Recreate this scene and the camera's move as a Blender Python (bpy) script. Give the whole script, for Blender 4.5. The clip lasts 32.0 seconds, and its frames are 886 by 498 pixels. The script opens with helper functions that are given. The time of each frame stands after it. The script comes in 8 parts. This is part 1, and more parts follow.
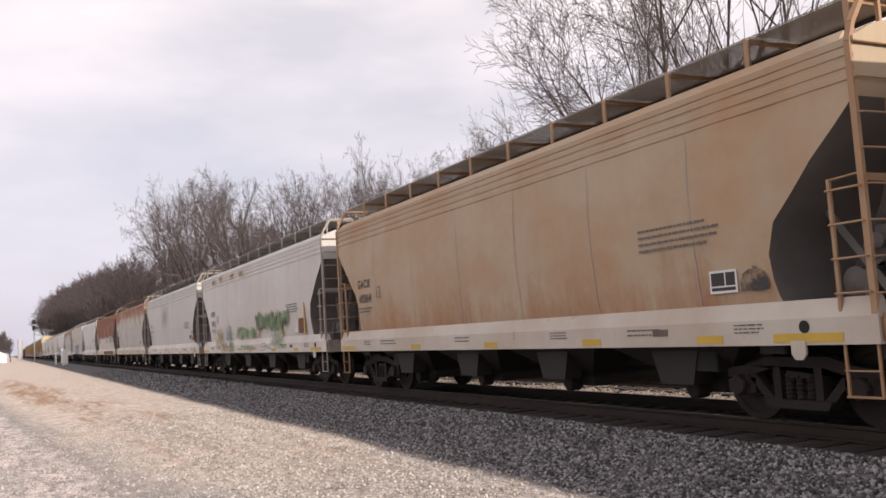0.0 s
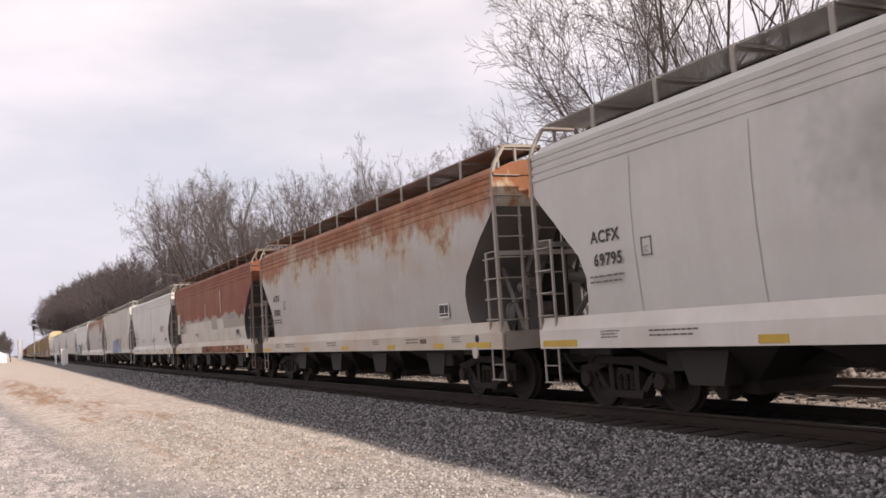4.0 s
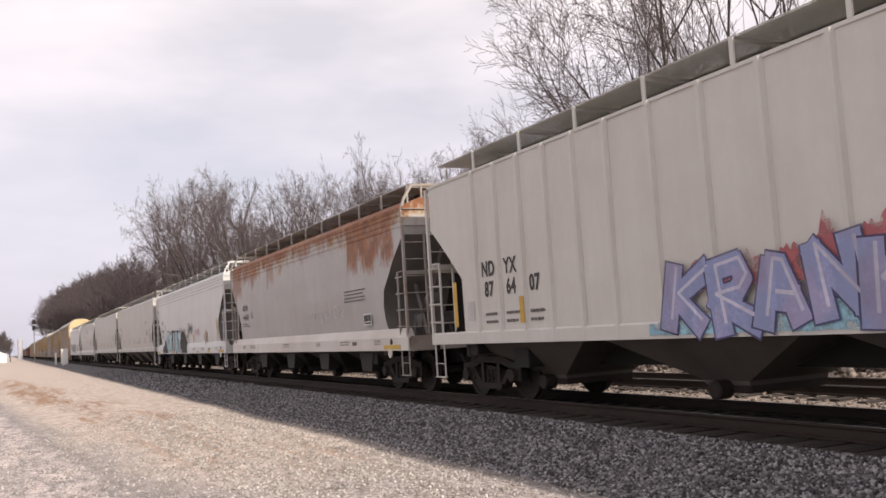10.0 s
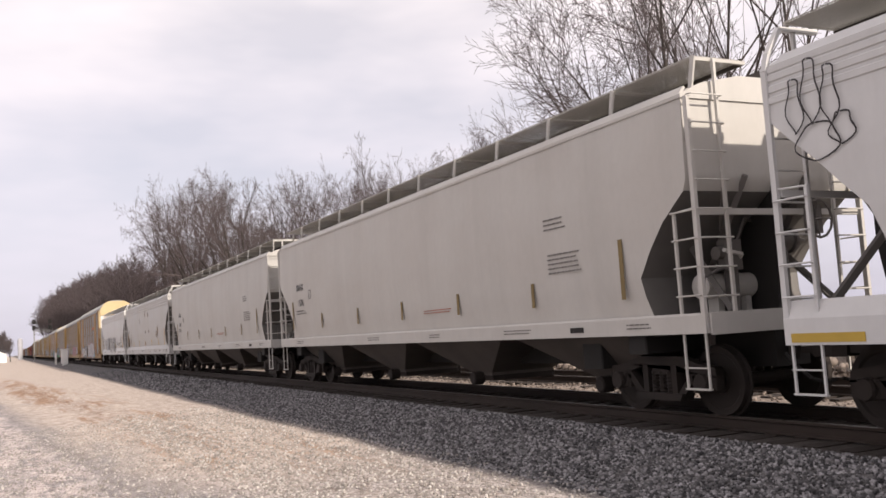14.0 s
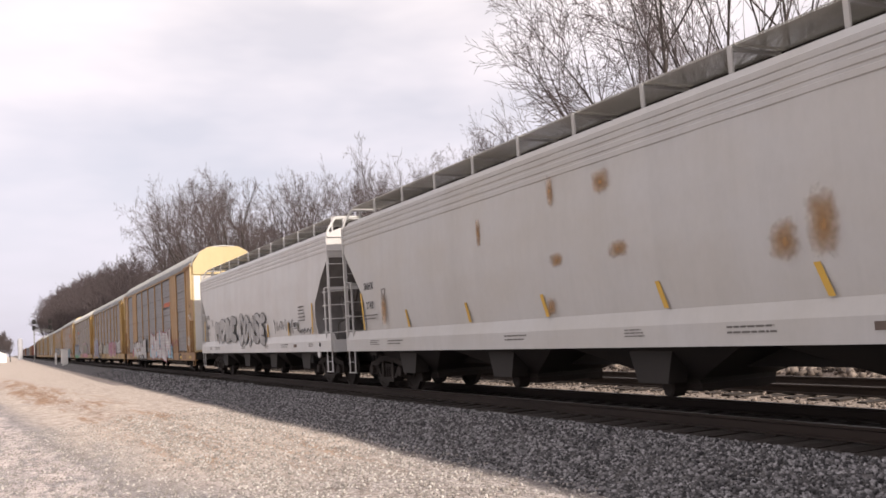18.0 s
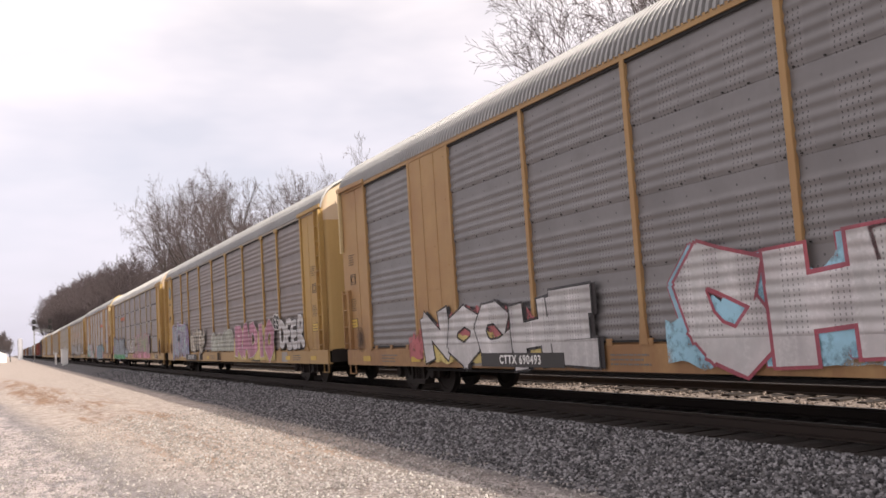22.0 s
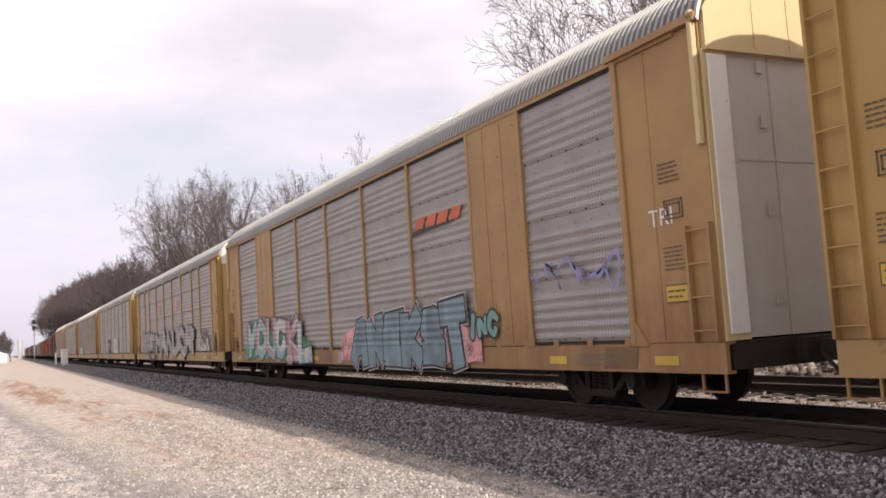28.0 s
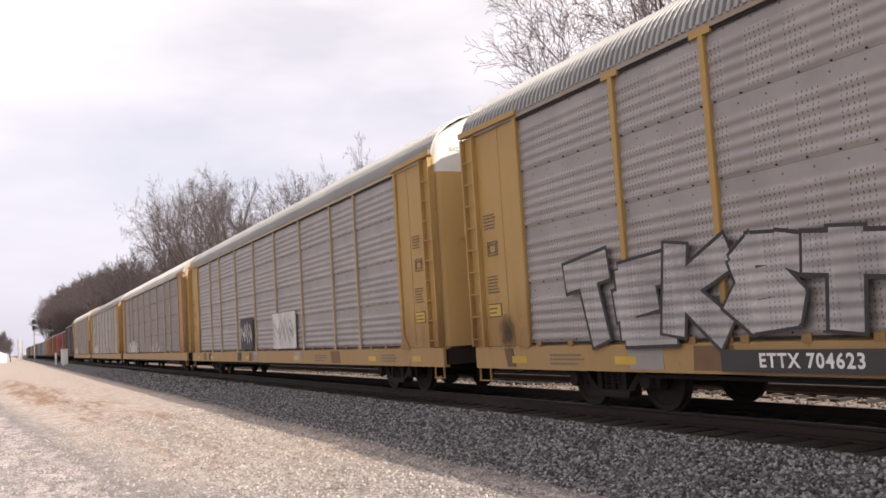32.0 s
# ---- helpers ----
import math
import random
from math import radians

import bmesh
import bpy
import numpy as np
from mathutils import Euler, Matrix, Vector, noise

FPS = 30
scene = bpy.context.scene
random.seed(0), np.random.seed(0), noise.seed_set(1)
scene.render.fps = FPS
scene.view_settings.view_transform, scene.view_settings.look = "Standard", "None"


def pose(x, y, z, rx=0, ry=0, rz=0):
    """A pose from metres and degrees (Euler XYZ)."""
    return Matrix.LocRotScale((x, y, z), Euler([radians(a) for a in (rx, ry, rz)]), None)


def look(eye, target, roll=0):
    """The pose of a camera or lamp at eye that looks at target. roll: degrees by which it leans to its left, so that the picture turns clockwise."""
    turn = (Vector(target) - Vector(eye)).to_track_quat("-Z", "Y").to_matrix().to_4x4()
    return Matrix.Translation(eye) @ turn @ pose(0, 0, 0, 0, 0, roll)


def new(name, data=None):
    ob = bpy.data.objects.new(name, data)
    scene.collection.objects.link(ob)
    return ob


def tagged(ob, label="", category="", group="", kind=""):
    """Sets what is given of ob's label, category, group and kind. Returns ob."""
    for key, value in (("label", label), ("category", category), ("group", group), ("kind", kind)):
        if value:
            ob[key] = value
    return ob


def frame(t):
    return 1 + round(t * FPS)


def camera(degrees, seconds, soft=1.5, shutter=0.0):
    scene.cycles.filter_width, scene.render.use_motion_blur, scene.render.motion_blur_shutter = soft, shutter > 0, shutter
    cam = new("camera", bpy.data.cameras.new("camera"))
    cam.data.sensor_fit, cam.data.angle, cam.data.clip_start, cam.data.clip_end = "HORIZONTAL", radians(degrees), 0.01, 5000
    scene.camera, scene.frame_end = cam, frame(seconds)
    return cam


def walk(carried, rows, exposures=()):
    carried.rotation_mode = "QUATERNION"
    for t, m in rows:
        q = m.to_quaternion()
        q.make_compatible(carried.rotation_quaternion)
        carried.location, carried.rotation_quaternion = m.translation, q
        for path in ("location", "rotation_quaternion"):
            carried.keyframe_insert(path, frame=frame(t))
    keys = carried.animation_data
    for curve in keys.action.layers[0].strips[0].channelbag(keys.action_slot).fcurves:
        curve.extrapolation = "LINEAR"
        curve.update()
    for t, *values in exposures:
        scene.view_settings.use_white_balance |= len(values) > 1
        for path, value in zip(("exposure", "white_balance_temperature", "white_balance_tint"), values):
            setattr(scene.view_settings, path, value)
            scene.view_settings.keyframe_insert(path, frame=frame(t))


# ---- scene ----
cam = camera(52.85, 32.0, soft=1.6)
EYE = (0.0, 0.0, 1.39)
walk(cam, [(0.0, look(EYE, (-8.936, 4.400, 2.2755), -3.626)), (32.0, look(EYE, (-8.936, 4.400, 2.2755), -3.626))],
     [(0.0, -0.04, 6720, 15.0), (14.0, -0.02, 6720, 15.0), (22.0, 0.10, 6720, 15.0), (32.0, 0.12, 6720, 15.0)])

# ---- sky, sun ----
SUN_TO = Vector((1.6, 0.48, 1.0)).normalized()
SUN_EL = math.asin(SUN_TO.z)
world = bpy.data.worlds.new("sky")
scene.world = world
world.use_nodes = True
wn, wl = world.node_tree.nodes, world.node_tree.links
wn.clear()
w_out = wn.new("ShaderNodeOutputWorld")
w_bg = wn.new("ShaderNodeBackground")
w_sky = wn.new("ShaderNodeTexSky")
w_sky.sky_type = "NISHITA"
w_sky.sun_disc = False
w_sky.sun_elevation = SUN_EL
w_sky.sun_rotation = math.atan2(SUN_TO.x, SUN_TO.y)
w_sky.dust_density = 2.0
w_co = wn.new("ShaderNodeTexCoord")
w_map = wn.new("ShaderNodeMapping")
w_map.inputs["Scale"].default_value = (1.0, 1.0, 3.2)
w_no = wn.new("ShaderNodeTexNoise")
w_no.inputs["Scale"].default_value = 1.4
w_no.inputs["Detail"].default_value = 5.0
w_no.inputs["Roughness"].default_value = 0.55
w_ramp = wn.new("ShaderNodeValToRGB")
w_ramp.color_ramp.elements[0].position = 0.36
w_ramp.color_ramp.elements[0].color = (0.58, 0.58, 0.58, 1)
w_ramp.color_ramp.elements[1].position = 0.60
w_ramp.color_ramp.elements[1].color = (0.97, 0.97, 0.97, 1)
w_mix = wn.new("ShaderNodeMixRGB")
wl.new(w_co.outputs["Generated"], w_map.inputs[0])
wl.new(w_map.outputs[0], w_no.inputs["Vector"])
wl.new(w_no.outputs["Fac"], w_ramp.inputs[0])
wl.new(w_ramp.outputs[0], w_mix.inputs[0])
w_sep = wn.new("ShaderNodeSeparateXYZ")
w_el = wn.new("ShaderNodeValToRGB")
w_el.color_ramp.elements[0].position = 0.03
w_el.color_ramp.elements[0].color = (8.2, 8.1, 9.5, 1)
w_el.color_ramp.elements[1].position = 0.36
w_el.color_ramp.elements[1].color = (12.0, 11.4, 11.5, 1)
wl.new(w_co.outputs["Generated"], w_sep.inputs[0])
wl.new(w_sep.outputs[2], w_el.inputs[0])
wl.new(w_el.outputs[0], w_mix.inputs[2])
wl.new(w_sky.outputs[0], w_mix.inputs[1])
wl.new(w_mix.outputs[0], w_bg.inputs[0])
w_bg.inputs[1].default_value = 0.10
wl.new(w_bg.outputs[0], w_out.inputs[0])

sun = new("sun", bpy.data.lights.new("sun", "SUN"))
sun.data.energy = 5.0
sun.data.angle = radians(0.9)
sun.data.color = (1.0, 0.93, 0.82)
sun.matrix_world = look(SUN_TO * 100, (0, 0, 0))

# ---- materials ----
_mats = {}


class Net:
    """A small builder of node materials."""

    def __init__(self, name, rough=0.6, metal=0.0):
        self.mat = bpy.data.materials.new(name)
        self.mat.use_nodes = True
        self.n, self.l = self.mat.node_tree.nodes, self.mat.node_tree.links
        self.bsdf = self.n["Principled BSDF"]
        self.bsdf.inputs["Roughness"].default_value = rough
        self.bsdf.inputs["Metallic"].default_value = metal
        self.co = self.n.new("ShaderNodeTexCoord")

    def link(self, a, b):
        self.l.new(a, b)

    def noise(self, scale, stretch=(1, 1, 1), detail=4.0, rough=0.6, space="Object", offset=(0, 0, 0)):
        m = self.n.new("ShaderNodeMapping")
        m.inputs["Scale"].default_value = stretch
        m.inputs["Location"].default_value = offset
        t = self.n.new("ShaderNodeTexNoise")
        t.inputs["Scale"].default_value = scale
        t.inputs["Detail"].default_value = detail
        t.inputs["Roughness"].default_value = rough
        self.link(self.co.outputs[space], m.inputs[0])
        self.link(m.outputs[0], t.inputs["Vector"])
        return t.outputs["Fac"]

    def voronoi(self, scale, stretch=(1, 1, 1), feature="F1", out="Distance"):
        m = self.n.new("ShaderNodeMapping")
        m.inputs["Scale"].default_value = stretch
        t = self.n.new("ShaderNodeTexVoronoi")
        t.feature = feature
        t.inputs["Scale"].default_value = scale
        self.link(self.co.outputs["Object"], m.inputs[0])
        self.link(m.outputs[0], t.inputs["Vector"])
        return t.outputs[out]

    def ramp(self, src, lo, hi, a=(0, 0, 0), b=(1, 1, 1)):
        r = self.n.new("ShaderNodeValToRGB")
        r.color_ramp.elements[0].position, r.color_ramp.elements[1].position = lo, hi
        r.color_ramp.elements[0].color, r.color_ramp.elements[1].color = (*a, 1), (*b, 1)
        self.link(src, r.inputs[0])
        return r.outputs[0]

    def mix(self, fac, a, b, mode="MIX"):
        m = self.n.new("ShaderNodeMixRGB")
        m.blend_type = mode
        for s, v in zip(m.inputs, (fac, a, b)):
            if isinstance(v, (int, float)):
                s.default_value = v
            elif isinstance(v, tuple):
                s.default_value = (*v, 1)
            else:
                self.link(v, s)
        return m.outputs[0]

    def math(self, op, a, b=0.0):
        m = self.n.new("ShaderNodeMath")
        m.operation = op
        for s, v in zip(m.inputs, (a, b)):
            if isinstance(v, (int, float)):
                s.default_value = v
            else:
                self.link(v, s)
        return m.outputs[0]

    def axis(self, i, space="Object"):
        x = self.n.new("ShaderNodeSeparateXYZ")
        self.link(self.co.outputs[space], x.inputs[0])
        return x.outputs[i]

    def span(self, src, lo, hi, a=0.0, b=1.0):
        m = self.n.new("ShaderNodeMapRange")
        for s, v in zip(list(m.inputs)[1:5], (lo, hi, a, b)):
            s.default_value = v
        self.link(src, m.inputs[0])
        return m.outputs[0]

    def bump(self, src, strength=0.3, dist=0.01):
        b = self.n.new("ShaderNodeBump")
        b.inputs["Strength"].default_value = strength
        b.inputs["Distance"].default_value = dist
        self.link(src, b.inputs["Height"])
        self.link(b.outputs[0], self.bsdf.inputs["Normal"])

    def done(self, colour):
        if isinstance(colour, tuple):
            self.bsdf.inputs["Base Color"].default_value = (*colour, 1)
        else:
            self.link(colour, self.bsdf.inputs["Base Color"])
        return self.mat


def plain(name, colour, rough=0.6, metal=0.0, vary=0.25, scale=6.0):
    """A painted or bare surface with grime at two scales."""
    if name in _mats:
        return _mats[name]
    k = Net(name, rough, metal)
    big = k.noise(scale * 0.15, detail=3)
    fine = k.noise(scale * 4, detail=5)
    dark = tuple(c * (1 - vary) for c in colour)
    c = k.mix(k.ramp(big, 0.35, 0.65), dark, colour)
    c = k.mix(k.math("MULTIPLY", fine, vary * 0.8), c, tuple(c_ * 0.55 for c_ in colour))
    k.bump(fine, 0.08, 0.004)
    _mats[name] = k.done(c)
    return _mats[name]


def car_paint(name, base, rust=(0.16, 0.055, 0.025), top=0.0, low=0.0, stain=0.2, stain_col=(0.30, 0.16, 0.08), seed=0.0, rough=0.55, blotch=0.0, blocks=()):
    """Weathered freight-car paint: vertical streaks, rust coming down from the roof line and up from the sill, blotches."""
    if name in _mats:
        return _mats[name]
    k = Net(name, rough)
    k.bsdf.inputs["Specular IOR Level"].default_value = 0.3
    off = (seed * 3.7, seed * 1.3, seed * 2.1)
    streak = k.noise(1.0, (1.6, 1.6, 0.10), 5, 0.65, offset=off)
    cloud = k.noise(0.55, (1, 1, 1.4), 4, 0.6, offset=off)
    fine = k.noise(9.0, (1, 1, 0.6), 5, 0.65, offset=off)
    z = k.axis(2)
    c = k.mix(k.ramp(streak, 0.40, 0.76), base, tuple(b * 0.90 for b in base))
    c = k.mix(k.math("MULTIPLY", k.ramp(cloud, 0.40, 0.68), stain), c, stain_col)
    c = k.mix(k.math("MULTIPLY", fine, 0.22), c, tuple(b * 0.5 for b in base))
    if low:
        m = k.math("ADD", k.span(z, 1.2, 2.6, 0.55, -0.25), k.math("MULTIPLY", k.math("SUBTRACT", streak, 0.5), 1.3))
        m = k.math("ADD", m, k.math("MULTIPLY", k.math("SUBTRACT", fine, 0.5), 0.5))
        c = k.mix(k.math("MULTIPLY", k.ramp(m, 0.1, 0.7), low), c, rust)
    if top:
        billow = k.noise(1.15, (0.8, 1, 1.0), 7, 0.66, offset=off)
        m = k.math("ADD", k.span(z, 4.3 - 2.4 * top, 4.3, -0.35, 0.75), k.math("MULTIPLY", k.math("SUBTRACT", streak, 0.5), 1.1))
        m = k.math("ADD", m, k.math("MULTIPLY", k.math("SUBTRACT", billow, 0.5), 2.3))
        m = k.math("ADD", m, k.math("MULTIPLY", k.math("SUBTRACT", fine, 0.5), 0.5))
        c = k.mix(k.math("MULTIPLY", k.ramp(m, 0.02, 0.34), 0.7), c, (0.34, 0.235, 0.115))
        c = k.mix(k.ramp(m, 0.26, 0.52), c, k.mix(k.ramp(billow, 0.35, 0.65), (min(1, rust[0] * 1.5), rust[1] * 1.6, rust[2] * 1.6), rust))
    for x0, x1, zb, amount in blocks:
        x = k.math("ADD", k.axis(0), k.math("MULTIPLY", k.math("SUBTRACT", k.noise(1.6, (1, 1, 0.35), 6, 0.75, offset=off), 0.5), 0.9))
        zz = k.math("ADD", z, k.math("MULTIPLY", k.math("SUBTRACT", k.noise(1.3, (1.3, 1, 0.55), 8, 0.74, offset=off), 0.5), 2.2))
        m = k.math("MULTIPLY", k.math("MULTIPLY", k.span(x, x0, x0 + 0.12), k.span(x, x1, x1 - 0.12)), k.span(zz, zb - 0.12, zb + 0.22))
        m = k.math("MULTIPLY", m, k.span(k.math("ADD", fine, cloud), 0.72, 1.0, 0.45, amount))
        c = k.mix(m, c, k.mix(k.ramp(k.noise(2.4, detail=6, rough=0.7, offset=off), 0.38, 0.66), rust, (min(1, rust[0] * 1.9), rust[1] * 2.1, rust[2] * 2.2)))
    if blotch:
        m = k.ramp(k.noise(1.3, (1, 1, 1), 6, 0.7, offset=(off[0] + 5, off[1], off[2])), 0.60, 0.68)
        c = k.mix(k.math("MULTIPLY", m, blotch), c, rust)
    k.bump(fine, 0.10, 0.006)
    _mats[name] = k.done(c)
    return _mats[name]


M_BLACK = plain("grimy_black_steel", (0.012, 0.010, 0.009), 0.8, 0.0, 0.35)
M_TRUCK = plain("rusty_truck_steel", (0.019, 0.0125, 0.0095), 0.85, 0.0, 0.4, 9)
M_RAIL = plain("rail_side_rust", (0.028, 0.017, 0.012), 0.85, 0.0, 0.35)
M_GALV = plain("galvanised_grating", (0.30, 0.30, 0.29), 0.55, 0.3, 0.2)


def grate(name, colour):
    """Open steel grating: a fine mesh of bars with daylight between them."""
    k = Net(name, 0.6, 0.2)
    gx = k.math("GREATER_THAN", k.math("PINGPONG", k.axis(0), 0.020), 0.0105)
    gy = k.math("GREATER_THAN", k.math("PINGPONG", k.axis(1), 0.014), 0.0072)
    k.link(k.math("SUBTRACT", 1.0, k.math("MULTIPLY", gx, gy)), k.bsdf.inputs["Alpha"])
    return k.done(k.mix(k.noise(3.0, detail=5), tuple(v * 0.7 for v in colour), colour))


M_GRATE = grate("galvanised_walkway", (0.50, 0.48, 0.44))
M_DECAL = plain("stencil_black", (0.035, 0.033, 0.033), 0.6, 0, 0.3)
M_DECALW = plain("stencil_white", (0.72, 0.72, 0.70), 0.6, 0, 0.15)
M_YELLOW = plain("reflector_yellow", (0.56, 0.37, 0.05), 0.5, 0, 0.25)
M_ORANGE = plain("stripe_mustard", (0.60, 0.36, 0.05), 0.55, 0, 0.25)
M_TIE = plain("creosoted_tie", (0.029, 0.019, 0.014), 0.95, 0, 0.45, 5)
M_WHITE = plain("white_paint", (0.78, 0.78, 0.76), 0.5, 0, 0.12)
M_BARK = plain("grey_bark", (0.060, 0.048, 0.043), 0.95, 0, 0.35, 3)
M_FARWOOD = plain("far_wood", (0.095, 0.075, 0.077), 0.95, 0, 0.3, 1)
M_TWIG = plain("twig_bark", (0.115, 0.092, 0.090), 0.95, 0, 0.25, 3)


def ground_material():
    k = Net("gravel_ground", 0.95)
    y, x = k.axis(1), k.axis(0)
    wob = k.math("MULTIPLY", k.math("SUBTRACT", k.noise(0.22, detail=5), 0.5), 3.0)
    wob2 = k.math("MULTIPLY", k.math("SUBTRACT", k.noise(1.6, detail=5), 0.5), 0.9)
    yw = k.math("ADD", y, k.math("ADD", wob, wob2))
    chip = k.voronoi(32.0, out="Color")
    chip_v = k.n.new("ShaderNodeSeparateXYZ")
    k.link(chip, chip_v.inputs[0])
    fine = k.noise(60, detail=4)
    mid = k.noise(5.0, detail=6, rough=0.7)
    q = k.math("ADD", k.math("SUBTRACT", y, k.math("MULTIPLY", k.math("ADD", x, 12.1), 0.077)), k.math("ADD", k.math("MULTIPLY", wob, 0.35), k.math("MULTIPLY", wob2, 0.8)))
    lime = k.mix(chip_v.outputs[0], (0.40, 0.345, 0.33), (0.72, 0.635, 0.61))
    grey = k.mix(chip_v.outputs[1], (0.12, 0.115, 0.118), (0.40, 0.375, 0.37))
    loam = k.mix(mid, (0.23, 0.130, 0.075), (0.46, 0.31, 0.205))
    speck = k.ramp(k.noise(2.6, (0.5, 1.3, 1), 7, 0.75), 0.51, 0.56)
    tyre = k.ramp(k.noise(0.8, (0.15, 1.7, 1.0), 9, 0.80), 0.49, 0.56)
    rough = k.noise(3.2, (0.6, 1.2, 1), 9, 0.78)
    lot = k.mix(k.math("MULTIPLY", speck, 0.85), lime, grey)
    stripe = k.math("MULTIPLY", k.span(q, 1.1, 1.5), k.span(q, 2.7, 2.2))
    c = k.mix(k.math("MULTIPLY", stripe, 0.9), lot, grey)
    shoulder = k.mix(chip_v.outputs[2], (0.23, 0.205, 0.195), (0.64, 0.58, 0.545))
    shoulder = k.mix(k.math("MULTIPLY", k.ramp(mid, 0.50, 0.60), 0.6), shoulder, (0.22, 0.165, 0.125))
    c = k.mix(k.span(q, 2.4, 2.9), c, shoulder)
    pale = k.mix(mid, (0.45, 0.365, 0.295), (0.68, 0.595, 0.525))
    reach = k.math("MULTIPLY", k.span(k.math("ADD", x, k.math("MULTIPLY", wob, 2.0)), -11.5, -15.5), k.span(q, 1.4, 2.2))
    c = k.mix(k.math("MULTIPLY", reach, 0.75), c, pale)
    c = k.mix(k.math("MULTIPLY", k.math("MULTIPLY", k.math("MULTIPLY", reach, k.span(q, 5.9, 5.0)), k.span(q, 2.6, 3.2)), k.math("MULTIPLY", tyre, 0.95)), c, loam)
    c = k.mix(k.math("MULTIPLY", k.math("MULTIPLY", k.span(k.math("ABSOLUTE", k.math("SUBTRACT", q, 3.9)), 0.9, 0.2), k.ramp(mid, 0.48, 0.58)), k.math("MULTIPLY", k.span(x, -14.0, -19.0), 0.7)), c, (0.235, 0.125, 0.065))
    c = k.mix(1.0, c, k.ramp(rough, 0.36, 0.62, (0.62, 0.60, 0.59), (1.12, 1.12, 1.12)), "MULTIPLY")
    clump = k.n.new("ShaderNodeSeparateXYZ")
    k.link(k.voronoi(20.0, (1, 1, 1), out="Color"), clump.inputs[0])
    c = k.mix(0.55, c, k.ramp(clump.outputs[1], 0.0, 1.0, (0.72, 0.71, 0.71), (1.16, 1.16, 1.16)), "MULTIPLY")
    drab = k.math("MULTIPLY", k.ramp(k.noise(0.45, (0.35, 1.5, 1), 7, 0.72, offset=(4, 9, 0)), 0.50, 0.60), k.span(q, 3.2, 2.0))
    c = k.mix(k.math("MULTIPLY", drab, 0.75), c, grey)
    stone_c = k.n.new("ShaderNodeSeparateXYZ")
    k.link(k.voronoi(17.0, out="Color"), stone_c.inputs[0])
    stone = k.mix(stone_c.outputs[0], (0.045, 0.043, 0.044), (0.17, 0.16, 0.16))
    c = k.mix(k.ramp(k.math("MULTIPLY", k.math("ADD", y, k.math("MULTIPLY", wob2, 0.7)), 0.1), 0.545, 0.585), c, stone)
    # brown track bed, with the shade beneath the train put into its colour
    bed_shade = k.math("MULTIPLY", k.span(k.math("ADD", y, k.math("MULTIPLY", wob2, 0.25)), 7.55, 7.80), k.span(y, 11.0, 10.75))
    c = k.mix(k.math("MULTIPLY", bed_shade, 0.85), c, (0.030, 0.021, 0.016))
    dusty = k.mix(chip_v.outputs[1], (0.11, 0.085, 0.07), (0.38, 0.315, 0.265))
    c = k.mix(k.math("MULTIPLY", k.span(y, 10.75, 11.0), k.span(y, 17.5, 16.5)), c, dusty)
    far = k.mix(mid, (0.085, 0.068, 0.052), (0.24, 0.20, 0.155))
    c = k.mix(k.ramp(k.math("MULTIPLY", yw, 0.01), 0.165, 0.180), c, far)
    c = k.mix(k.ramp(k.math("MULTIPLY", yw, -0.01), 0.03, 0.06), c, far)
    c = k.mix(k.math("MULTIPLY", fine, 0.35), c, k.mix(0.55, c, (0.05, 0.045, 0.04)))
    h = k.math("ADD", k.math("MULTIPLY", chip_v.outputs[0], 0.5), k.math("MULTIPLY", stone_c.outputs[0], 0.8))
    k.bump(k.math("ADD", h, fine), 0.6, 0.02)
    return k.done(c)


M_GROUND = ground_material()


def stone_material(name, lo, hi):
    k = Net(name, 0.9)
    g = k.n.new("ShaderNodeNewGeometry")
    fine = k.noise(40, detail=4)
    c = k.mix(k.math("POWER", g.outputs["Random Per Island"], 1.8), lo, hi)
    c = k.mix(k.math("MULTIPLY", fine, 0.5), c, lo)
    return k.done(c)


M_STONE = stone_material("ballast_stone", (0.032, 0.031, 0.033), (0.47, 0.455, 0.465))
M_CHIP = stone_material("limestone_chip", (0.22, 0.20, 0.18), (0.66, 0.62, 0.58))

M_RIPRAP = stone_material("brown_riprap", (0.05, 0.038, 0.031), (0.40, 0.33, 0.28))

# ---- mesh helpers ----


def mesh_of(verts, faces, smooth=False):
    me = bpy.data.meshes.new("m")
    me.from_pydata([tuple(v) for v in verts], [], faces)
    me.update()
    if smooth:
        me.polygons.foreach_set("use_smooth", [True] * len(me.polygons))
    return me


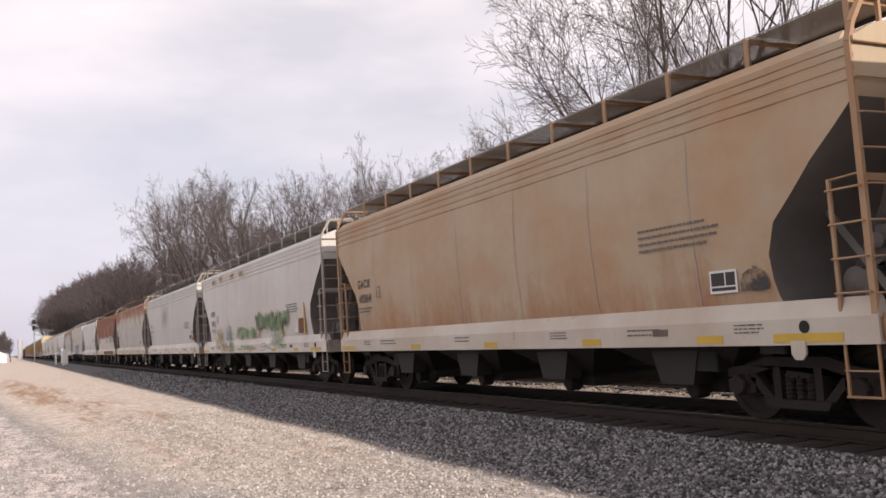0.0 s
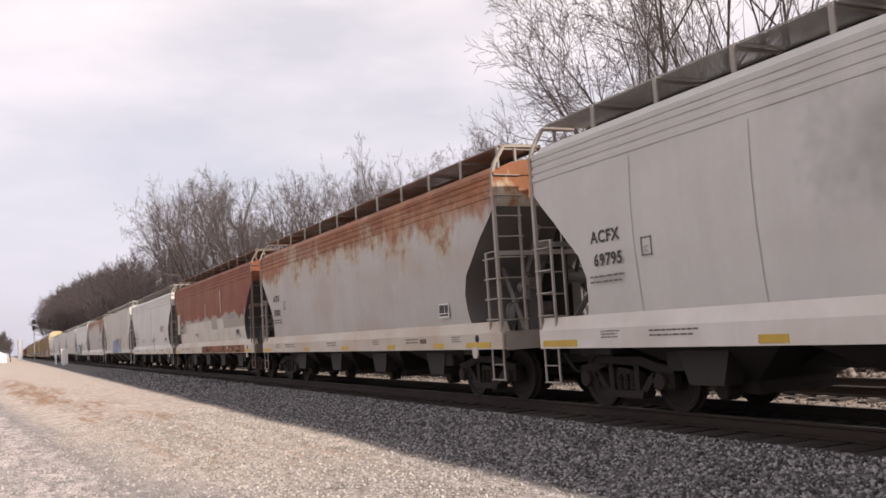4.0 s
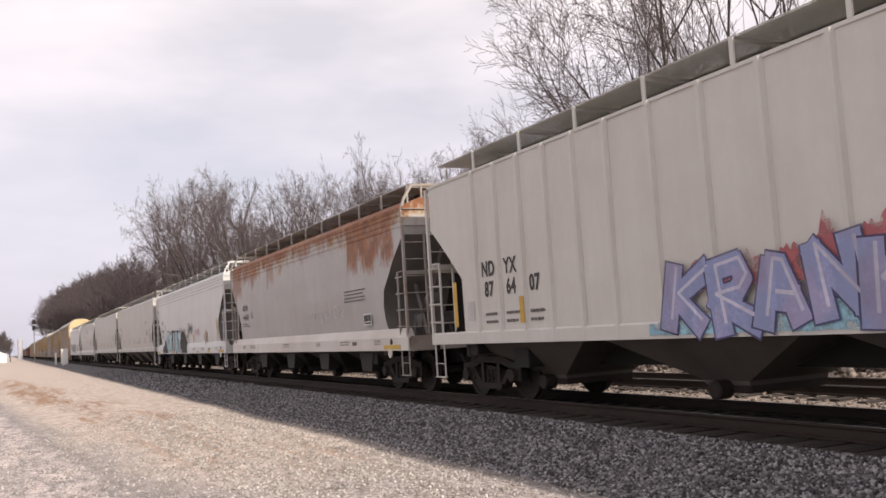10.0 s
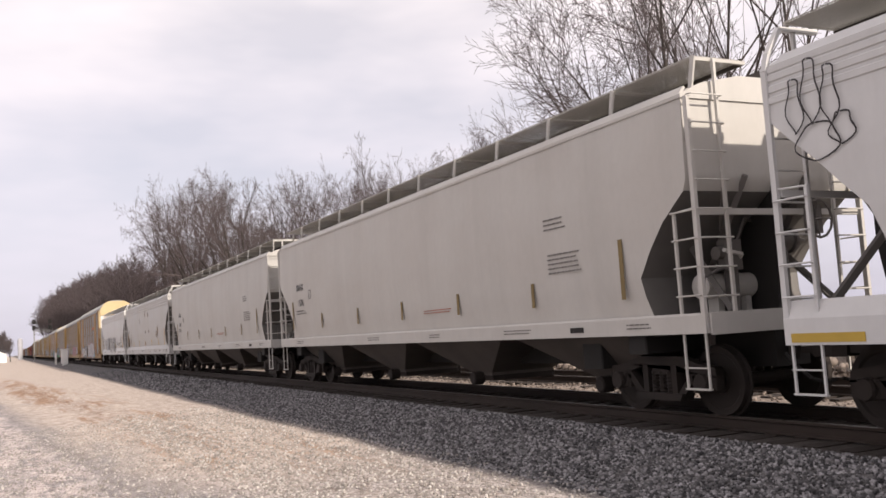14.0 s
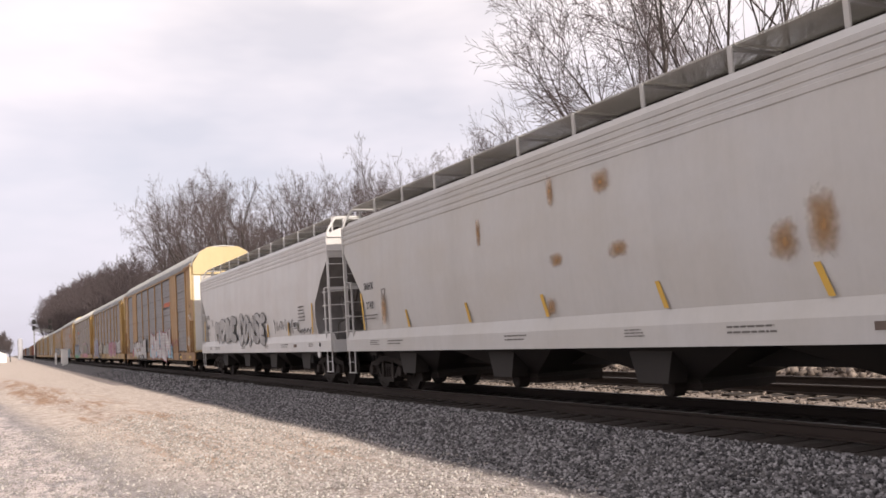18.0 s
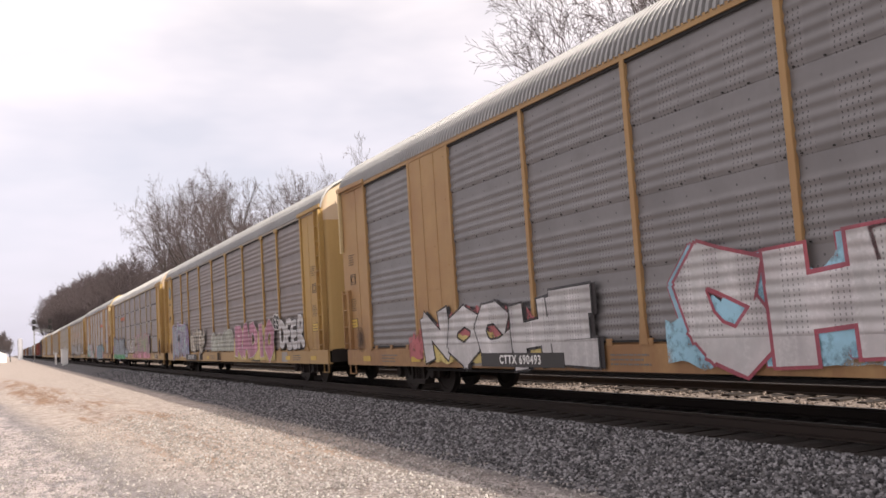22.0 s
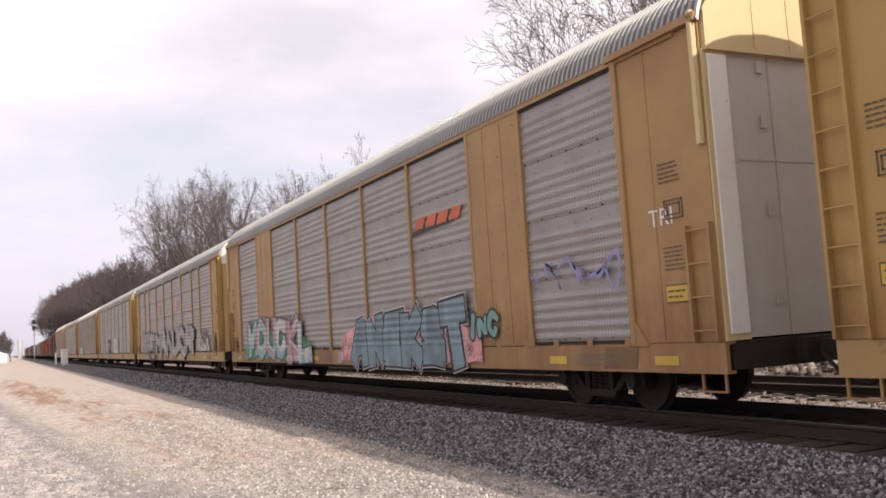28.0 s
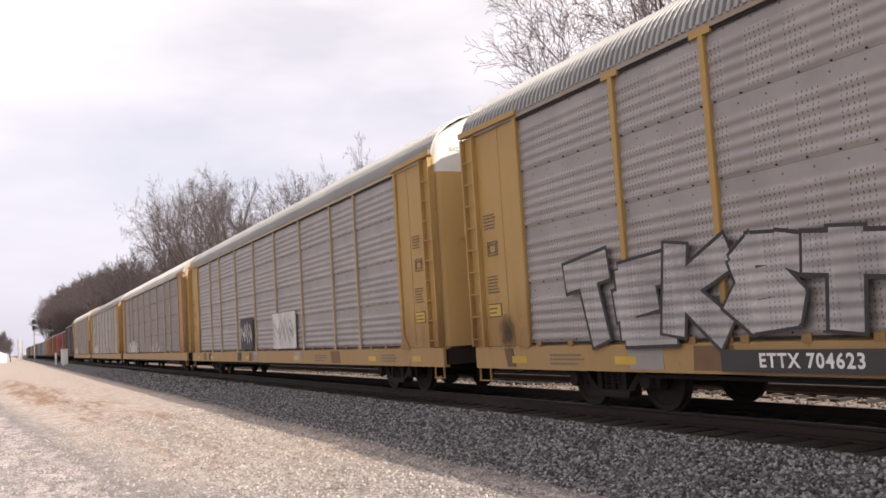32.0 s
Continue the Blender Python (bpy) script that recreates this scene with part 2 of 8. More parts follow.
class Geo:
    """Gathers boxes, bars, prisms and sheets into one mesh."""

    def __init__(self):
        self.v, self.f = [], []

    def add(self, vs, fs):
        n = len(self.v)
        self.v += vs
        self.f += [tuple(i + n for i in f) for f in fs]
        return self

    def box(self, x0, x1, y0, y1, z0, z1, b=0.0):
        if b <= 0:
            vs = [(x, y, z) for x in (x0, x1) for y in (y0, y1) for z in (z0, z1)]
            return self.add(vs, [(0, 1, 3, 2), (4, 6, 7, 5), (0, 4, 5, 1), (2, 3, 7, 6), (0, 2, 6, 4), (1, 5, 7, 3)])
        pts = [(x0 + b, y0), (x1 - b, y0), (x1, y0 + b), (x1, y1 - b), (x1 - b, y1), (x0 + b, y1), (x0, y1 - b), (x0, y0 + b)]
        return self.prism(pts, z0, z1, "z")

    def prism(self, pts, a, b, axis="y"):
        """A polygon drawn in the two other axes, pushed from a to b along one axis."""
        def put(p, d):
            return {"x": (d, p[0], p[1]), "y": (p[0], d, p[1]), "z": (p[0], p[1], d)}[axis]
        n = len(pts)
        vs = [put(p, a) for p in pts] + [put(p, b) for p in pts]
        fs = [tuple(range(n))[::-1], tuple(range(n, 2 * n))] + [(i, (i + 1) % n, n + (i + 1) % n, n + i) for i in range(n)]
        return self.add(vs, fs)

    def bar(self, p, q, r, sides=6, r2=None):
        p, q = Vector(p), Vector(q)
        d = (q - p).normalized()
        a = d.cross(Vector((0, 0, 1)) if abs(d.z) < 0.9 else Vector((1, 0, 0))).normalized()
        b = d.cross(a)
        r2 = r if r2 is None else r2
        vs = []
        for c, rr in ((p, r), (q, r2)):
            for i in range(sides):
                t = 2 * math.pi * i / sides
                vs.append(tuple(c + a * math.cos(t) * rr + b * math.sin(t) * rr))
        fs = [(i, (i + 1) % sides, sides + (i + 1) % sides, sides + i) for i in range(sides)]
        return self.add(vs, fs + [tuple(range(sides))[::-1], tuple(range(sides, 2 * sides))])

    def path(self, pts, r, sides=6):
        for p, q in zip(pts, pts[1:]):
            self.bar(p, q, r, sides)
        return self

    def lathe(self, profile, y_axis_at, sides=24):
        """(radius, y) rings turned round a line along y through (x, z)."""
        cx, cz = y_axis_at
        vs, fs = [], []
        for r, y in profile:
            for i in range(sides):
                t = 2 * math.pi * i / sides
                vs.append((cx + r * math.cos(t), y, cz + r * math.sin(t)))
        for k in range(len(profile) - 1):
            for i in range(sides):
                j = (i + 1) % sides
                fs.append((k * sides + i, k * sides + j, (k + 1) * sides + j, (k + 1) * sides + i))
        fs.append(tuple(range(sides)))
        fs.append(tuple(range((len(profile) - 1) * sides, len(profile) * sides))[::-1])
        return self.add(vs, fs)

    def sheet(self, rows, thick=None):
        """A grid of points, row after row."""
        n = len(rows[0])
        vs = [tuple(p) for r in rows for p in r]
        fs = [(i * n + j, i * n + j + 1, (i + 1) * n + j + 1, (i + 1) * n + j) for i in range(len(rows) - 1) for j in range(n - 1)]
        return self.add(vs, fs)

    def mesh(self, smooth=False):
        me = mesh_of(self.v, self.f)
        bm = bmesh.new()
        bm.from_mesh(me)
        bmesh.ops.recalc_face_normals(bm, faces=bm.faces)
        bm.to_mesh(me)
        bm.free()
        if smooth:
            me.polygons.foreach_set("use_smooth", [True] * len(me.polygons))
            me.set_sharp_from_angle(angle=radians(35))
        return me


_made = {}


def shape(key, build, mat):
    """One mesh for all alike parts of one material."""
    k = (key, mat.name)
    if k not in _made:
        if key not in _made:
            _made[key] = build()
            me = _made[key]
        else:
            me = _made[key].copy()
            me.materials.clear()
        me.materials.append(mat)
        _made[k] = me
    return _made[k]


def part(name, mesh, parent, label="", at=None):
    ob = new(name, mesh)
    ob.parent = parent
    if at is not None:
        ob.matrix_parent_inverse = at
    if label:
        ob["label"] = label
    return ob


# ---- ground ----
TRACK_Y = 9.32
PROFILE = [(-1500, -1.2), (-60, -0.75), (-12, -0.62), (-3, -0.56), (0, -0.56), (2, -0.54), (4, -0.55), (5.4, -0.55), (5.9, -0.53), (6.3, -0.46), (7.3, -0.25),
           (7.7, -0.19), (10.95, -0.19), (11.4, -0.27), (11.9, -0.30), (12.5, -0.26), (15.5, -0.26), (16.2, -0.28), (16.8, 0.0), (18.4, 0.85), (30, 1.0), (60, 1.2), (1500, 2.0)]


def ground_z(y):
    for (a, za), (b, zb) in zip(PROFILE, PROFILE[1:]):
        if a <= y <= b:
            return za + (zb - za) * (y - a) / (b - a)
    return -0.6


def build_ground():
    xs = [-3000, -1500, -800, -400, -250, -160, -110, -80] + [-60 + 0.75 * i for i in range(87)] + [8, 15, 30, 80, 300, 1500]
    ys = sorted(set([p[0] for p in PROFILE] + [-30, -20, -8] + [-6 + 0.4 * i for i in range(48)] + [14, 20, 25, 45, 120, 400]))
    vs, fs = [], []
    for x in xs:
        for y in ys:
            near = 1.0 if -62 < x < 6 and -7 < y < 14 else 0.0
            bump = near * (0.035 * noise.noise((x * 0.35, y * 0.6, 0)) + 0.02 * noise.noise((x * 1.3, y * 1.5, 4)))
            if 7.5 < y < 11.2:
                bump *= 0.3
            vs.append((x, y, ground_z(y) + bump))
    n = len(ys)
    for i in range(len(xs) - 1):
        for j in range(n - 1):
            fs.append((i * n + j, (i + 1) * n + j, (i + 1) * n + j + 1, i * n + j + 1))
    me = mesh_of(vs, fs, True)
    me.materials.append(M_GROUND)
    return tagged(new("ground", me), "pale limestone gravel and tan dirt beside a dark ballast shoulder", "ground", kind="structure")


build_ground()


# ---- track ----
SIDING_Y = 13.95
M_HEAD = plain("worn_rail_head", (0.10, 0.085, 0.075), 0.5, 0.5, 0.3)
M_OLDTIE = plain("weathered_tie", (0.036, 0.027, 0.022), 0.95, 0, 0.4, 5)


def build_track():
    rail_pts = [(-0.075, -0.17), (0.075, -0.17), (0.075, -0.155), (0.012, -0.135), (0.010, -0.045), (0.037, -0.030), (0.037, -0.004), (0.030, 0.0),
                (-0.030, 0.0), (-0.037, -0.004), (-0.037, -0.030), (-0.010, -0.045), (-0.012, -0.135), (-0.075, -0.155)]
    for ty, up in ((TRACK_Y, 0.0), (SIDING_Y, -0.06)):
      for side in (-0.754, 0.754):
        me = Geo().prism([(ty + side + a, b + up) for a, b in rail_pts], -1500, 60, "x").mesh()
        me.materials.append(M_RAIL)
        rail = tagged(new("rail", me), "worn steel rail with rusty sides spiked to the ties", "rail", "rails", "structure")
        head = Geo().box(-1500, 60, ty + side - 0.026, ty + side + 0.026, up, up + 0.003).mesh()
        head.materials.append(M_HEAD)
        part("running_surface", head, rail, "polished rail head")
    me = Geo().box(-0.11, 0.11, -1.37, 1.37, -0.36, -0.172, 0.012).mesh()
    me.materials.append(M_TIE)
    bed = tagged(new("ties", None), "dark creosoted wooden ties under the rails", "railway tie", kind="structure")
    plate = Geo().box(-0.09, 0.09, -0.89, -0.62, -0.172, -0.158).box(-0.09, 0.09, 0.62, 0.89, -0.172, -0.158).mesh()
    plate.materials.append(M_RAIL)
    rng = random.Random(5)
    for i in range(150):
        ob = new("tie", me)
        ob.parent = bed
        ob.matrix_local = pose(2.0 - 0.52 * i + rng.uniform(-0.03, 0.03), TRACK_Y + rng.uniform(-0.06, 0.06), rng.uniform(-0.012, 0.006), 0, 0, rng.uniform(-1.5, 1.5))
        if i < 90:
            part("tie_plate", plate, ob)
    siding = tagged(new("siding_ties", None), "weathered ties of a second track in dusty ballast", "railway tie", kind="structure")
    old = me.copy()
    old.materials.clear()
    old.materials.append(M_OLDTIE)
    for i in range(110):
        ob = new("tie", old)
        ob.parent = siding
        ob.matrix_local = pose(-4.0 - 0.53 * i + rng.uniform(-0.04, 0.04), SIDING_Y + rng.uniform(-0.08, 0.08), -0.062 + rng.uniform(-0.012, 0.006), 0, 0, rng.uniform(-1.5, 1.5))
    far = Geo()
    for i in range(400):
        x = 2.0 - 0.52 * (150 + i)
        far.box(x - 0.11, x + 0.11, TRACK_Y - 1.37, TRACK_Y + 1.37, -0.36, -0.172)
    far = far.mesh()
    far.materials.append(M_TIE)
    tagged(part("far_ties", far, bed), kind="stuff")


build_track()

# ---- running gear ----
WHEEL_R = 0.457
BASE = 0.89


def wheelset_mesh():
    g = Geo()
    for s in (-1, 1):
        g.lathe([(0.10, s * 0.80), (0.16, s * 0.815), (0.17, s * 0.78), (0.36, s * 0.775), (0.385, s * 0.80), (WHEEL_R, s * 0.80), (WHEEL_R, s * 0.715), (0.487, s * 0.705),
                 (0.487, s * 0.675), (0.385, s * 0.675), (0.36, s * 0.70), (0.15, s * 0.70), (0.09, s * 0.66)], (0, 0), 28)
    g.lathe([(0.085, -1.05), (0.085, 1.05)], (0, 0), 10)
    return g.mesh(True)


def side_frame_mesh():
    """A cast three-piece truck side: arched top member, two windows, spring pocket and pedestal jaws."""
    g = Geo()
    a, b = -1.06, -0.93
    top = [(-1.13, 0.52), (-1.10, 0.66), (-0.80, 0.70), (-0.45, 0.80), (0.45, 0.80), (0.80, 0.70), (1.10, 0.66), (1.13, 0.52), (0.78, 0.56), (0.40, 0.67), (-0.40, 0.67), (-0.78, 0.56)]
    n = len(top)
    for i in range(6):
        g.prism([top[i], top[i + 1], top[n - 2 - i] if i < 5 else top[7], top[n - 1 - i]], a, b)
    for s in (-1, 1):
        g.prism([(s * 0.78, 0.58), (s * 0.66, 0.60), (s * 0.30, 0.24), (s * 0.42, 0.20)], a, b)
        g.prism([(s * 1.13, 0.55), (s * 1.03, 0.55), (s * 1.03, 0.36), (s * 1.11, 0.36)], a, b)
        g.prism([(s * 0.75, 0.55), (s * 0.65, 0.55), (s * 0.67, 0.36), (s * 0.75, 0.36)], a, b)
        g.prism([(s * 0.36, 0.68), (s * 0.25, 0.68), (s * 0.25, 0.28), (s * 0.36, 0.28)], a - 0.01, b + 0.01)
        g.box(s * 0.89 - 0.14, s * 0.89 + 0.14, a - 0.03, b + 0.03, 0.36, 0.56, 0.03)
        g.lathe([(0.115, a - 0.09), (0.13, a - 0.06), (0.13, a + 0.05)], (s * 0.89, WHEEL_R), 12)
    g.prism([(-0.44, 0.20), (0.44, 0.20), (0.50, 0.30), (-0.50, 0.30)], a - 0.05, b + 0.05)
    return g.mesh()


def spring_mesh():
    """One coil spring as a ridged column."""
    g = Geo()
    rows = []
    for k in range(13):
        r = 0.068 if k % 2 else 0.052
        z = 0.30 + 0.30 * k / 12
        rows.append([(r * math.cos(i * math.pi / 4), -1.0 + r * math.sin(i * math.pi / 4), z) for i in range(9)])
    return g.sheet(rows).mesh(True)


def bolster_mesh():
    g = Geo().box(-0.20, 0.20, -1.05, 1.05, 0.55, 0.72, 0.03).box(-0.16, 0.16, -0.35, 0.35, 0.70, 0.80, 0.03)
    for s in (-1, 1):
        g.bar((s * 0.43, -0.80, 0.33), (s * 0.43, 0.80, 0.33), 0.05)
        g.box(s * 0.43 - 0.03, s * 0.43 + 0.03, -0.80, -0.68, 0.30, 0.52)
    return g.mesh()


SPINNING = []


def bogie(car, x, springs=True):
    ob = part("bogie", shape("bolster", bolster_mesh, M_TRUCK), car, "three-piece freight truck of rusty cast steel", Matrix.Translation((x, 0, 0)))
    for flip in (0, 180):
        part("side_frame", shape("side_frame", side_frame_mesh, M_TRUCK), ob, at=pose(0, 0, 0, 0, 0, flip))
        for x in (-0.16, 0.0, 0.16) if springs else ():
            part("spring", shape("spring", spring_mesh, M_TRUCK), ob, at=pose(0, 0, 0, 0, 0, flip) @ Matrix.Translation((x, 0, 0)))
    for s in (-BASE, BASE):
        w = part("wheelset", shape("wheelset", wheelset_mesh, M_TRUCK), ob, "steel wheels on one axle", at=pose(s, 0, WHEEL_R))
        SPINNING.append(w)


def coupler_mesh():
    g = Geo().box(-0.95, -0.22, -0.09, 0.09, 0.78, 0.96, 0.02)
    g.prism([(-0.26, -0.14), (-0.02, -0.20), (0.09, -0.16), (0.09, -0.05), (-0.02, 0.02), (-0.02, 0.12), (0.05, 0.20), (-0.10, 0.22), (-0.26, 0.14)], 0.74, 1.0, "z")
    return g.mesh()


def hose_mesh():
    return Geo().path([(-0.55, -0.30, 0.80), (-0.35, -0.32, 0.62), (-0.20, -0.28, 0.48), (-0.06, -0.16, 0.42), (0.0, -0.05, 0.46)], 0.025).mesh(True)


def draft_gear(car, half):
    for flip in (0, 180):
        m = pose(0, 0, 0, 0, 0, flip) @ Matrix.Translation((half, 0, 0))
        part("coupler", shape("coupler", coupler_mesh, M_TRUCK), car, "rusty knuckle coupler", m)
        part("air_hose", shape("hose", hose_mesh, M_BLACK), car, "black rubber air hose", m)


# ---- lettering and spray paint ----
M_FAINT = plain("stencil_faint", (0.21, 0.195, 0.185), 0.7, 0, 0.3)
M_STENCIL = plain("stencil_grey", (0.15, 0.14, 0.13), 0.7, 0, 0.3)
def flat_text(text, size, fat=0.0, spacing=1.0):
    """Flat lettering standing in the x z plane, read from the near side; its centre at the origin, height scaled to size."""
    key = ("text", text, round(size, 3), round(fat, 3), spacing)
    if key not in _made:
        cu = bpy.data.curves.new("lettering", "FONT")
        cu.body, cu.size, cu.offset, cu.resolution_u = text, size * 1.38, fat, 3
        cu.space_character, cu.align_x, cu.align_y = spacing, "CENTER", "CENTER"
        ob = bpy.data.objects.new("lettering", cu)
        me = bpy.data.meshes.new_from_object(ob)
        bpy.data.objects.remove(ob)
        me.transform(Matrix.Rotation(radians(90), 4, "X"))
        me.materials.clear()
        _made[key] = me
    return _made[key]


def lettering(car, text, x, z, size, y, mat=None, spacing=1.05, name="lettering", squeeze=1.0, fat=0.0):
    mat = mat or M_DECAL
    src = flat_text(text, size, fat, spacing)
    me = src.copy()
    me.materials.append(mat)
    if squeeze != 1.0:
        me.transform(Matrix.Diagonal((squeeze, 1, 1, 1)))
    return part(name, me, car, at=Matrix.Translation((x, y, z)))


def stencil_bars(car, x, z, w, h, rows, y, mat=None, seed=0):
    """Small stencilled data too fine to read: broken bars row by row."""
    mat = mat or M_STENCIL
    rng = random.Random(seed + int(x * 10))
    g = Geo()
    step = h / rows
    for r in range(rows):
        a = x
        end = x + w * rng.uniform(0.75, 1.0)
        zz = z + h - (r + 0.8) * step
        while a < end:
            b = min(end, a + rng.uniform(0.035, 0.13))
            g.box(a, b, y - 0.002, y + 0.002, zz, zz + step * 0.36)
            a = b + 0.022
    me = g.mesh()
    me.materials.append(mat)
    return tagged(part("stencil_data", me, car, at=Matrix()), kind="stuff")


def decal_box(car, name, x0, x1, z0, z1, y, mat, label="", lean=0.0):
    me = Geo().prism([(x0, z0), (x1, z0), (x1 + lean, z1), (x0 + lean, z1)], y - 0.003, y + 0.003).mesh()
    me.materials.append(mat)
    return part(name, me, car, label, Matrix())


def spray(name, colour, other=None, sheet=False):
    """Weathered spray paint: uneven tone, worn through in places; other: a second can blended in; sheet: on punched corrugated panels."""
    key = "spray_" + name
    if key in _mats:
        return _mats[key]
    k = Net(key, 0.65)
    cloud = k.noise(1.1, detail=4)
    streak = k.noise(2.0, (2.0, 1, 0.25), 5, 0.65)
    fine = k.noise(22, detail=4)
    c = k.mix(k.ramp(cloud, 0.35, 0.65), tuple(v * 0.72 for v in colour), tuple(min(1, v * 1.12) for v in colour))
    c = k.mix(k.math("MULTIPLY", fine, 0.35), c, tuple(v * 0.55 + 0.05 for v in colour))
    if other:
        c = k.mix(k.ramp(k.noise(1.5, (1, 1, 0.8), 3, 0.5, offset=(len(name), 3, 1)), 0.46, 0.54), c, k.mix(k.math("MULTIPLY", fine, 0.4), other, tuple(v * 0.6 for v in other)))
    if sheet:
        x, z = k.axis(0), k.axis(2)
        upper = k.math("GREATER_THAN", z, 1.06)
        wave = k.math("SINE", k.math("MULTIPLY", z, 2 * math.pi / 0.152))
        k.bump(k.math("MULTIPLY", wave, upper), 0.55, 0.02)
        hole = k.math("MULTIPLY", k.math("LESS_THAN", k.math("PINGPONG", x, 0.036), 0.009), k.math("LESS_THAN", k.math("PINGPONG", z, 0.029), 0.013))
        col = k.math("GREATER_THAN", k.math("PINGPONG", k.math("ADD", x, k.math("MULTIPLY", k.noise(1.1, (1, 1, 0.25)), 0.5)), 0.31), 0.15)
        c = k.mix(k.math("MULTIPLY", k.math("MULTIPLY", hole, col), k.math("MULTIPLY", upper, 0.55)), c, (0.03, 0.03, 0.03))
    wear = k.math("ADD", k.math("MULTIPLY", streak, 0.75), k.math("MULTIPLY", fine, 0.35))
    k.link(k.ramp(wear, 0.36, 0.54, (1, 1, 1), (0.78, 0.78, 0.78)), k.bsdf.inputs["Alpha"])
    _mats[key] = k.done(c)
    return _mats[key]


STROKES = {"A": "00 38 58 80|23 63", "C": "77 58 28 06 02 20 50 72", "D": "00 08 48 86 82 40 00", "E": "80 00 08 88|04 64", "F": "00 08 88|04 64", "H": "00 08|80 88|04 84",
           "I": "40 48", "J": "88 82 60 20 02", "K": "00 08|88 04 80", "L": "08 00 80", "M": "00 08 43 88 80", "N": "00 08 80 88", "O": "40 02 06 48 86 82 40",
           "P": "00 08 68 86 64 04", "R": "00 08 68 86 64 04 80", "S": "87 58 18 06 24 64 82 70 20 01", "T": "08 88|48 40", "U": "08 02 20 60 82 88", "W": "08 20 45 60 88",
           "X": "08 80|00 88", "Y": "08 44 88|44 40", "2": "07 38 68 86 00 80"}


def rounded(pts, times=2):
    """Cuts the corners of a line, keeping its ends."""
    for _ in range(times):
        out = [pts[0]]
        for p, q in zip(pts, pts[1:]):
            out += [p.lerp(q, 0.25), p.lerp(q, 0.75)]
        pts = out + [pts[-1]]
    return pts


def slabs(geo, pts, r, y):
    """A stroke of straight slabs with square, slightly flared ends; its corners are closed by their overlap."""
    last = len(pts) - 2
    for i, (p, q) in enumerate(zip(pts, pts[1:])):
        d = (q - p).normalized()
        nn = Vector((-d.y, d.x))
        a, b = p - d * r * (0.55 if i else 0.9), q + d * r * (0.55 if i < last else 0.9)
        ra, rb = r * (1.0 if i else 1.18), r * (1.0 if i < last else 1.18)
        yy = y - 0.00004 * i
        c = [a + nn * ra, b + nn * rb, b - nn * rb, a - nn * ra]
        geo.add([(v.x, yy, v.y) for v in c], [(0, 1, 2, 3)])


def ribbon(geo, pts, r, y, swell):
    """A flat stroke of half width r with round ends."""
    n = len(pts)
    rows = []

    def row(p, d, rr, yy):
        nn = Vector((-d.y, d.x)) * rr
        rows.append([(p.x + nn.x, yy, p.y + nn.y), (p.x, yy, p.y), (p.x - nn.x, yy, p.y - nn.y)])

    for i, p in enumerate(pts):
        d = pts[min(n - 1, i + 1)] - pts[max(0, i - 1)]
        d = d.normalized() if d.length > 1e-6 else Vector((1, 0))
        rr = r * (1 + 0.14 * math.sin(swell + 2.7 * i / n * 3))
        yy = y - 0.00003 * i
        if i == 0:
            for a in (85, 60, 30):
                row(p - d * rr * math.sin(radians(a)), d, rr * math.cos(radians(a)), yy)
        row(p, d, rr, yy)
        if i == n - 1:
            for a in (30, 60, 85):
                row(p + d * rr * math.sin(radians(a)), d, rr * math.cos(radians(a)), yy)
    geo.sheet(rows)


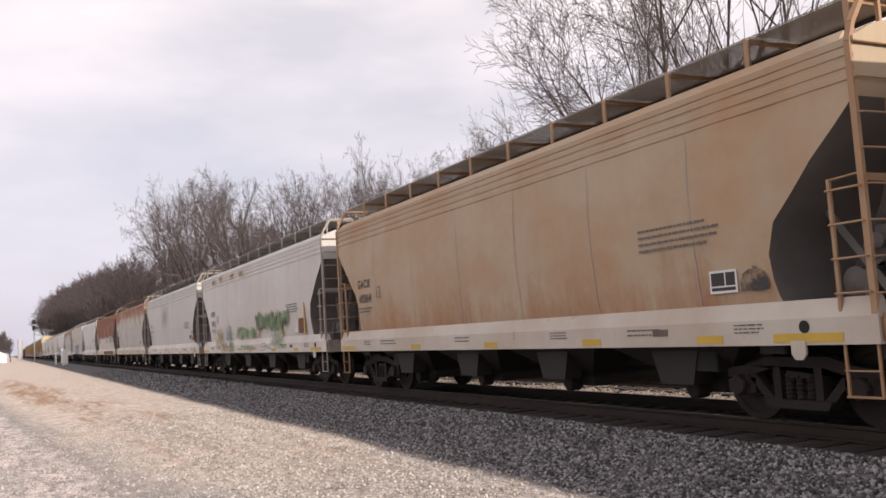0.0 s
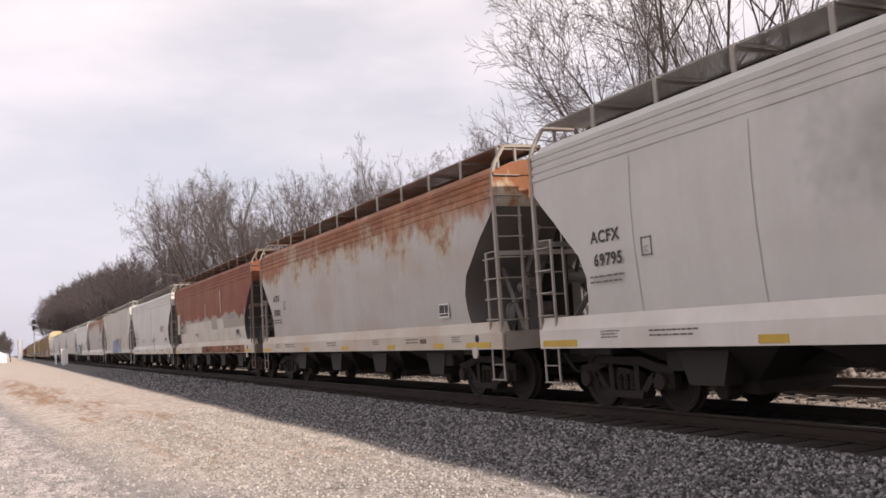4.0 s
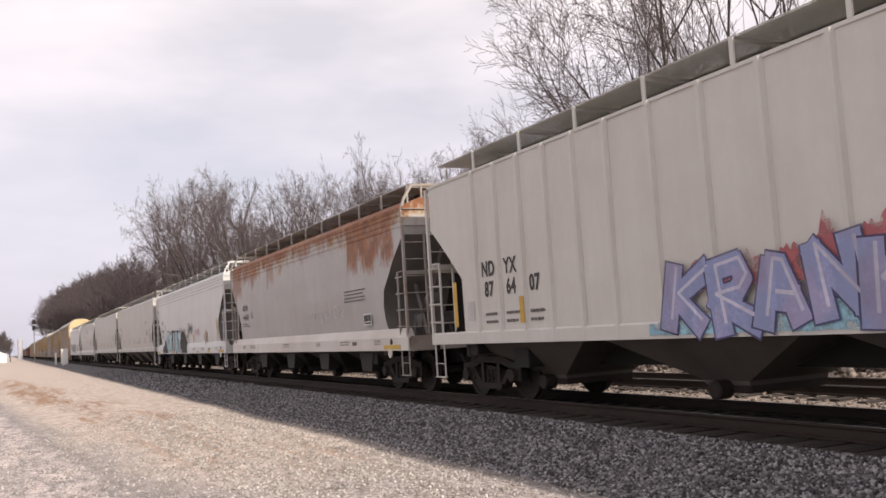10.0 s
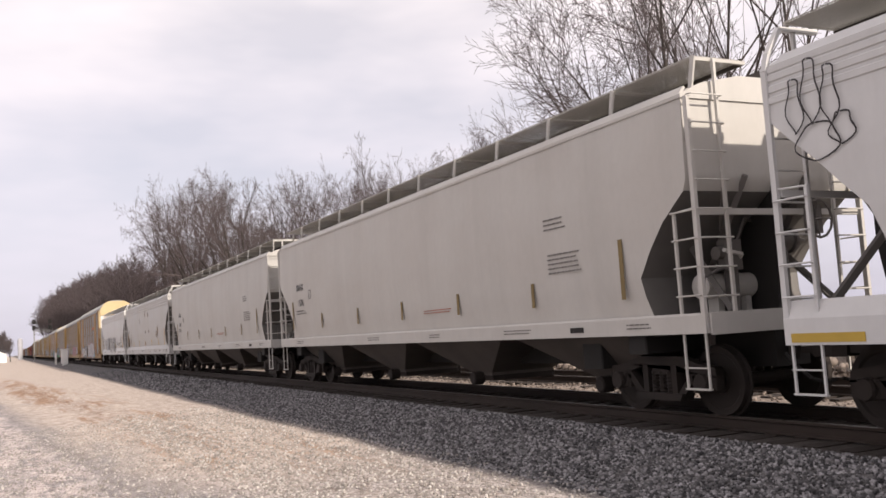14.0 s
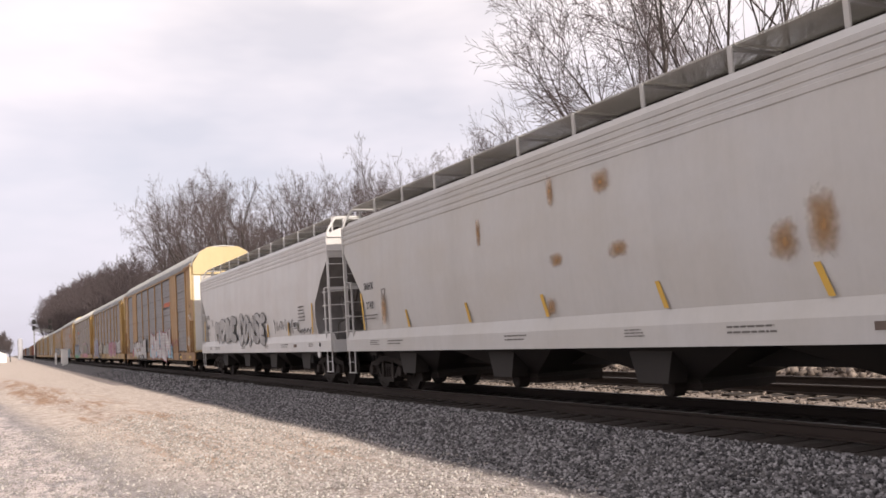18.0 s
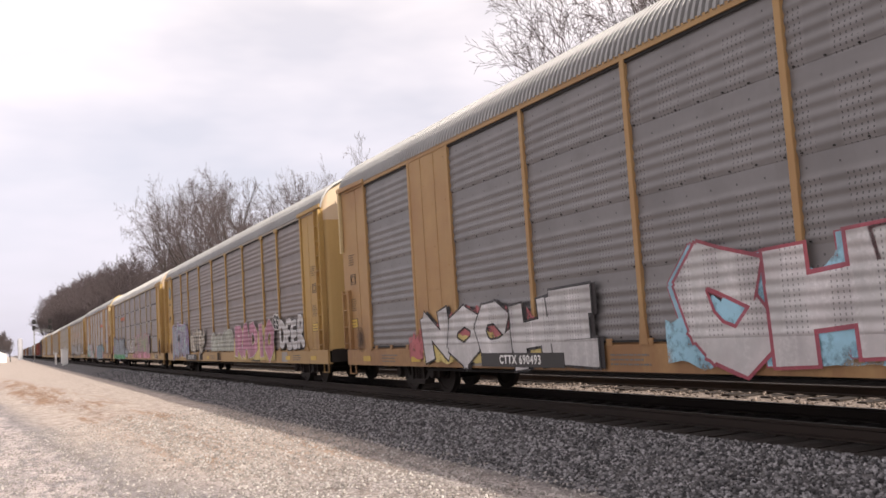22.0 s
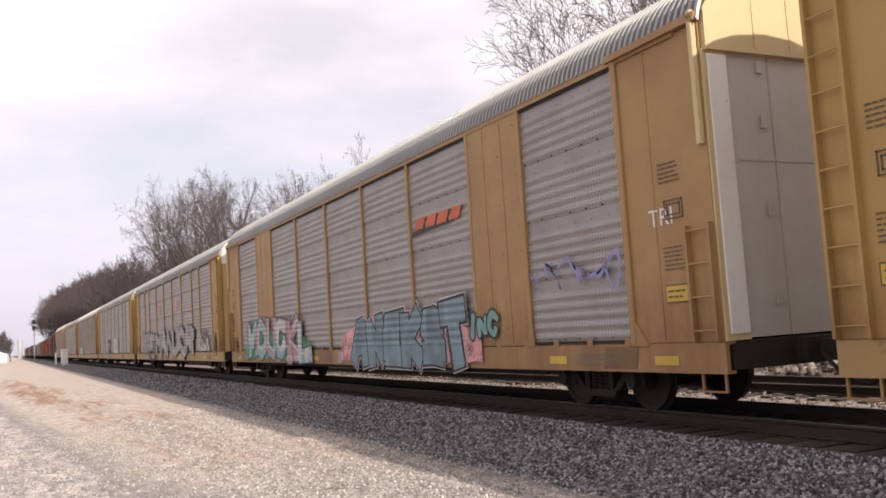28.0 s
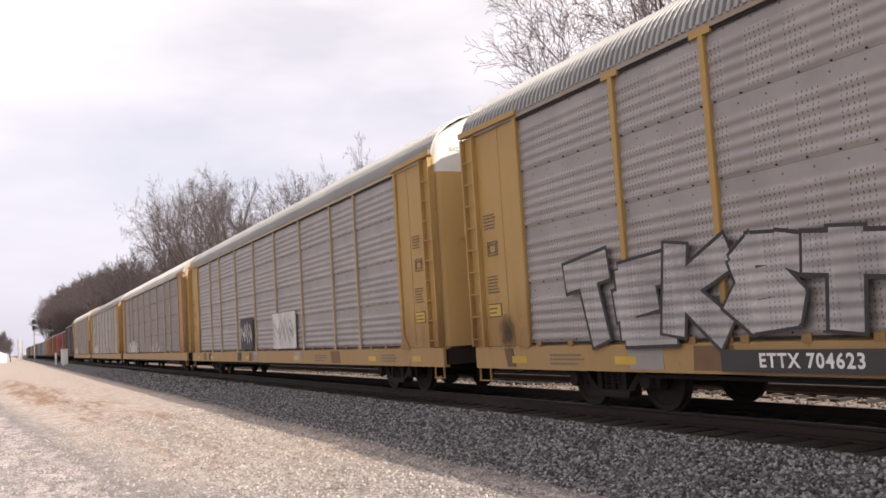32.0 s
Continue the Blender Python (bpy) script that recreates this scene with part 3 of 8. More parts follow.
def graffiti(car, text, x0, x1, z0, z1, y, fill, edge, halo=None, seed=1, fat=0.17, inner=None, wild=1.0, line=0.045, glow=0.13, soft=2, square=False):
    """Bubble letters sprayed on the car: each one an outline with a fill, swollen, leaning and overlapping its neighbours."""
    rng = random.Random(seed)
    n = len(text)
    w, h = (x1 - x0) / n, z1 - z0
    core = (fat if fill else 0.045) * min(w, h) * (1.0 if fill else 1.0)
    ph = [rng.uniform(0, 6.28) for _ in range(3)]
    small = min(w, h)
    for i, ch in enumerate(text.upper()):
        sw = w * rng.uniform(1.0, 1.12) - 2 * core
        sh = h * rng.uniform(0.86, 1.0) - 2 * core
        cx, cz = x0 + (i + 0.5) * w, z0 + h / 2 + rng.uniform(-0.05, 0.05) * h * wild
        lean, tilt = rng.uniform(-0.10, 0.16) * wild, radians(rng.uniform(-7, 7) * wild)
        lines = []
        for code in STROKES[ch].split("|"):
            pts = []
            for pair in code.split():
                u, v = int(pair[0]) / 8 - 0.5, int(pair[1]) / 8 - 0.5
                px, pz = u * sw + lean * v * sh, v * sh
                px, pz = px * math.cos(tilt) - pz * math.sin(tilt), px * math.sin(tilt) + pz * math.cos(tilt)
                px += wild * small * 0.06 * math.sin(5 * v + 3 * i + ph[0])
                pz += wild * small * 0.05 * math.sin(6 * u + 2 * i + ph[1])
                pts.append(Vector((cx + px, cz + pz)))
            lines.append(pts if square else rounded(pts, soft))
        step = -0.0022 * i
        swell = rng.uniform(0, 6)

        def layer(r, depth, mat, nm, shift=0.0):
            g = Geo()
            for k, pts in enumerate(lines):
                line_ = [p + Vector((shift, shift)) for p in pts]
                if square:
                    slabs(g, line_, r, y + depth - 0.0004 * k)
                else:
                    ribbon(g, line_, r, y + depth - 0.0009 * k, swell + k)
            me = mesh_of(g.v, g.f)
            me.materials.append(mat)
            part(nm, me, car, at=Matrix())

        if halo:
            layer(core + glow, -0.001 - 0.0004 * i, halo, "spray_halo")
        if fill:
            layer(core + line, -0.006 + step, edge, "letter_outline")
            layer(core, -0.0078 + step, fill[i % len(fill)] if isinstance(fill, tuple) else fill, "letter_fill")
            if inner:
                layer(core * 0.16, -0.0090 + step, inner, "letter_shine", core * 0.42)
        else:
            layer(core, -0.006 + step, edge, "letter_stroke")


CAPS = {"r": [(-1, 0), (-0.98, 0.35), (-0.80, 0.75), (-0.40, 0.98), (0.1, 1.0), (0.55, 0.92), (0.88, 0.60), (1, 0)],
        "p": [(-1, 0), (-0.85, 0.30), (-0.30, 0.62), (0.25, 1.0), (0.50, 0.80), (0.75, 0.35), (1, 0)],
        "f": [(-1, 0), (-1.02, 0.72), (-0.90, 0.80), (0.85, 1.0), (1.0, 0.88), (0.94, 0.3), (1, 0)],
        "k": [(-1, 0), (-1.05, 0.60), (-0.80, 0.95), (-0.45, 0.90), (-0.25, 0.40), (-0.10, 0.05), (0.12, 0.30), (0.30, 0.85), (0.62, 1.0), (0.95, 0.75), (1, 0)]}


def burner(car, x0, x1, z0, z1, y, fills, edge, tops, line=0.035, hole=None, shine=None, shadow=None, seed=1, grow=0.0, footed=True):
    """A sprayed piece of fat letters that press against one another: each one a swollen upright shape with its own cap
    (r round, p peaked, f flat, k forked), an outline, a counter, and a slit between its legs."""
    rng = random.Random(seed)
    n = len(tops)
    w = (x1 - x0) / n

    def put(nm, pts, mat, yy):
        me = mesh_of([(p.x, yy, p.y) for p in pts], [tuple(range(len(pts)))])
        me.materials.append(mat)
        part(nm, me, car, at=Matrix())

    def trace(nm, pts, r, mat, yy):
        g = Geo()
        ribbon(g, pts, r, yy, rng.uniform(0, 6))
        me = mesh_of(g.v, g.f)
        me.materials.append(mat)
        part(nm, me, car, at=Matrix())

    for i, cap in enumerate(tops):
        h = (z1 - z0) * rng.uniform(0.80, 0.96) * (1 - grow + 2 * grow * (i + 0.5) / n) / (1 + max(0, grow) * 0.8)
        hw = w * rng.uniform(0.54, 0.60)
        cx, base = x0 + (i + 0.5) * w, z0 + (0 if footed else rng.uniform(0, 0.06))
        tilt = rng.uniform(-0.10, 0.14)
        neck = 0.62 if cap in "pk" else 0.70

        def at(u, v):
            bow = 0.06 * math.sin(5 * v + i * 2.1) * w
            return Vector((cx + u * hw + tilt * (v - 0.4) * h + bow, base + v * h))
        out = [at(-1.0, 0.10), at(-1.04, 0.3), at(-0.93, 0.5)] + [at(u, neck + (1 - neck) * v) for u, v in CAPS[cap]] + [at(0.95, 0.5), at(1.04, 0.3), at(1.0, 0.10)]
        out = [at(-1.0, 0.0)] + out + [at(1.0, 0.0)] if footed else [at(0.0, -0.02), at(-0.7, 0.0)] + out + [at(0.7, 0.0), at(0.0, -0.02)]
        out = rounded(out, 1)
        d = y - 0.0016 * i
        if shadow:
            put("letter_shadow", [p + Vector((-0.10 * w, 0.03)) for p in out], shadow, y + 0.003 - 0.0003 * i)
        put("letter_fill", out, fills[i % len(fills)], d)
        trace("letter_outline", out, line, edge, d - 0.0005)
        mid = rng.uniform(0.34, 0.50)
        eye = rounded([at(-0.30, mid - 0.09), at(-0.26, mid + 0.05), at(0.28, mid + 0.11), at(0.30, mid - 0.02), at(-0.02, mid - 0.05), at(-0.05, mid - 0.13), at(-0.30, mid - 0.09)], 1)
        put("letter_counter", eye, hole or edge, d - 0.0010)
        trace("letter_outline", eye, line * 0.6, edge, d - 0.0012)
        leg = rng.uniform(-0.25, 0.3)
        trace("letter_outline", [at(leg, 0.0), at(leg - 0.05, 0.12), at(leg + 0.08, 0.26)], line * 0.8, edge, d - 0.0011)
        if shine:
            trace("letter_shine", rounded([at(-0.72, 0.35), at(-0.74, neck), at(-0.62, neck + 0.8 * (1 - neck) * 0.6)], 1), line * 0.45, shine, d - 0.0013)


def scrawl(car, x0, x1, z0, z1, y, mat, seed=1, strokes=6, width=0.035):
    """A quick hand tag: spiky looping strokes, each one ribbon."""
    rng = random.Random(seed)
    w = (x1 - x0) / strokes
    for s in range(strokes):
        n = 14
        ph, fr = rng.uniform(0, 6.3), rng.uniform(0.6, 1.5)
        bx, am = rng.uniform(0.25, 0.6), rng.uniform(0.32, 0.5)
        pts = []
        for i in range(n):
            t = i / (n - 1)
            saw = abs(((t * 3 * fr + ph) % 2.0) - 1.0) * 2 - 1
            px = x0 + (s + 0.5) * w + bx * w * math.sin(ph + 6.0 * t * fr) + (t - 0.5) * w * 0.6
            pz = (z0 + z1) / 2 + (z1 - z0) * am * (0.65 * saw + 0.35 * math.cos(ph + 7 * t))
            pts.append(Vector((px, 0, pz)))
        rows = []
        e = y - 0.004 - 0.0004 * s
        for i, p in enumerate(pts):
            d = (pts[min(n - 1, i + 1)] - pts[max(0, i - 1)])
            d = d.normalized() if d.length > 1e-6 else Vector((1, 0, 0))
            nn = Vector((-d.z, 0, d.x)) * width * (0.5 if 0 < i < n - 1 else 0.25)
            rows.append([(p.x + nn.x, e, p.z + nn.z), (p.x - nn.x, e, p.z - nn.z)])
        me = Geo().sheet(rows).mesh()
        me.materials.append(mat)
        part("spray_stroke", me, car, at=Matrix())


# ---- covered hoppers ----
M_ANGLE = plain("grimy_angle_iron", (0.075, 0.062, 0.055), 0.8, 0, 0.35)
M_GRIME = plain("grimy_end_steel", (0.17, 0.155, 0.145), 0.75, 0, 0.45, 4)
M_SEAM = plain("seam_grime", (0.46, 0.445, 0.425), 0.7, 0, 0.4, 3)
HOP = {
    # inset of the side sheet's end from the coupling plane by height, half width by height
    "round": dict(inset=[(1.44, 1.88), (1.50, 1.92), (1.70, 1.97), (2.00, 1.99), (2.35, 1.86), (2.65, 1.55), (2.95, 1.26), (3.25, 0.92), (3.50, 0.66), (3.62, 0.62), (4.12, 0.62)],
                  wide=[(1.44, 1.445), (1.70, 1.475), (2.35, 1.525), (3.00, 1.53), (3.62, 1.50), (4.12, 1.48)], eave=4.12, sill=(0.96, 1.27), ridges=True, bays=4, crown=4.42),
    "smooth": dict(inset=[(1.36, 1.72), (1.65, 1.82), (1.90, 1.86), (2.25, 1.60), (2.60, 1.27), (2.95, 0.82), (3.10, 0.76), (4.20, 0.76)],
                   wide=[(1.36, 1.42), (1.9, 1.49), (2.6, 1.53), (3.3, 1.53), (4.20, 1.50)], eave=4.20, sill=(1.12, 1.38), ridges=False, bays=4, crown=4.50),
    "ribbed": dict(inset=[(1.08, 2.02), (2.31, 2.00), (2.80, 1.46), (3.34, 0.82), (3.40, 0.74), (4.30, 0.74)],
                   wide=[(1.08, 1.48), (4.30, 1.48)], eave=4.30, sill=(1.07, 1.30), ridges=False, bays=4, crown=4.52),
}


def lerp(table, z):
    if z <= table[0][0]:
        return table[0][1]
    for (a, va), (b, vb) in zip(table, table[1:]):
        if z <= b:
            return va + (vb - va) * (z - a) / (b - a)
    return table[-1][1]


def hopper_car(name, length, kind, paint, trim, label, roof_paint=None, posts=11, post_mat=None, plates=M_GRATE, end_col=(0.20, 0.188, 0.18), bay_col=(0.11, 0.10, 0.092), seams=False):
    """A covered hopper; its origin on the rail tops midway between its coupling planes."""
    h = HOP[kind]
    half = length / 2
    L3 = round(length, 2)
    roof_paint = roof_paint or paint
    post_mat = post_mat or trim
    car = tagged(new(name, None), label, "hopper car", "freight train")
    z0, z1 = h["inset"][0][0], h["eave"]

    def W(z):
        return lerp(h["wide"], z)

    def X(z):
        return half - lerp(h["inset"], z)

    def body():
        g = Geo()
        zs = sorted(set([a for a, _ in h["inset"]] + [z0 + (z1 - z0) * i / 14 for i in range(15)]))
        for s in (-1, 1):
            rows = []
            for z in zs:
                w = W(z)
                rows.append([(-X(z) + 2 * X(z) * i / 24, s * (w - 0.004 * math.cos(i * math.pi)), z) for i in range(25)])
            g.sheet(rows)
            up = [z for z in zs if z >= turn]
            g.sheet([[(s * X(z), -W(z), z), (s * X(z), 0, z), (s * X(z), W(z), z)] for z in up])
        return g.mesh(True)

    turn = [a for a, v in h["inset"] if v < 0.85][0]

    def slope():
        zs = [a for a, _ in h["inset"] if a <= turn]
        zs = [zs[0] - 0.25] + zs
        return Geo().sheet([[(X(z) - 0.004, -W(z) + 0.004, z), (X(z) - 0.004, 0, z), (X(z) - 0.004, W(z) - 0.004, z)] for z in zs]).mesh(True)

    def shear():
        return Geo().box(half - 2.2, half - 2.14, -1.2, 1.2, 0.95, 1.75).prism([(half - 2.2, 1.0), (half - 0.92, 1.0), (half - 0.74, 2.1), (half - 0.74, 3.35), (half - 1.3, 2.6)], -0.03, 0.03).mesh()

    part("body", shape(("body", kind, L3), body, paint), car)
    # grime on the slope sheets, darkened further for the shade they lie in
    shaded_grimy = plain(paint.name + "_shaded_grimy_end", end_col, 0.75, 0, 0.4, 4)
    for flip in (0, 180):
        part("slope_sheet", shape(("slope", kind, L3), slope, shaded_grimy), car, "sloping end sheet with grime and shade in its colour", pose(0, 0, 0, 0, 0, flip))
        part("shear_plate", shape(("shear", kind, L3), shear, M_BLACK), car, at=pose(0, 0, 0, 0, 0, flip))

    def seam():
        zs = [z0 + (3.6 - z0) * i / 10 for i in range(11)]
        return Geo().sheet([[(x, -W(z) - 0.0065, z) for x in (-0.007, 0.007)] for z in zs]).mesh(True)

    if seams:
        for i in range(6):
            part("weld_seam", shape(("seam", kind), seam, M_SEAM), car, at=Matrix.Translation(((i - 2.5) * (length - 4.2) / 6, 0, 0)))

    def roof():
        g = Geo()
        xe = X(z1)
        prof = [(-W(z1) - 0.02, z1 - 0.05), (-W(z1) - 0.02, z1), (-1.15, z1 + (h["crown"] - z1) * 0.55), (-0.5, h["crown"]), (0.5, h["crown"]), (1.15, z1 + (h["crown"] - z1) * 0.55), (W(z1) + 0.02, z1), (W(z1) + 0.02, z1 - 0.05)]
        g.prism(prof, -xe - 0.025, xe + 0.025, "x")
        return g.mesh()

    part("roof", shape(("roof", kind, L3), roof, roof_paint), car)
    if h["ridges"]:
        for k, z in enumerate((3.72, 3.85, 3.98, 4.08)):
            def ridge(z=z):
                g = Geo()
                for s in (-1, 1):
                    y = s * W(z)
                    g.prism([(y, z - 0.05), (y + s * 0.017, z - 0.035), (y + s * 0.017, z + 0.03), (y, z + 0.045)], -X(z), X(z), "x")
                return g.mesh()
            part("top_chord_ridge", shape(("ridge", kind, L3, k), ridge, paint), car)
    if kind == "ribbed":
        def rib():
            return Geo().prism([(-0.07, -1.48), (0.07, -1.48), (0.035, -1.535), (-0.035, -1.535)], 1.1, 4.28, "z").mesh()
        for x in [-0.33 + 1.0 * k for k in range(-3, 5)] + [s_ * (4.2 + 0.83 * k) + 0.03 for k in range(5) for s_ in (-1, 1)]:
            part("side_rib", shape("rib", rib, paint), car, at=Matrix.Translation((x, 0, 0)))
            part("side_rib", shape("rib", rib, paint), car, at=pose(x, 0, 0, 0, 0, 180))

    def hatch():
        g = Geo().box(-0.95, 0.95, -0.42, 0.42, h["crown"], h["crown"] + 0.09, 0.05)
        for x in (-0.7, 0.0, 0.7):
            g.box(x - 0.03, x + 0.03, -0.46, 0.46, h["crown"] + 0.09, h["crown"] + 0.12)
        return g.mesh()

    nh = int((length - 3) // 2.1)
    for i in range(nh):
        part("roof_hatch", shape(("hatch", kind), hatch, roof_paint), car, at=Matrix.Translation(((i - (nh - 1) / 2) * 2.1, 0, 0)))

    if kind != "ribbed":
        def roof_lip():
            w = W(z1)
            return Geo().prism([(-w - 0.005, z1 - 0.015), (-w + 0.105, z1 + 0.125), (-w + 0.14, z1 + 0.11), (-w + 0.03, z1 - 0.03)], -half + 0.80, half - 0.80, "x").mesh()
        for flip in (0, 180):
            part("roof_lip", shape(("lip", kind, L3), roof_lip, paint), car, at=pose(0, 0, 0, 0, 0, flip))

    # running boards on brackets
    zb = h["crown"] + 0.20
    run = half - 0.75
    seg = 2 * run / posts

    def board():
        return Geo().box(-seg / 2 + 0.01, seg / 2 - 0.01, -1.24, -0.38, zb, zb + 0.03).mesh()

    def board_angle():
        return Geo().prism([(-0.40, zb - 0.05), (-0.36, zb - 0.05), (-0.36, zb + 0.05), (-0.40, zb + 0.05)], -seg / 2, seg / 2, "x").mesh()

    def bracket():
        lean = 0.12 if kind == "smooth" else 0.0
        g = Geo().prism([(-0.035, z1 + 0.02), (0.035, z1 + 0.02), (0.035 + lean, zb), (-0.035 + lean, zb + 0.03)], -1.275, -1.245)
        g.box(lean - 0.02, lean + 0.02, -1.24, -0.38, zb - 0.05, zb - 0.004)
        return g.mesh()

    for i in range(posts):
        x = -run + (i + 0.5) * seg
        for flip in (0, 180):
            wb = part("running_board", shape(("board", kind, round(seg, 3)), board, plates), car, at=pose(0, 0, 0, 0, 0, flip) @ Matrix.Translation((x, 0, 0)))
            part("board_angle", shape(("bangle", kind, round(seg, 3)), board_angle, M_ANGLE), wb)
            part("board_bracket", shape(("bracket", kind), bracket, post_mat), car, at=pose(0, 0, 0, 0, 0, flip) @ Matrix.Translation((x + seg * 0.45, 0, 0)))

    # side sills
    s0, s1 = h["sill"]

    def sill():
        xe = half - 0.62
        lip = [(-1.53, s1 - 0.02), (-W(z0) - 0.01, z0 + 0.012), (-W(z0) + 0.03, z0)]
        g = Geo().prism([(-1.53, s0)] + (lip if kind == "round" else [(-1.53, s1 - 0.03), (-1.50, s1)]) + [ (-1.36, s1), (-1.36, s1 - 0.02), (-1.50, s1 - 0.04), (-1.50, s0 + 0.03), (-1.42, s0 + 0.03), (-1.42, s0)], -xe, xe, "x")
        return g.mesh()

    for flip in (0, 180):
        part("side_sill", shape(("sill", kind, L3), sill, trim), car, at=pose(0, 0, 0, 0, 0, flip))

    def centre_sill():
        g = Geo().box(-half + 0.7, half - 0.7, -0.30, 0.30, 0.62, 1.12)
        for s in (-1, 1):
            g.box(s * (half - 2.15) - 0.2, s * (half - 2.15) + 0.2, -1.42, 1.42, 0.86, 1.10, 0.02)
            g.box(s * (half - 3.55) - 0.25, s * (half - 3.55) + 0.25, -1.2, 1.2, 0.62, 1.10, 0.02)
        return g.mesh()

    part("centre_sill", shape(("csill", L3, kind), centre_sill, M_BLACK), car)

    nb = h["bays"]
    pitch = 3.2 + (length - 17.7) * 0.4
    # discharge bays
    def bay():
        g = Geo()
        rows = []
        for (a, w, z) in ((pitch * 0.47, 1.34, s1 - 0.02), (pitch * 0.44, 1.30, s0), (0.42, 0.72, 0.46), (0.40, 0.70, 0.36)):
            rows.append([(-a, -w, z), (a, -w, z), (a, w, z), (-a, w, z), (-a, -w, z)])
        g.sheet(rows)
        g.box(-0.40, 0.40, -0.7, 0.7, 0.36, 0.40)
        return g.mesh()

    def gate():
        g = Geo().box(-0.42, 0.42, -0.72, 0.72, 0.30, 0.40, 0.03)
        for s in (-1, 1):
            g.lathe([(0.10, s * 0.95), (0.13, s * 0.93), (0.13, s * 0.72)], (0.0, 0.35), 12)
        return g.mesh()

    def chute():
        return Geo().prism([(-0.50, s0 + 0.02), (0.50, s0 + 0.02), (0.34, 0.44), (-0.30, 0.44)], -1.22, -0.9).mesh()

    # shade under the car is put into the bays' colour; chutes slightly lighter
    chute_shade = plain(paint.name + "_chute", tuple(v * 1.15 for v in bay_col), 0.7, 0, 0.35)
    bay_shade = plain(paint.name + "_bay", bay_col, 0.7, 0, 0.35)
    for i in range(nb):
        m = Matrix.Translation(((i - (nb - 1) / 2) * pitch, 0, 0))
        b = part("discharge_bay", shape(("bay", kind, L3), bay, bay_shade), car, "sloping hopper bay under the car", m)
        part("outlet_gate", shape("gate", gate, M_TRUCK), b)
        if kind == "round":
            part("outlet_chute", shape(("chute", s0), chute, chute_shade), b)

    # ends: corner posts bent over at the roof, ladders, steps, platform, bracing
    px = half - 0.66

    def corner_post():
        g = Geo()
        w = W(z1)
        line = [(px, -1.50, s0), (px, -1.50, z1 - 0.05)]
        if kind == "round":
            line += [(px, -1.43, z1 + 0.16), (px, -1.22, zb - 0.02), (px, -0.60, zb)]
        for (a, b) in zip(line, line[1:]):
            p, q = Vector(a), Vector(b)
            d = (q - p).normalized()
            n = d.cross(Vector((1, 0, 0))).normalized() * 0.026
            ex = Vector((0.036, 0, 0))
            vs = [tuple(c + s1_ * ex + s2_ * n) for c in (p, q) for s1_, s2_ in ((-1, -1), (1, -1), (1, 1), (-1, 1))]
            g.add(vs, [(0, 1, 2, 3), (7, 6, 5, 4), (0, 4, 5, 1), (1, 5, 6, 2), (2, 6, 7, 3), (3, 7, 4, 0)])
        return g.mesh()

    def inner_post():
        return Geo().box(px - 0.022, px + 0.022, -1.005, -0.965, s1, zb - 0.02).mesh()

    def end_rung(z):
        return Geo().path([(px, -1.50, z), (px + 0.07, -1.48, z), (px + 0.07, -0.96, z), (px, -0.96, z)], 0.012, 5).mesh()

    sx = half - 1.08
    stile_top = 2.70

    def side_stile():
        return Geo().box(sx - 0.02, sx + 0.02, -1.51, -1.475, s1 - 0.02, stile_top).path([(sx, -1.49, stile_top - 0.01), (px, -1.49, stile_top + 0.01)], 0.012, 5).mesh()

    def side_rung(z):
        return Geo().path([(sx, -1.50, z), (sx, -1.56, z), (px, -1.56, z), (px, -1.50, z)], 0.012, 5).mesh()

    def step():
        g = Geo()
        for x in (px - 0.02, px - 0.42):
            g.box(x - 0.014, x + 0.014, -1.50, -1.475, 0.42, s0 + 0.02)
        g.box(px - 0.44, px, -1.52, -1.46, 0.41, 0.43)
        g.box(px - 0.44, px, -1.51, -1.48, 0.68, 0.695)
        return g.mesh()

    def platform():
        g = Geo().box(half - 2.0, half - 0.62, -1.36, 1.36, s1 - 0.10, s1 - 0.03)
        g.box(half - 0.70, half - 0.60, -1.46, 1.46, s0 - 0.02, s1, 0.01)
        return g.mesh()

    def brace(a, b):
        return Geo().bar(a, b, 0.055, 4).mesh()

    def tank():
        g = Geo().lathe([(0.05, -0.95), (0.17, -0.90), (0.17, 0.05), (0.05, 0.10)], (half - 1.35, s1 + 0.35), 14)
        g.box(half - 1.45, half - 1.25, -0.7, -0.6, s1 - 0.05, s1 + 0.2).box(half - 1.45, half - 1.25, -0.2, -0.1, s1 - 0.05, s1 + 0.2)
        g.path([(half - 1.2, -0.5, s1 + 0.5), (half - 0.95, -0.5, s1 + 0.75), (half - 0.85, -0.9, s1 + 0.8)], 0.03, 5)
        return g.mesh(True)

    def pad():
        g = Geo().prism([(px - 0.06, s0), (px + 0.05, s0), (px + 0.04, s0 - 0.14), (px - 0.02, s0 - 0.16)], -1.47, -1.40)
        return g.mesh()

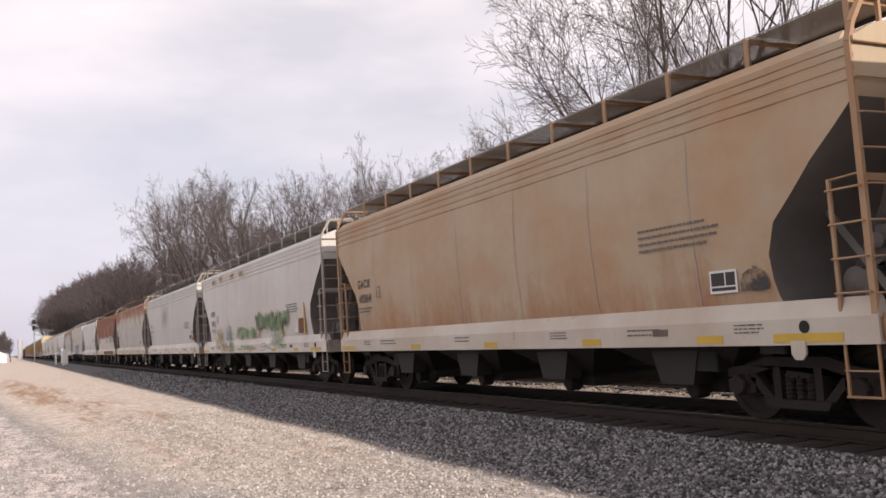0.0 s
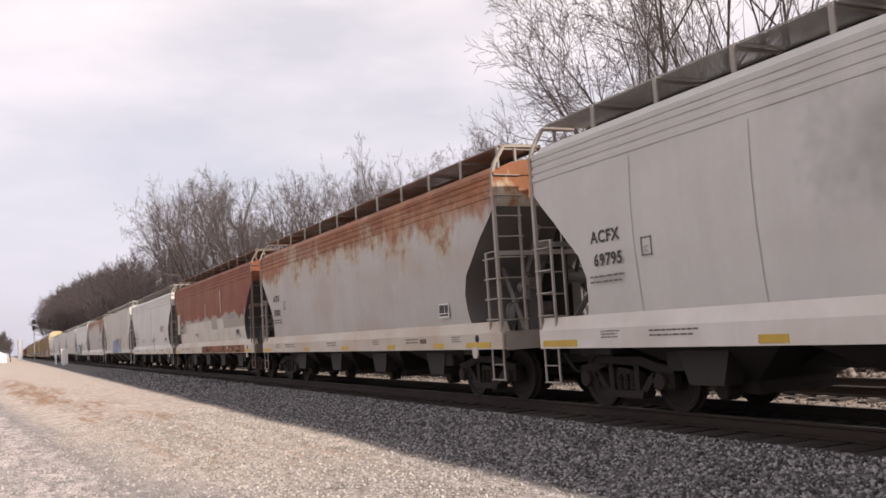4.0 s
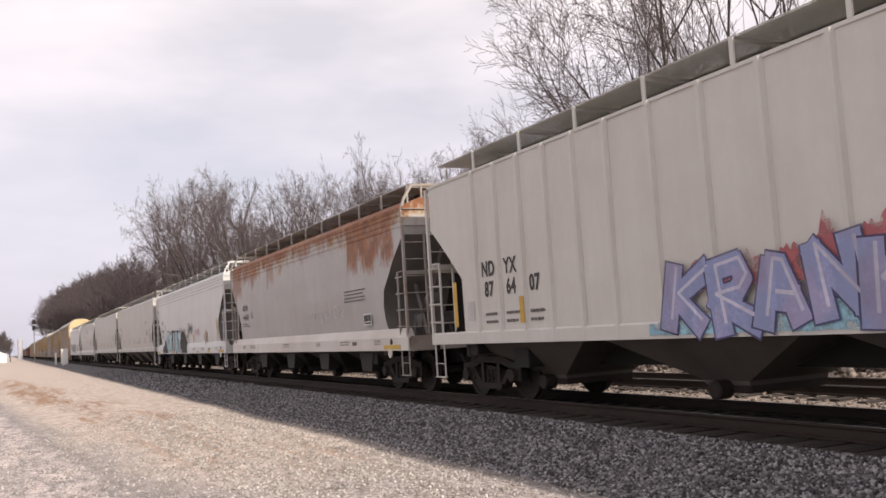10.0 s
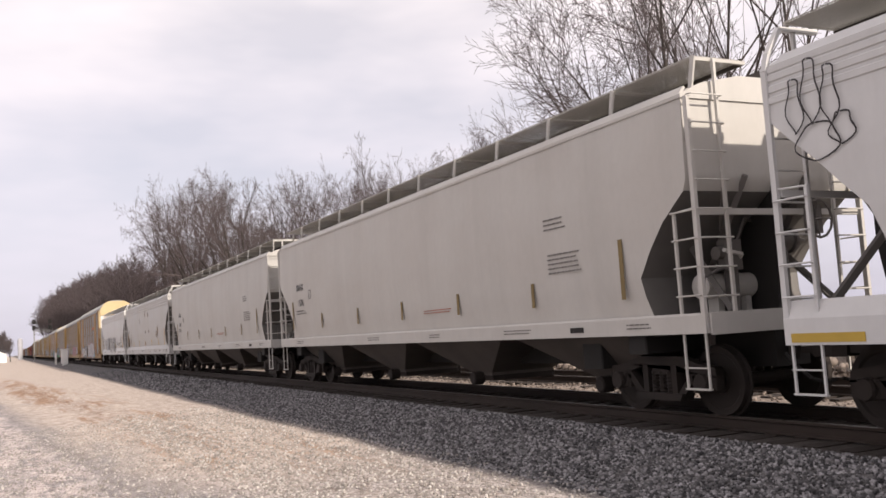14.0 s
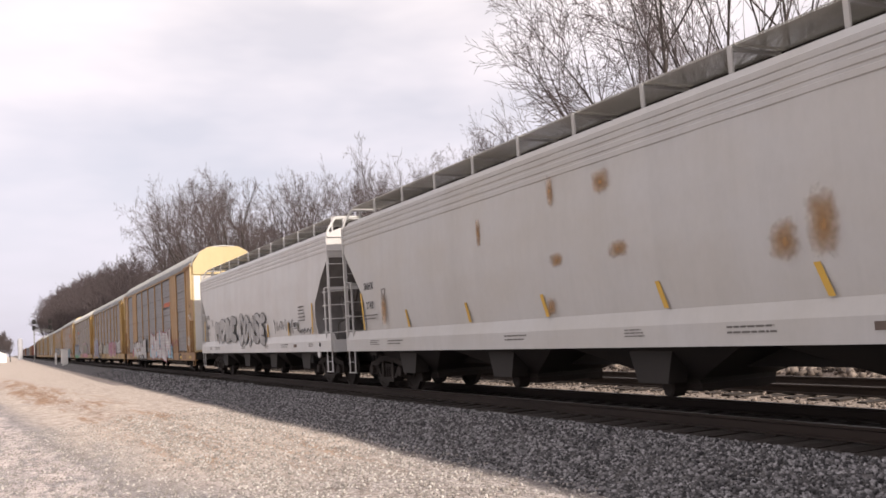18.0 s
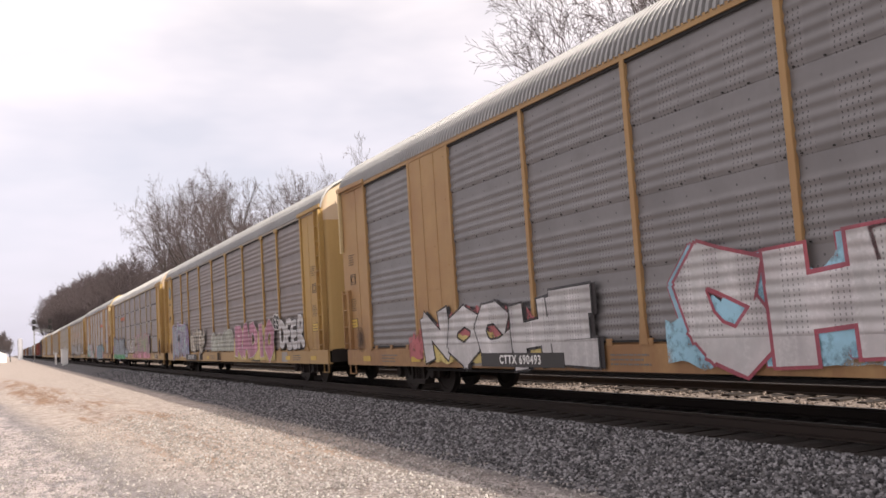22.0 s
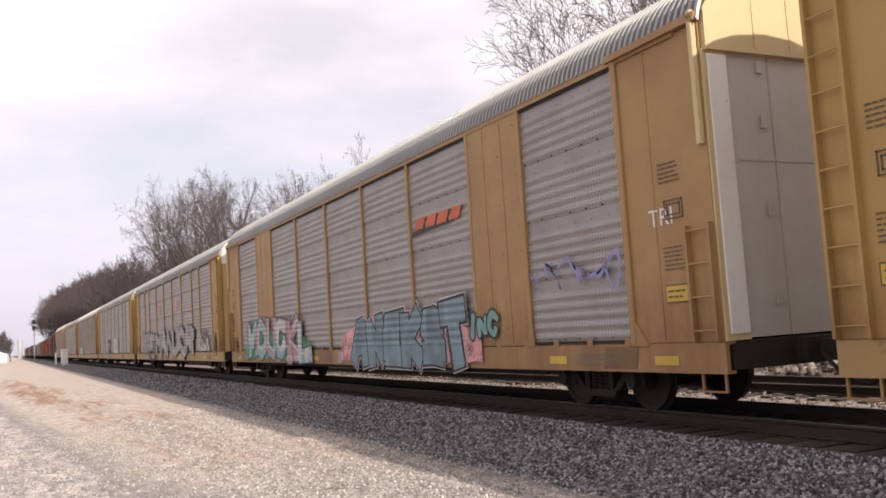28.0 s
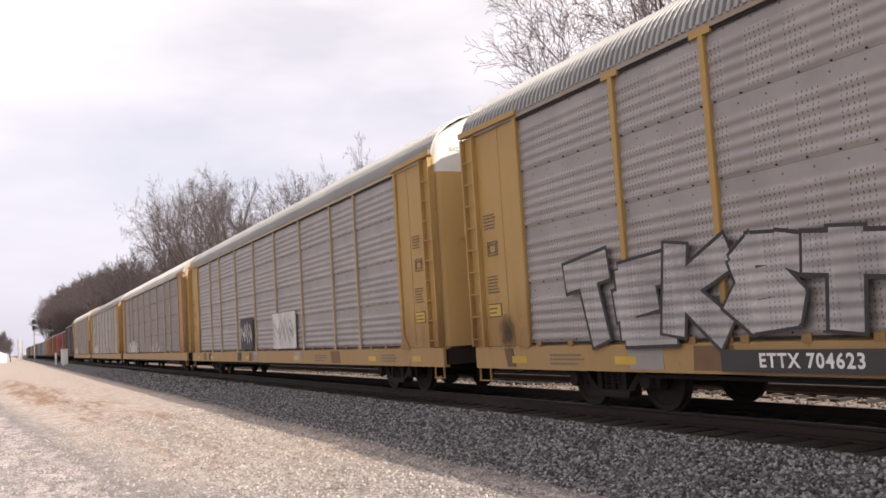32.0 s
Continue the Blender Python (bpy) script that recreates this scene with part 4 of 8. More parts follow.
    for flip in (0, 180):
        m = pose(0, 0, 0, 0, 0, flip)
        for mirror in (1, -1):
            q = m if mirror == 1 else m @ Matrix.Diagonal((1, -1, 1, 1))
            post = part("corner_post", shape(("cpost", kind, L3), corner_post, post_mat), car, at=q)
            part("inner_post", shape(("ipost", kind, L3), inner_post, post_mat), car, at=q)
            lad = part("side_ladder", shape(("sstile", kind, L3), side_stile, post_mat), car, at=q)
            for z in (s1 + 0.22, s1 + 0.58, s1 + 0.94, s1 + 1.30):
                part("rung", shape(("srung", kind, L3, round(z, 2)), lambda z=z: side_rung(z), post_mat), lad)
            for i in range(8):
                z = s1 + 0.20 + 0.37 * i
                part("rung", shape(("erung", kind, L3, round(z, 2)), lambda z=z: end_rung(z), post_mat), post)
            part("step", shape(("step", kind, L3), step, post_mat), car, at=q)
            part("jacking_pad", shape(("pad", kind, L3), pad, M_TRUCK), car, at=q)
            part("end_brace", shape(("brace", kind, L3), lambda: brace((px - 0.05, -0.98, s1), (half - 1.75, -0.75, 2.45), ), M_BLACK if kind == "ribbed" else M_GRIME), car, at=q)
            part("end_strut", shape(("strut", kind, L3), lambda: brace((px - 0.05, -0.55, 3.15), (half - 1.9, -0.55, s1)), M_GRIME), car, at=q)
        part("end_platform", shape(("plat", kind, L3), platform, post_mat), car, at=m)
        part("brake_reservoir", shape(("tank", kind, L3), tank, M_GRIME if kind == "round" else trim), car, "cylindrical air tank on the end platform", m)
        part("end_beam", shape(("ebeam", kind, L3), lambda: Geo().box(px - 0.06, px + 0.0, -1.46, 1.46, 2.62, 2.70).mesh(), post_mat), car, at=m)

    # brake gear on the end that carries the hand brake
    def brake_cylinder():
        g = Geo().lathe([(0.04, 0.25), (0.15, 0.28), (0.15, 0.72), (0.19, 0.73), (0.19, 0.78), (0.08, 0.80), (0.03, 1.05)], (half - 1.30, s1 + 0.95), 14)
        return g.box(half - 1.42, half - 1.18, 0.40, 0.60, s1 - 0.05, s1 + 0.85).mesh(True)

    def brake_valve():
        g = Geo().box(half - 1.22, half - 0.98, -0.72, -0.42, s1 + 0.55, s1 + 0.95, 0.05)
        g.lathe([(0.03, -0.85), (0.09, -0.82), (0.09, -0.72)], (half - 1.10, s1 + 0.78), 10)
        return g.box(half - 1.16, half - 1.04, -0.64, -0.50, s1 - 0.05, s1 + 0.60).mesh()

    def air_pipes():
        g = Geo()
        g.path([(half - 1.10, -0.45, s1 + 0.9), (half - 1.15, -0.2, s1 + 1.25), (half - 1.3, 0.2, s1 + 1.2), (half - 1.3, 0.35, s1 + 0.95)], 0.022, 5)
        g.path([(px - 0.03, -0.98, s1 + 1.6), (half - 1.1, -0.7, s1 + 1.1), (half - 1.10, -0.45, s1 + 0.9)], 0.018, 5)
        return g.mesh()

    def train_pipe():
        return Geo().path([(half - 1.05, -0.75, s1 + 0.6), (half - 1.0, -1.15, s1 + 0.45), (half - 1.0, -1.20, s1 - 0.05)], 0.022, 5).mesh()

    def hand_wheel():
        ring = [(px + 0.10, 0.55 + 0.26 * math.cos(2 * math.pi * a / 12), 2.55 + 0.26 * math.sin(2 * math.pi * a / 12)) for a in range(13)]
        g = Geo().path(ring, 0.018, 5)
        for a in range(0, 12, 3):
            g.bar((px + 0.06, 0.55, 2.55), ring[a], 0.014, 5)
        return g.box(px - 0.04, px + 0.06, 0.40, 0.70, 2.36, 2.74, 0.03).mesh()

    for nm, fn in (("brake_cylinder", brake_cylinder), ("brake_valve", brake_valve), ("air_pipe", air_pipes), ("brake_pipe", train_pipe), ("hand_brake_wheel", hand_wheel)):
        part(nm, shape((nm, kind, L3), fn, M_GRIME), car)

    bogie(car, half - 2.15)
    bogie(car, -(half - 2.15))
    draft_gear(car, half)
    return car


# ---- autoracks ----
R_FADED = car_paint("rack_faded_cream", (0.60, 0.47, 0.33), stain=0.4, stain_col=(0.50, 0.33, 0.20), seed=29.0)
R_STRIP = car_paint("rack_white_corner", (0.70, 0.69, 0.66), stain=0.2, seed=28.0)
RACK_L = 28.48
POSTS = (-8.9, -7.03, -4.20, -1.40, 1.40, 4.20, 7.03, 8.9)
EDGE = 11.6


def panel_material(name, base, dark):
    """Punched steel sheet: upright rows of small slots in uneven columns, a plain lap along the top of each sheet, dirt in clouds."""
    k = Net(name, 0.5, 0.3)
    fine = k.noise(12, detail=5)
    cloud = k.noise(0.7, (1, 1, 1.5), 4)
    x, z = k.axis(0), k.axis(2)
    row = k.math("FRACT", k.math("DIVIDE", k.math("SUBTRACT", z, 1.06), 0.955))
    punched = k.math("MULTIPLY", k.math("LESS_THAN", row, 0.79), k.math("GREATER_THAN", row, 0.05))
    hx = k.math("LESS_THAN", k.math("PINGPONG", x, 0.036), 0.0095)
    hz = k.math("LESS_THAN", k.math("PINGPONG", z, 0.029), 0.0135)
    drift = k.math("MULTIPLY", k.noise(1.1, (1, 1, 0.25)), 0.5)
    col = k.math("GREATER_THAN", k.math("PINGPONG", k.math("ADD", x, drift), 0.31), 0.13)
    gap = k.ramp(k.noise(1.9, (1.6, 1, 2.6), 3, offset=(7, 2, 1)), 0.36, 0.42)
    hole = k.math("MULTIPLY", k.math("MULTIPLY", k.math("MULTIPLY", hx, hz), punched), k.math("MULTIPLY", col, gap))
    bolt = k.math("MULTIPLY", k.math("LESS_THAN", k.math("PINGPONG", k.math("ADD", x, k.math("MULTIPLY", z, 0.13)), 0.22), 0.013), k.math("LESS_THAN", k.math("ABSOLUTE", k.math("SUBTRACT", row, 0.90)), 0.014))
    hole = k.math("MAXIMUM", hole, bolt)
    rot = k.ramp(k.noise(2.0, (1, 1, 0.3), 5, offset=(3, 1, 0)), 0.55, 0.75)
    c = k.mix(k.ramp(cloud, 0.35, 0.65), tuple(b * 0.80 for b in base), base)
    c = k.mix(k.math("MULTIPLY", k.math("MULTIPLY", col, punched), 0.16), c, tuple(min(1, b * 1.45) for b in base))
    c = k.mix(k.math("MULTIPLY", rot, 0.35), c, dark)
    c = k.mix(k.math("MULTIPLY", fine, 0.3), c, dark)
    c = k.mix(k.math("MULTIPLY", hole, 0.68), c, (0.02, 0.02, 0.02))
    k.bump(fine, 0.1, 0.004)
    return k.done(c)


M_PANEL = {
    "brown": panel_material("perforated_panel_brown_grey", (0.208, 0.178, 0.168), (0.100, 0.080, 0.072)),
    "grey": panel_material("perforated_panel_grey", (0.325, 0.304, 0.292), (0.165, 0.138, 0.124)),
    "slate": panel_material("perforated_panel_slate", (0.205, 0.198, 0.200), (0.11, 0.097, 0.092)),
    "dark": panel_material("perforated_panel_dark", (0.225, 0.200, 0.200), (0.12, 0.097, 0.095)),
}
M_ROOF_G = plain("galvanised_roof", (0.30, 0.30, 0.295), 0.5, 0.25, 0.2, 2)
M_ROOF_W = plain("white_roof", (0.55, 0.54, 0.51), 0.5, 0.0, 0.15, 2)


def rack_roof_profile():
    return [(-1.53, 4.90), (-1.50, 5.02), (-1.44, 5.18), (-1.32, 5.36), (-1.12, 5.54), (-0.85, 5.69), (-0.5, 5.80), (0.0, 5.85), (0.5, 5.80), (0.85, 5.69), (1.12, 5.54), (1.32, 5.36), (1.44, 5.18), (1.50, 5.02), (1.53, 4.90)]


def autorack(name, paint, panel, label, wide_plates=False, seams=False, roof=None, end_paint=None, sill_paint=None, strip=None, post_paint=None, chord_paint=None):
    half = RACK_L / 2
    boxy = wide_plates
    body = half - (0.86 if boxy else 0.66)
    roof = roof or M_ROOF_G
    end_paint = end_paint or paint
    sill_paint = sill_paint or paint
    post_paint = post_paint or paint
    slim = 0.05 if post_paint is paint else 0.032
    car = tagged(new(name, None), label, "autorack car", "freight train")

    def fit(key, build, mat):
        """Shared parts; the boxy cars stand a little taller above the deck."""
        def made():
            me = build()
            if boxy:
                co = np.zeros(len(me.vertices) * 3)
                me.vertices.foreach_get("co", co)
                z = co[2::3]
                co[2::3] = np.where(z > 1.0, 1.0 + (z - 1.0) * 1.027, z)
                me.vertices.foreach_set("co", co)
            return me
        return shape((key, boxy), made, mat)

    def roof_mesh():
        prof = rack_roof_profile()
        rows = []
        pitch = 2 * body / 206
        for i in range(206):
            for f, o in ((0.0, 0.0), (0.42, 0.0), (0.50, 0.038), (0.92, 0.038)):
                x = -body + (i + f) * pitch
                rows.append([(x, y * (1 + o * 0.6), z + o) for y, z in prof])
        rows.append([(body, y, z) for y, z in prof])
        return Geo().sheet(rows).mesh()

    part("roof", fit(("rack_roof", boxy), roof_mesh, roof), car, "ribbed metal roof")

    def end_mesh():
        """End doors with rounded corners, closed up to the roof's curve; on the boxy cars flat leaves set back behind a corner frame."""
        g = Geo()
        if boxy:
            return g.box(body - 0.16, body - 0.06, -0.365, 0.365, 1.04, 4.60, 0.02).mesh()
        plan = [(-1.50, 0.0), (-1.49, 0.08), (-1.44, 0.15), (-1.32, 0.20), (-0.6, 0.24), (0.6, 0.24), (1.32, 0.20), (1.44, 0.15), (1.49, 0.08), (1.50, 0.0)]
        rows = []
        for z in (1.02, 2.0, 3.0, 4.0, 4.58):
            rows.append([(body - 0.24 + d, y, z) for y, d in plan])
        g.sheet(rows)
        return g.mesh(True)

    def height_band():
        """The rounded ends' white top, closed up to the roof's curve."""
        plan = [(-1.50, 0.0), (-1.49, 0.08), (-1.44, 0.15), (-1.32, 0.20), (-0.6, 0.24), (0.6, 0.24), (1.32, 0.20), (1.44, 0.15), (1.49, 0.08), (1.50, 0.0)]
        k = [(-1.50, 4.92, 0.0), (-1.48, 5.06, 0.08), (-1.40, 5.24, 0.15), (-1.28, 5.40, 0.20), (-0.6, 5.76, 0.24), (0.6, 5.76, 0.24), (1.28, 5.40, 0.20), (1.40, 5.24, 0.15), (1.48, 5.06, 0.08), (1.50, 4.92, 0.0)]
        rows = [[(body - 0.237 + d, y, z) for y, d in plan] for z in (4.58, 4.90)]
        rows.append([(body - 0.24 + d, y * 0.995, z - 0.02) for y, z, d in k])
        rows.append([(body - 0.30 + d * 0.8, y * 0.96, z + 0.04) for y, z, d in k])
        return Geo().sheet(rows).mesh(True)

    def end_hood():
        """The boxy cars' end frame: a chamfered plate above the doors and its returns down both corners."""
        g = Geo().prism([(-1.47, 4.55), (1.47, 4.55), (1.47, 5.06), (1.10, 5.60), (0.72, 5.81), (-0.72, 5.81), (-1.10, 5.60), (-1.47, 5.06)], body - 0.20, body + 0.02, "x")
        for y in (-0.62, 0.0, 0.62):
            g.box(body, body + 0.03, y - 0.03, y + 0.03, 4.60, 5.74)
        return g.mesh()

    def end_return():
        return Geo().box(body - 0.20, body - 0.03, -1.50, -1.10, 1.02, 4.56).mesh()

    def corner_edge():
        return Geo().box(body - 0.16, body - 0.08, -1.60, -1.515, 3.40, 5.06, 0.01).mesh()

    def door_edges():
        g = Geo()
        if not boxy:
            for y in (-0.62, 0.0, 0.62):
                g.box(body - 0.06, body + 0.018, y - 0.012, y + 0.012, 1.05, 4.58)
        g.box(body - 0.06, body + (-0.05 if boxy else 0.015), -1.0, 1.0, 3.2, 3.225)
        for z in (1.5, 2.6, 3.7, 4.4):
            for y in (-0.55, 0.55):
                g.box(body - 0.10, body + (-0.03 if boxy else 0.025), y - 0.04, y + 0.04, z - 0.08, z + 0.08)
        return g.mesh()

    def side_sill():
        xe = body - 0.05
        g = Geo()
        g.prism([(-1.52, 0.62), (-1.52, 1.0), (-1.47, 1.03), (-1.35, 1.03), (-1.35, 0.99), (-1.46, 0.97), (-1.46, 0.66), (-1.38, 0.66), (-1.38, 0.62)], -xe, xe, "x")
        return g.mesh()

    def end_plate():
        g = Geo().box(EDGE + 0.03, body - 0.06, -1.512, -1.47, 1.02, 4.90).box(EDGE + 0.62, EDGE + 0.645, -1.520, -1.50, 1.06, 4.86)
        return g.mesh()

    def edge_post():
        g = Geo().box(EDGE - 0.06, EDGE + 0.06, -1.56, -1.47, 1.0, 4.92, 0.015)
        g.prism([(EDGE - 0.06, 1.3), (EDGE + 0.06, 1.3), (EDGE + 0.32, 0.98), (EDGE + 0.02, 0.98)], -1.545, -1.505)
        return g.mesh()

    def post():
        g = Geo().box(-slim, slim, -1.545, -1.47, 1.35, 4.86, 0.008)
        if chord_paint:
            g.prism([(-0.19, 4.80), (0.19, 4.80), (0.19, 4.90), (-0.19, 4.90)], -1.549, -1.50)
        g.prism([(-slim, 1.36), (slim, 1.36), (slim * 1.9, 1.0), (-slim * 1.9, 1.0)], -1.544, -1.50)
        return g.mesh()

    def top_chord():
        g = Geo().prism([(-1.545, 4.86), (-1.545, 4.96), (-1.50, 4.97), (-1.46, 4.86)], -body + 0.5, body - 0.5, "x")
        return g.mesh()

    def hood():
        return Geo().prism([(EDGE - 0.12, 4.90), (body - 0.04, 4.92), (body - 0.02, 5.02), (EDGE - 0.12, 4.99)], -1.60, -1.50).mesh()

    def panel_mesh(w):
        """Corrugated, perforated sheets lapped one over another."""
        rows = []
        for k in range(4):
            a, b = 1.06 + k * 0.955, 1.06 + (k + 1) * 0.955 - (0.035 if seams else 0.003)
            n = 40
            for i in range(n + 1):
                z = a + (b - a) * i / n
                t = (i / n) * 6.3
                d = 0.0 if i > n - 8 else 0.0100 * (1 + math.sin(t * 2 * math.pi - 1.57))
                d += 0.006 * (1 - i / n)
                rows.append([(-w / 2, -1.480 - d, z), (0.0, -1.482 - d, z), (w / 2, -1.480 - d, z)])
            if seams and k < 3:
                rows += [[(x, -1.455, z) for x in (-w / 2, 0.0, w / 2)] for z in (b + 0.001, b + 0.034)]
        return Geo().sheet(rows).mesh(True)

    def rivets(w):
        g = Geo()
        for k in range(5):
            z = 1.10 + k * 0.945
            for i in range(7):
                x = -w / 2 + 0.12 + (w - 0.24) * i / 6
                g.box(x - 0.009, x + 0.009, -1.512, -1.48, z - 0.009, z + 0.009)
        return g.mesh()

    def plate_mesh(w):
        g = Geo().box(-w / 2, w / 2, -1.53, -1.47, 1.02, 4.88)
        for s in (-1, 1):
            g.box(s * w * 0.17 - 0.02, s * w * 0.17 + 0.02, -1.538, -1.52, 1.04, 4.86)
        for i in range(9):
            for s in (-0.42, -0.1, 0.1, 0.42):
                g.box(s * w - 0.012, s * w + 0.012, -1.54, -1.52, 1.3 + 0.42 * i, 1.325 + 0.42 * i)
        return g.mesh()

    stops = (-EDGE,) + POSTS + (EDGE,)
    for flip in (0, 180):
        m = pose(0, 0, 0, 0, 0, flip)
        side = part("side_sill", fit(("rack_sill", boxy), side_sill, sill_paint), car, at=m)
        part("top_chord", fit(("rack_chord", boxy), top_chord, chord_paint or post_paint), car, at=m)
        for a, b in zip(stops, stops[1:]):
            w = b - a
            at = m @ Matrix.Translation(((a + b) / 2, 0, 0))
            if wide_plates and 7.0 < abs((a + b) / 2) < 9.0:
                part("solid_plate", fit(("rplate", round(w, 2)), lambda: plate_mesh(w), paint), car, "riveted tan steel plate", at)
                continue
            p = part("side_panel", fit(("rpanel", round(w, 2), seams), lambda: panel_mesh(w - 0.02), M_PANEL[panel]), car, "perforated corrugated metal panel", at)
            tagged(part("rivet_row", fit(("rivet", round(w, 2)), lambda: rivets(w), M_BLACK), p), kind="stuff")
        def slots():
            g = Geo().box(-EDGE, EDGE, -1.525, -1.50, 1.032, 1.062)
            return g.box(-EDGE, EDGE, -1.520, -1.50, 4.815, 4.858).mesh()

        def clip():
            return Geo().box(-0.07, 0.07, -1.535, -1.50, 0.99, 1.085, 0.008).mesh()
        part("drain_slot", fit("rack_slots", slots, M_BLACK), car, at=m)
        if flip == 0:
            for i in range(26):
                part("panel_clip", fit("rack_clip", clip, paint), car, at=Matrix.Translation((-EDGE + 0.3 + i * 0.91, 0, 0)))
        for x in POSTS:
            part("side_post", fit(("rack_post", slim, bool(chord_paint)), post, post_paint), car, at=m @ Matrix.Translation((x, 0, 0)))
        if seams:
            def gaps():
                g = Geo()
                for k in range(1, 4):
                    z = 1.06 + k * 0.955 - 0.035
                    g.box(-EDGE, EDGE, -1.475, -1.45, z - 0.005, z + 0.04)
                return g.mesh()
            part("seam_backing", fit("seam_back", gaps, M_BLACK), car, at=m)
            def clips():
                g = Geo()
                for x in POSTS:
                    for z in (1.98, 2.93, 3.89):
                        g.lathe([(0.045, -1.535), (0.045, -1.50)], (x - 0.09, z), 8)
                        g.lathe([(0.045, -1.535), (0.045, -1.50)], (x + 0.09, z), 8)
                return g.mesh()
            part("post_clip", fit("post_clips", clips, M_DECALW), car, at=m)
        for mirror in (1, -1):
            q = m if mirror == 1 else m @ Matrix.Diagonal((-1, 1, 1, 1))
            part("end_plate", fit(("rack_endplate", boxy), end_plate, paint), car, at=q)
            part("edge_post", fit("rack_edgepost", edge_post, paint), car, at=q)
            part("hood", fit(("rack_hood", boxy), hood, paint), car, at=q)

            top = 2.45 if boxy else 4.88

            def ladder():
                g = Geo()
                for x in (body - 0.52, body - 0.10):
                    g.box(x - 0.022, x + 0.022, -1.60, -1.50, 1.02, top)
                return g.mesh()

            def rung(z):
                return Geo().bar((body - 0.52, -1.58, z), (body - 0.10, -1.58, z), 0.014, 5).mesh()
            lad = part("ladder", fit(("rack_ladder", boxy), ladder, paint), car, at=q)
            for i in range(4 if boxy else 9):
                z = 1.15 + 0.41 * i
                part("rung", fit(("rrung", boxy, i), lambda z=z: rung(z), paint), lad)

            def step():
                g = Geo()
                for x in (body - 0.52, body - 0.12):
                    g.box(x - 0.015, x + 0.015, -1.50, -1.47, 0.40, 0.66)
                return g.box(body - 0.53, body - 0.11, -1.52, -1.46, 0.39, 0.41).mesh()
            part("step", fit(("rack_step", boxy), step, paint), car, at=q)
        e = part("end_door", fit(("rack_end", boxy), end_mesh, (strip or R_WHITE_END) if boxy else end_paint), car, "flat pale grey end doors" if boxy else "rounded folding end doors", m)
        for dy in (-0.74, 0.74) if boxy else ():
            part("end_door", fit(("rack_end", boxy), end_mesh, strip or R_WHITE_END), car, "flat pale grey end doors", m @ Matrix.Translation((0, dy, 0)))
        if not boxy:
            band = part("height_band", fit(("rack_band", seams or panel == "brown"), height_band, R_FADED if seams or panel == "brown" else R_STRIP), car, "pale painted top of the end", m)
            text = flat_text("EXCESS HEIGHT CAR", 0.085, 0.0, 1.05).copy()
            text.materials.append(M_STENCIL)
            part("lettering", text, band, "small dark lettering", Matrix.Translation((body + 0.012, -0.55, 5.04)) @ Matrix.Rotation(math.pi / 2, 4, "Z"))
        part("door_seam", fit(("rack_doorseam", boxy), door_edges, (strip or R_WHITE_END) if boxy else end_paint), e)
        if boxy:
            part("end_hood", fit("rack_endhood", end_hood, end_paint), car, "chamfered yellow end frame", m)
            for mirror in (1, -1):
                q = m if mirror == 1 else m @ Matrix.Diagonal((1, -1, 1, 1))
                part("end_return", fit("rack_endreturn", end_return, end_paint), car, at=q)
                part("corner_edge", fit("rack_corner_edge", corner_edge, end_paint), car, at=q)

                def corner_strip():
                    g = Geo().box(body - 0.03, body + 0.0, -1.44, -1.13, 1.10, 4.50, 0.008)
                    for k in range(9):
                        for y in (-1.39, -1.18):
                            g.box(body, body + 0.012, y - 0.012, y + 0.012, 1.25 + 0.38 * k, 1.275 + 0.38 * k)
                    return g.mesh()
                part("corner_strip", fit("rack_strip", corner_strip, R_STRIP), car, "white corner plate with rivets", q)
        else:
            for z in (1.75, 2.95, 4.15) if seams else ():
                for y in (-1.0, 1.0):
                    part("hand_hole", fit(("rhole", z, y), lambda: Geo().box(body - 0.06, body + 0.004, y - 0.20, y + 0.20, z - 0.035, z + 0.035, 0.03).mesh(), M_BLACK), e)

        def draft():
            g = Geo().box(body - 0.6, body - 0.06, -1.40, 1.40, 0.66, 1.02)
            g.box(body - 0.30, body + 0.10, -0.35, 0.35, 0.70, 1.0, 0.03)
            return g.mesh()
        part("end_sill", fit(("rack_endsill", boxy), draft, M_TRUCK), car, at=m)

    def deck():
        g = Geo().box(-body + 0.1, body - 0.1, -1.38, 1.38, 0.98, 1.02)
        g.box(-body + 0.6, body - 0.6, -0.3, 0.3, 0.68, 0.98)
        for i in range(12):
            x = -8 + 16 * i / 11
            g.box(x - 0.08, x + 0.08, -1.38, 1.38, 0.80, 0.98)
        return g.mesh()

    part("deck", fit(("rack_deck", boxy), deck, M_BLACK), car)

    def pipe():
        return Geo().bar((-9, -1.30, 0.55), (9, -1.30, 0.55), 0.03, 6).box(-1.0, 1.0, -0.9, 0.9, 0.48, 0.7, 0.05).mesh()

    part("brake_rigging", fit("rack_pipe", pipe, M_BLACK), car)
    bogie(car, half - 4.2)
    bogie(car, -(half - 4.2))
    draft_gear(car, half)
    return car


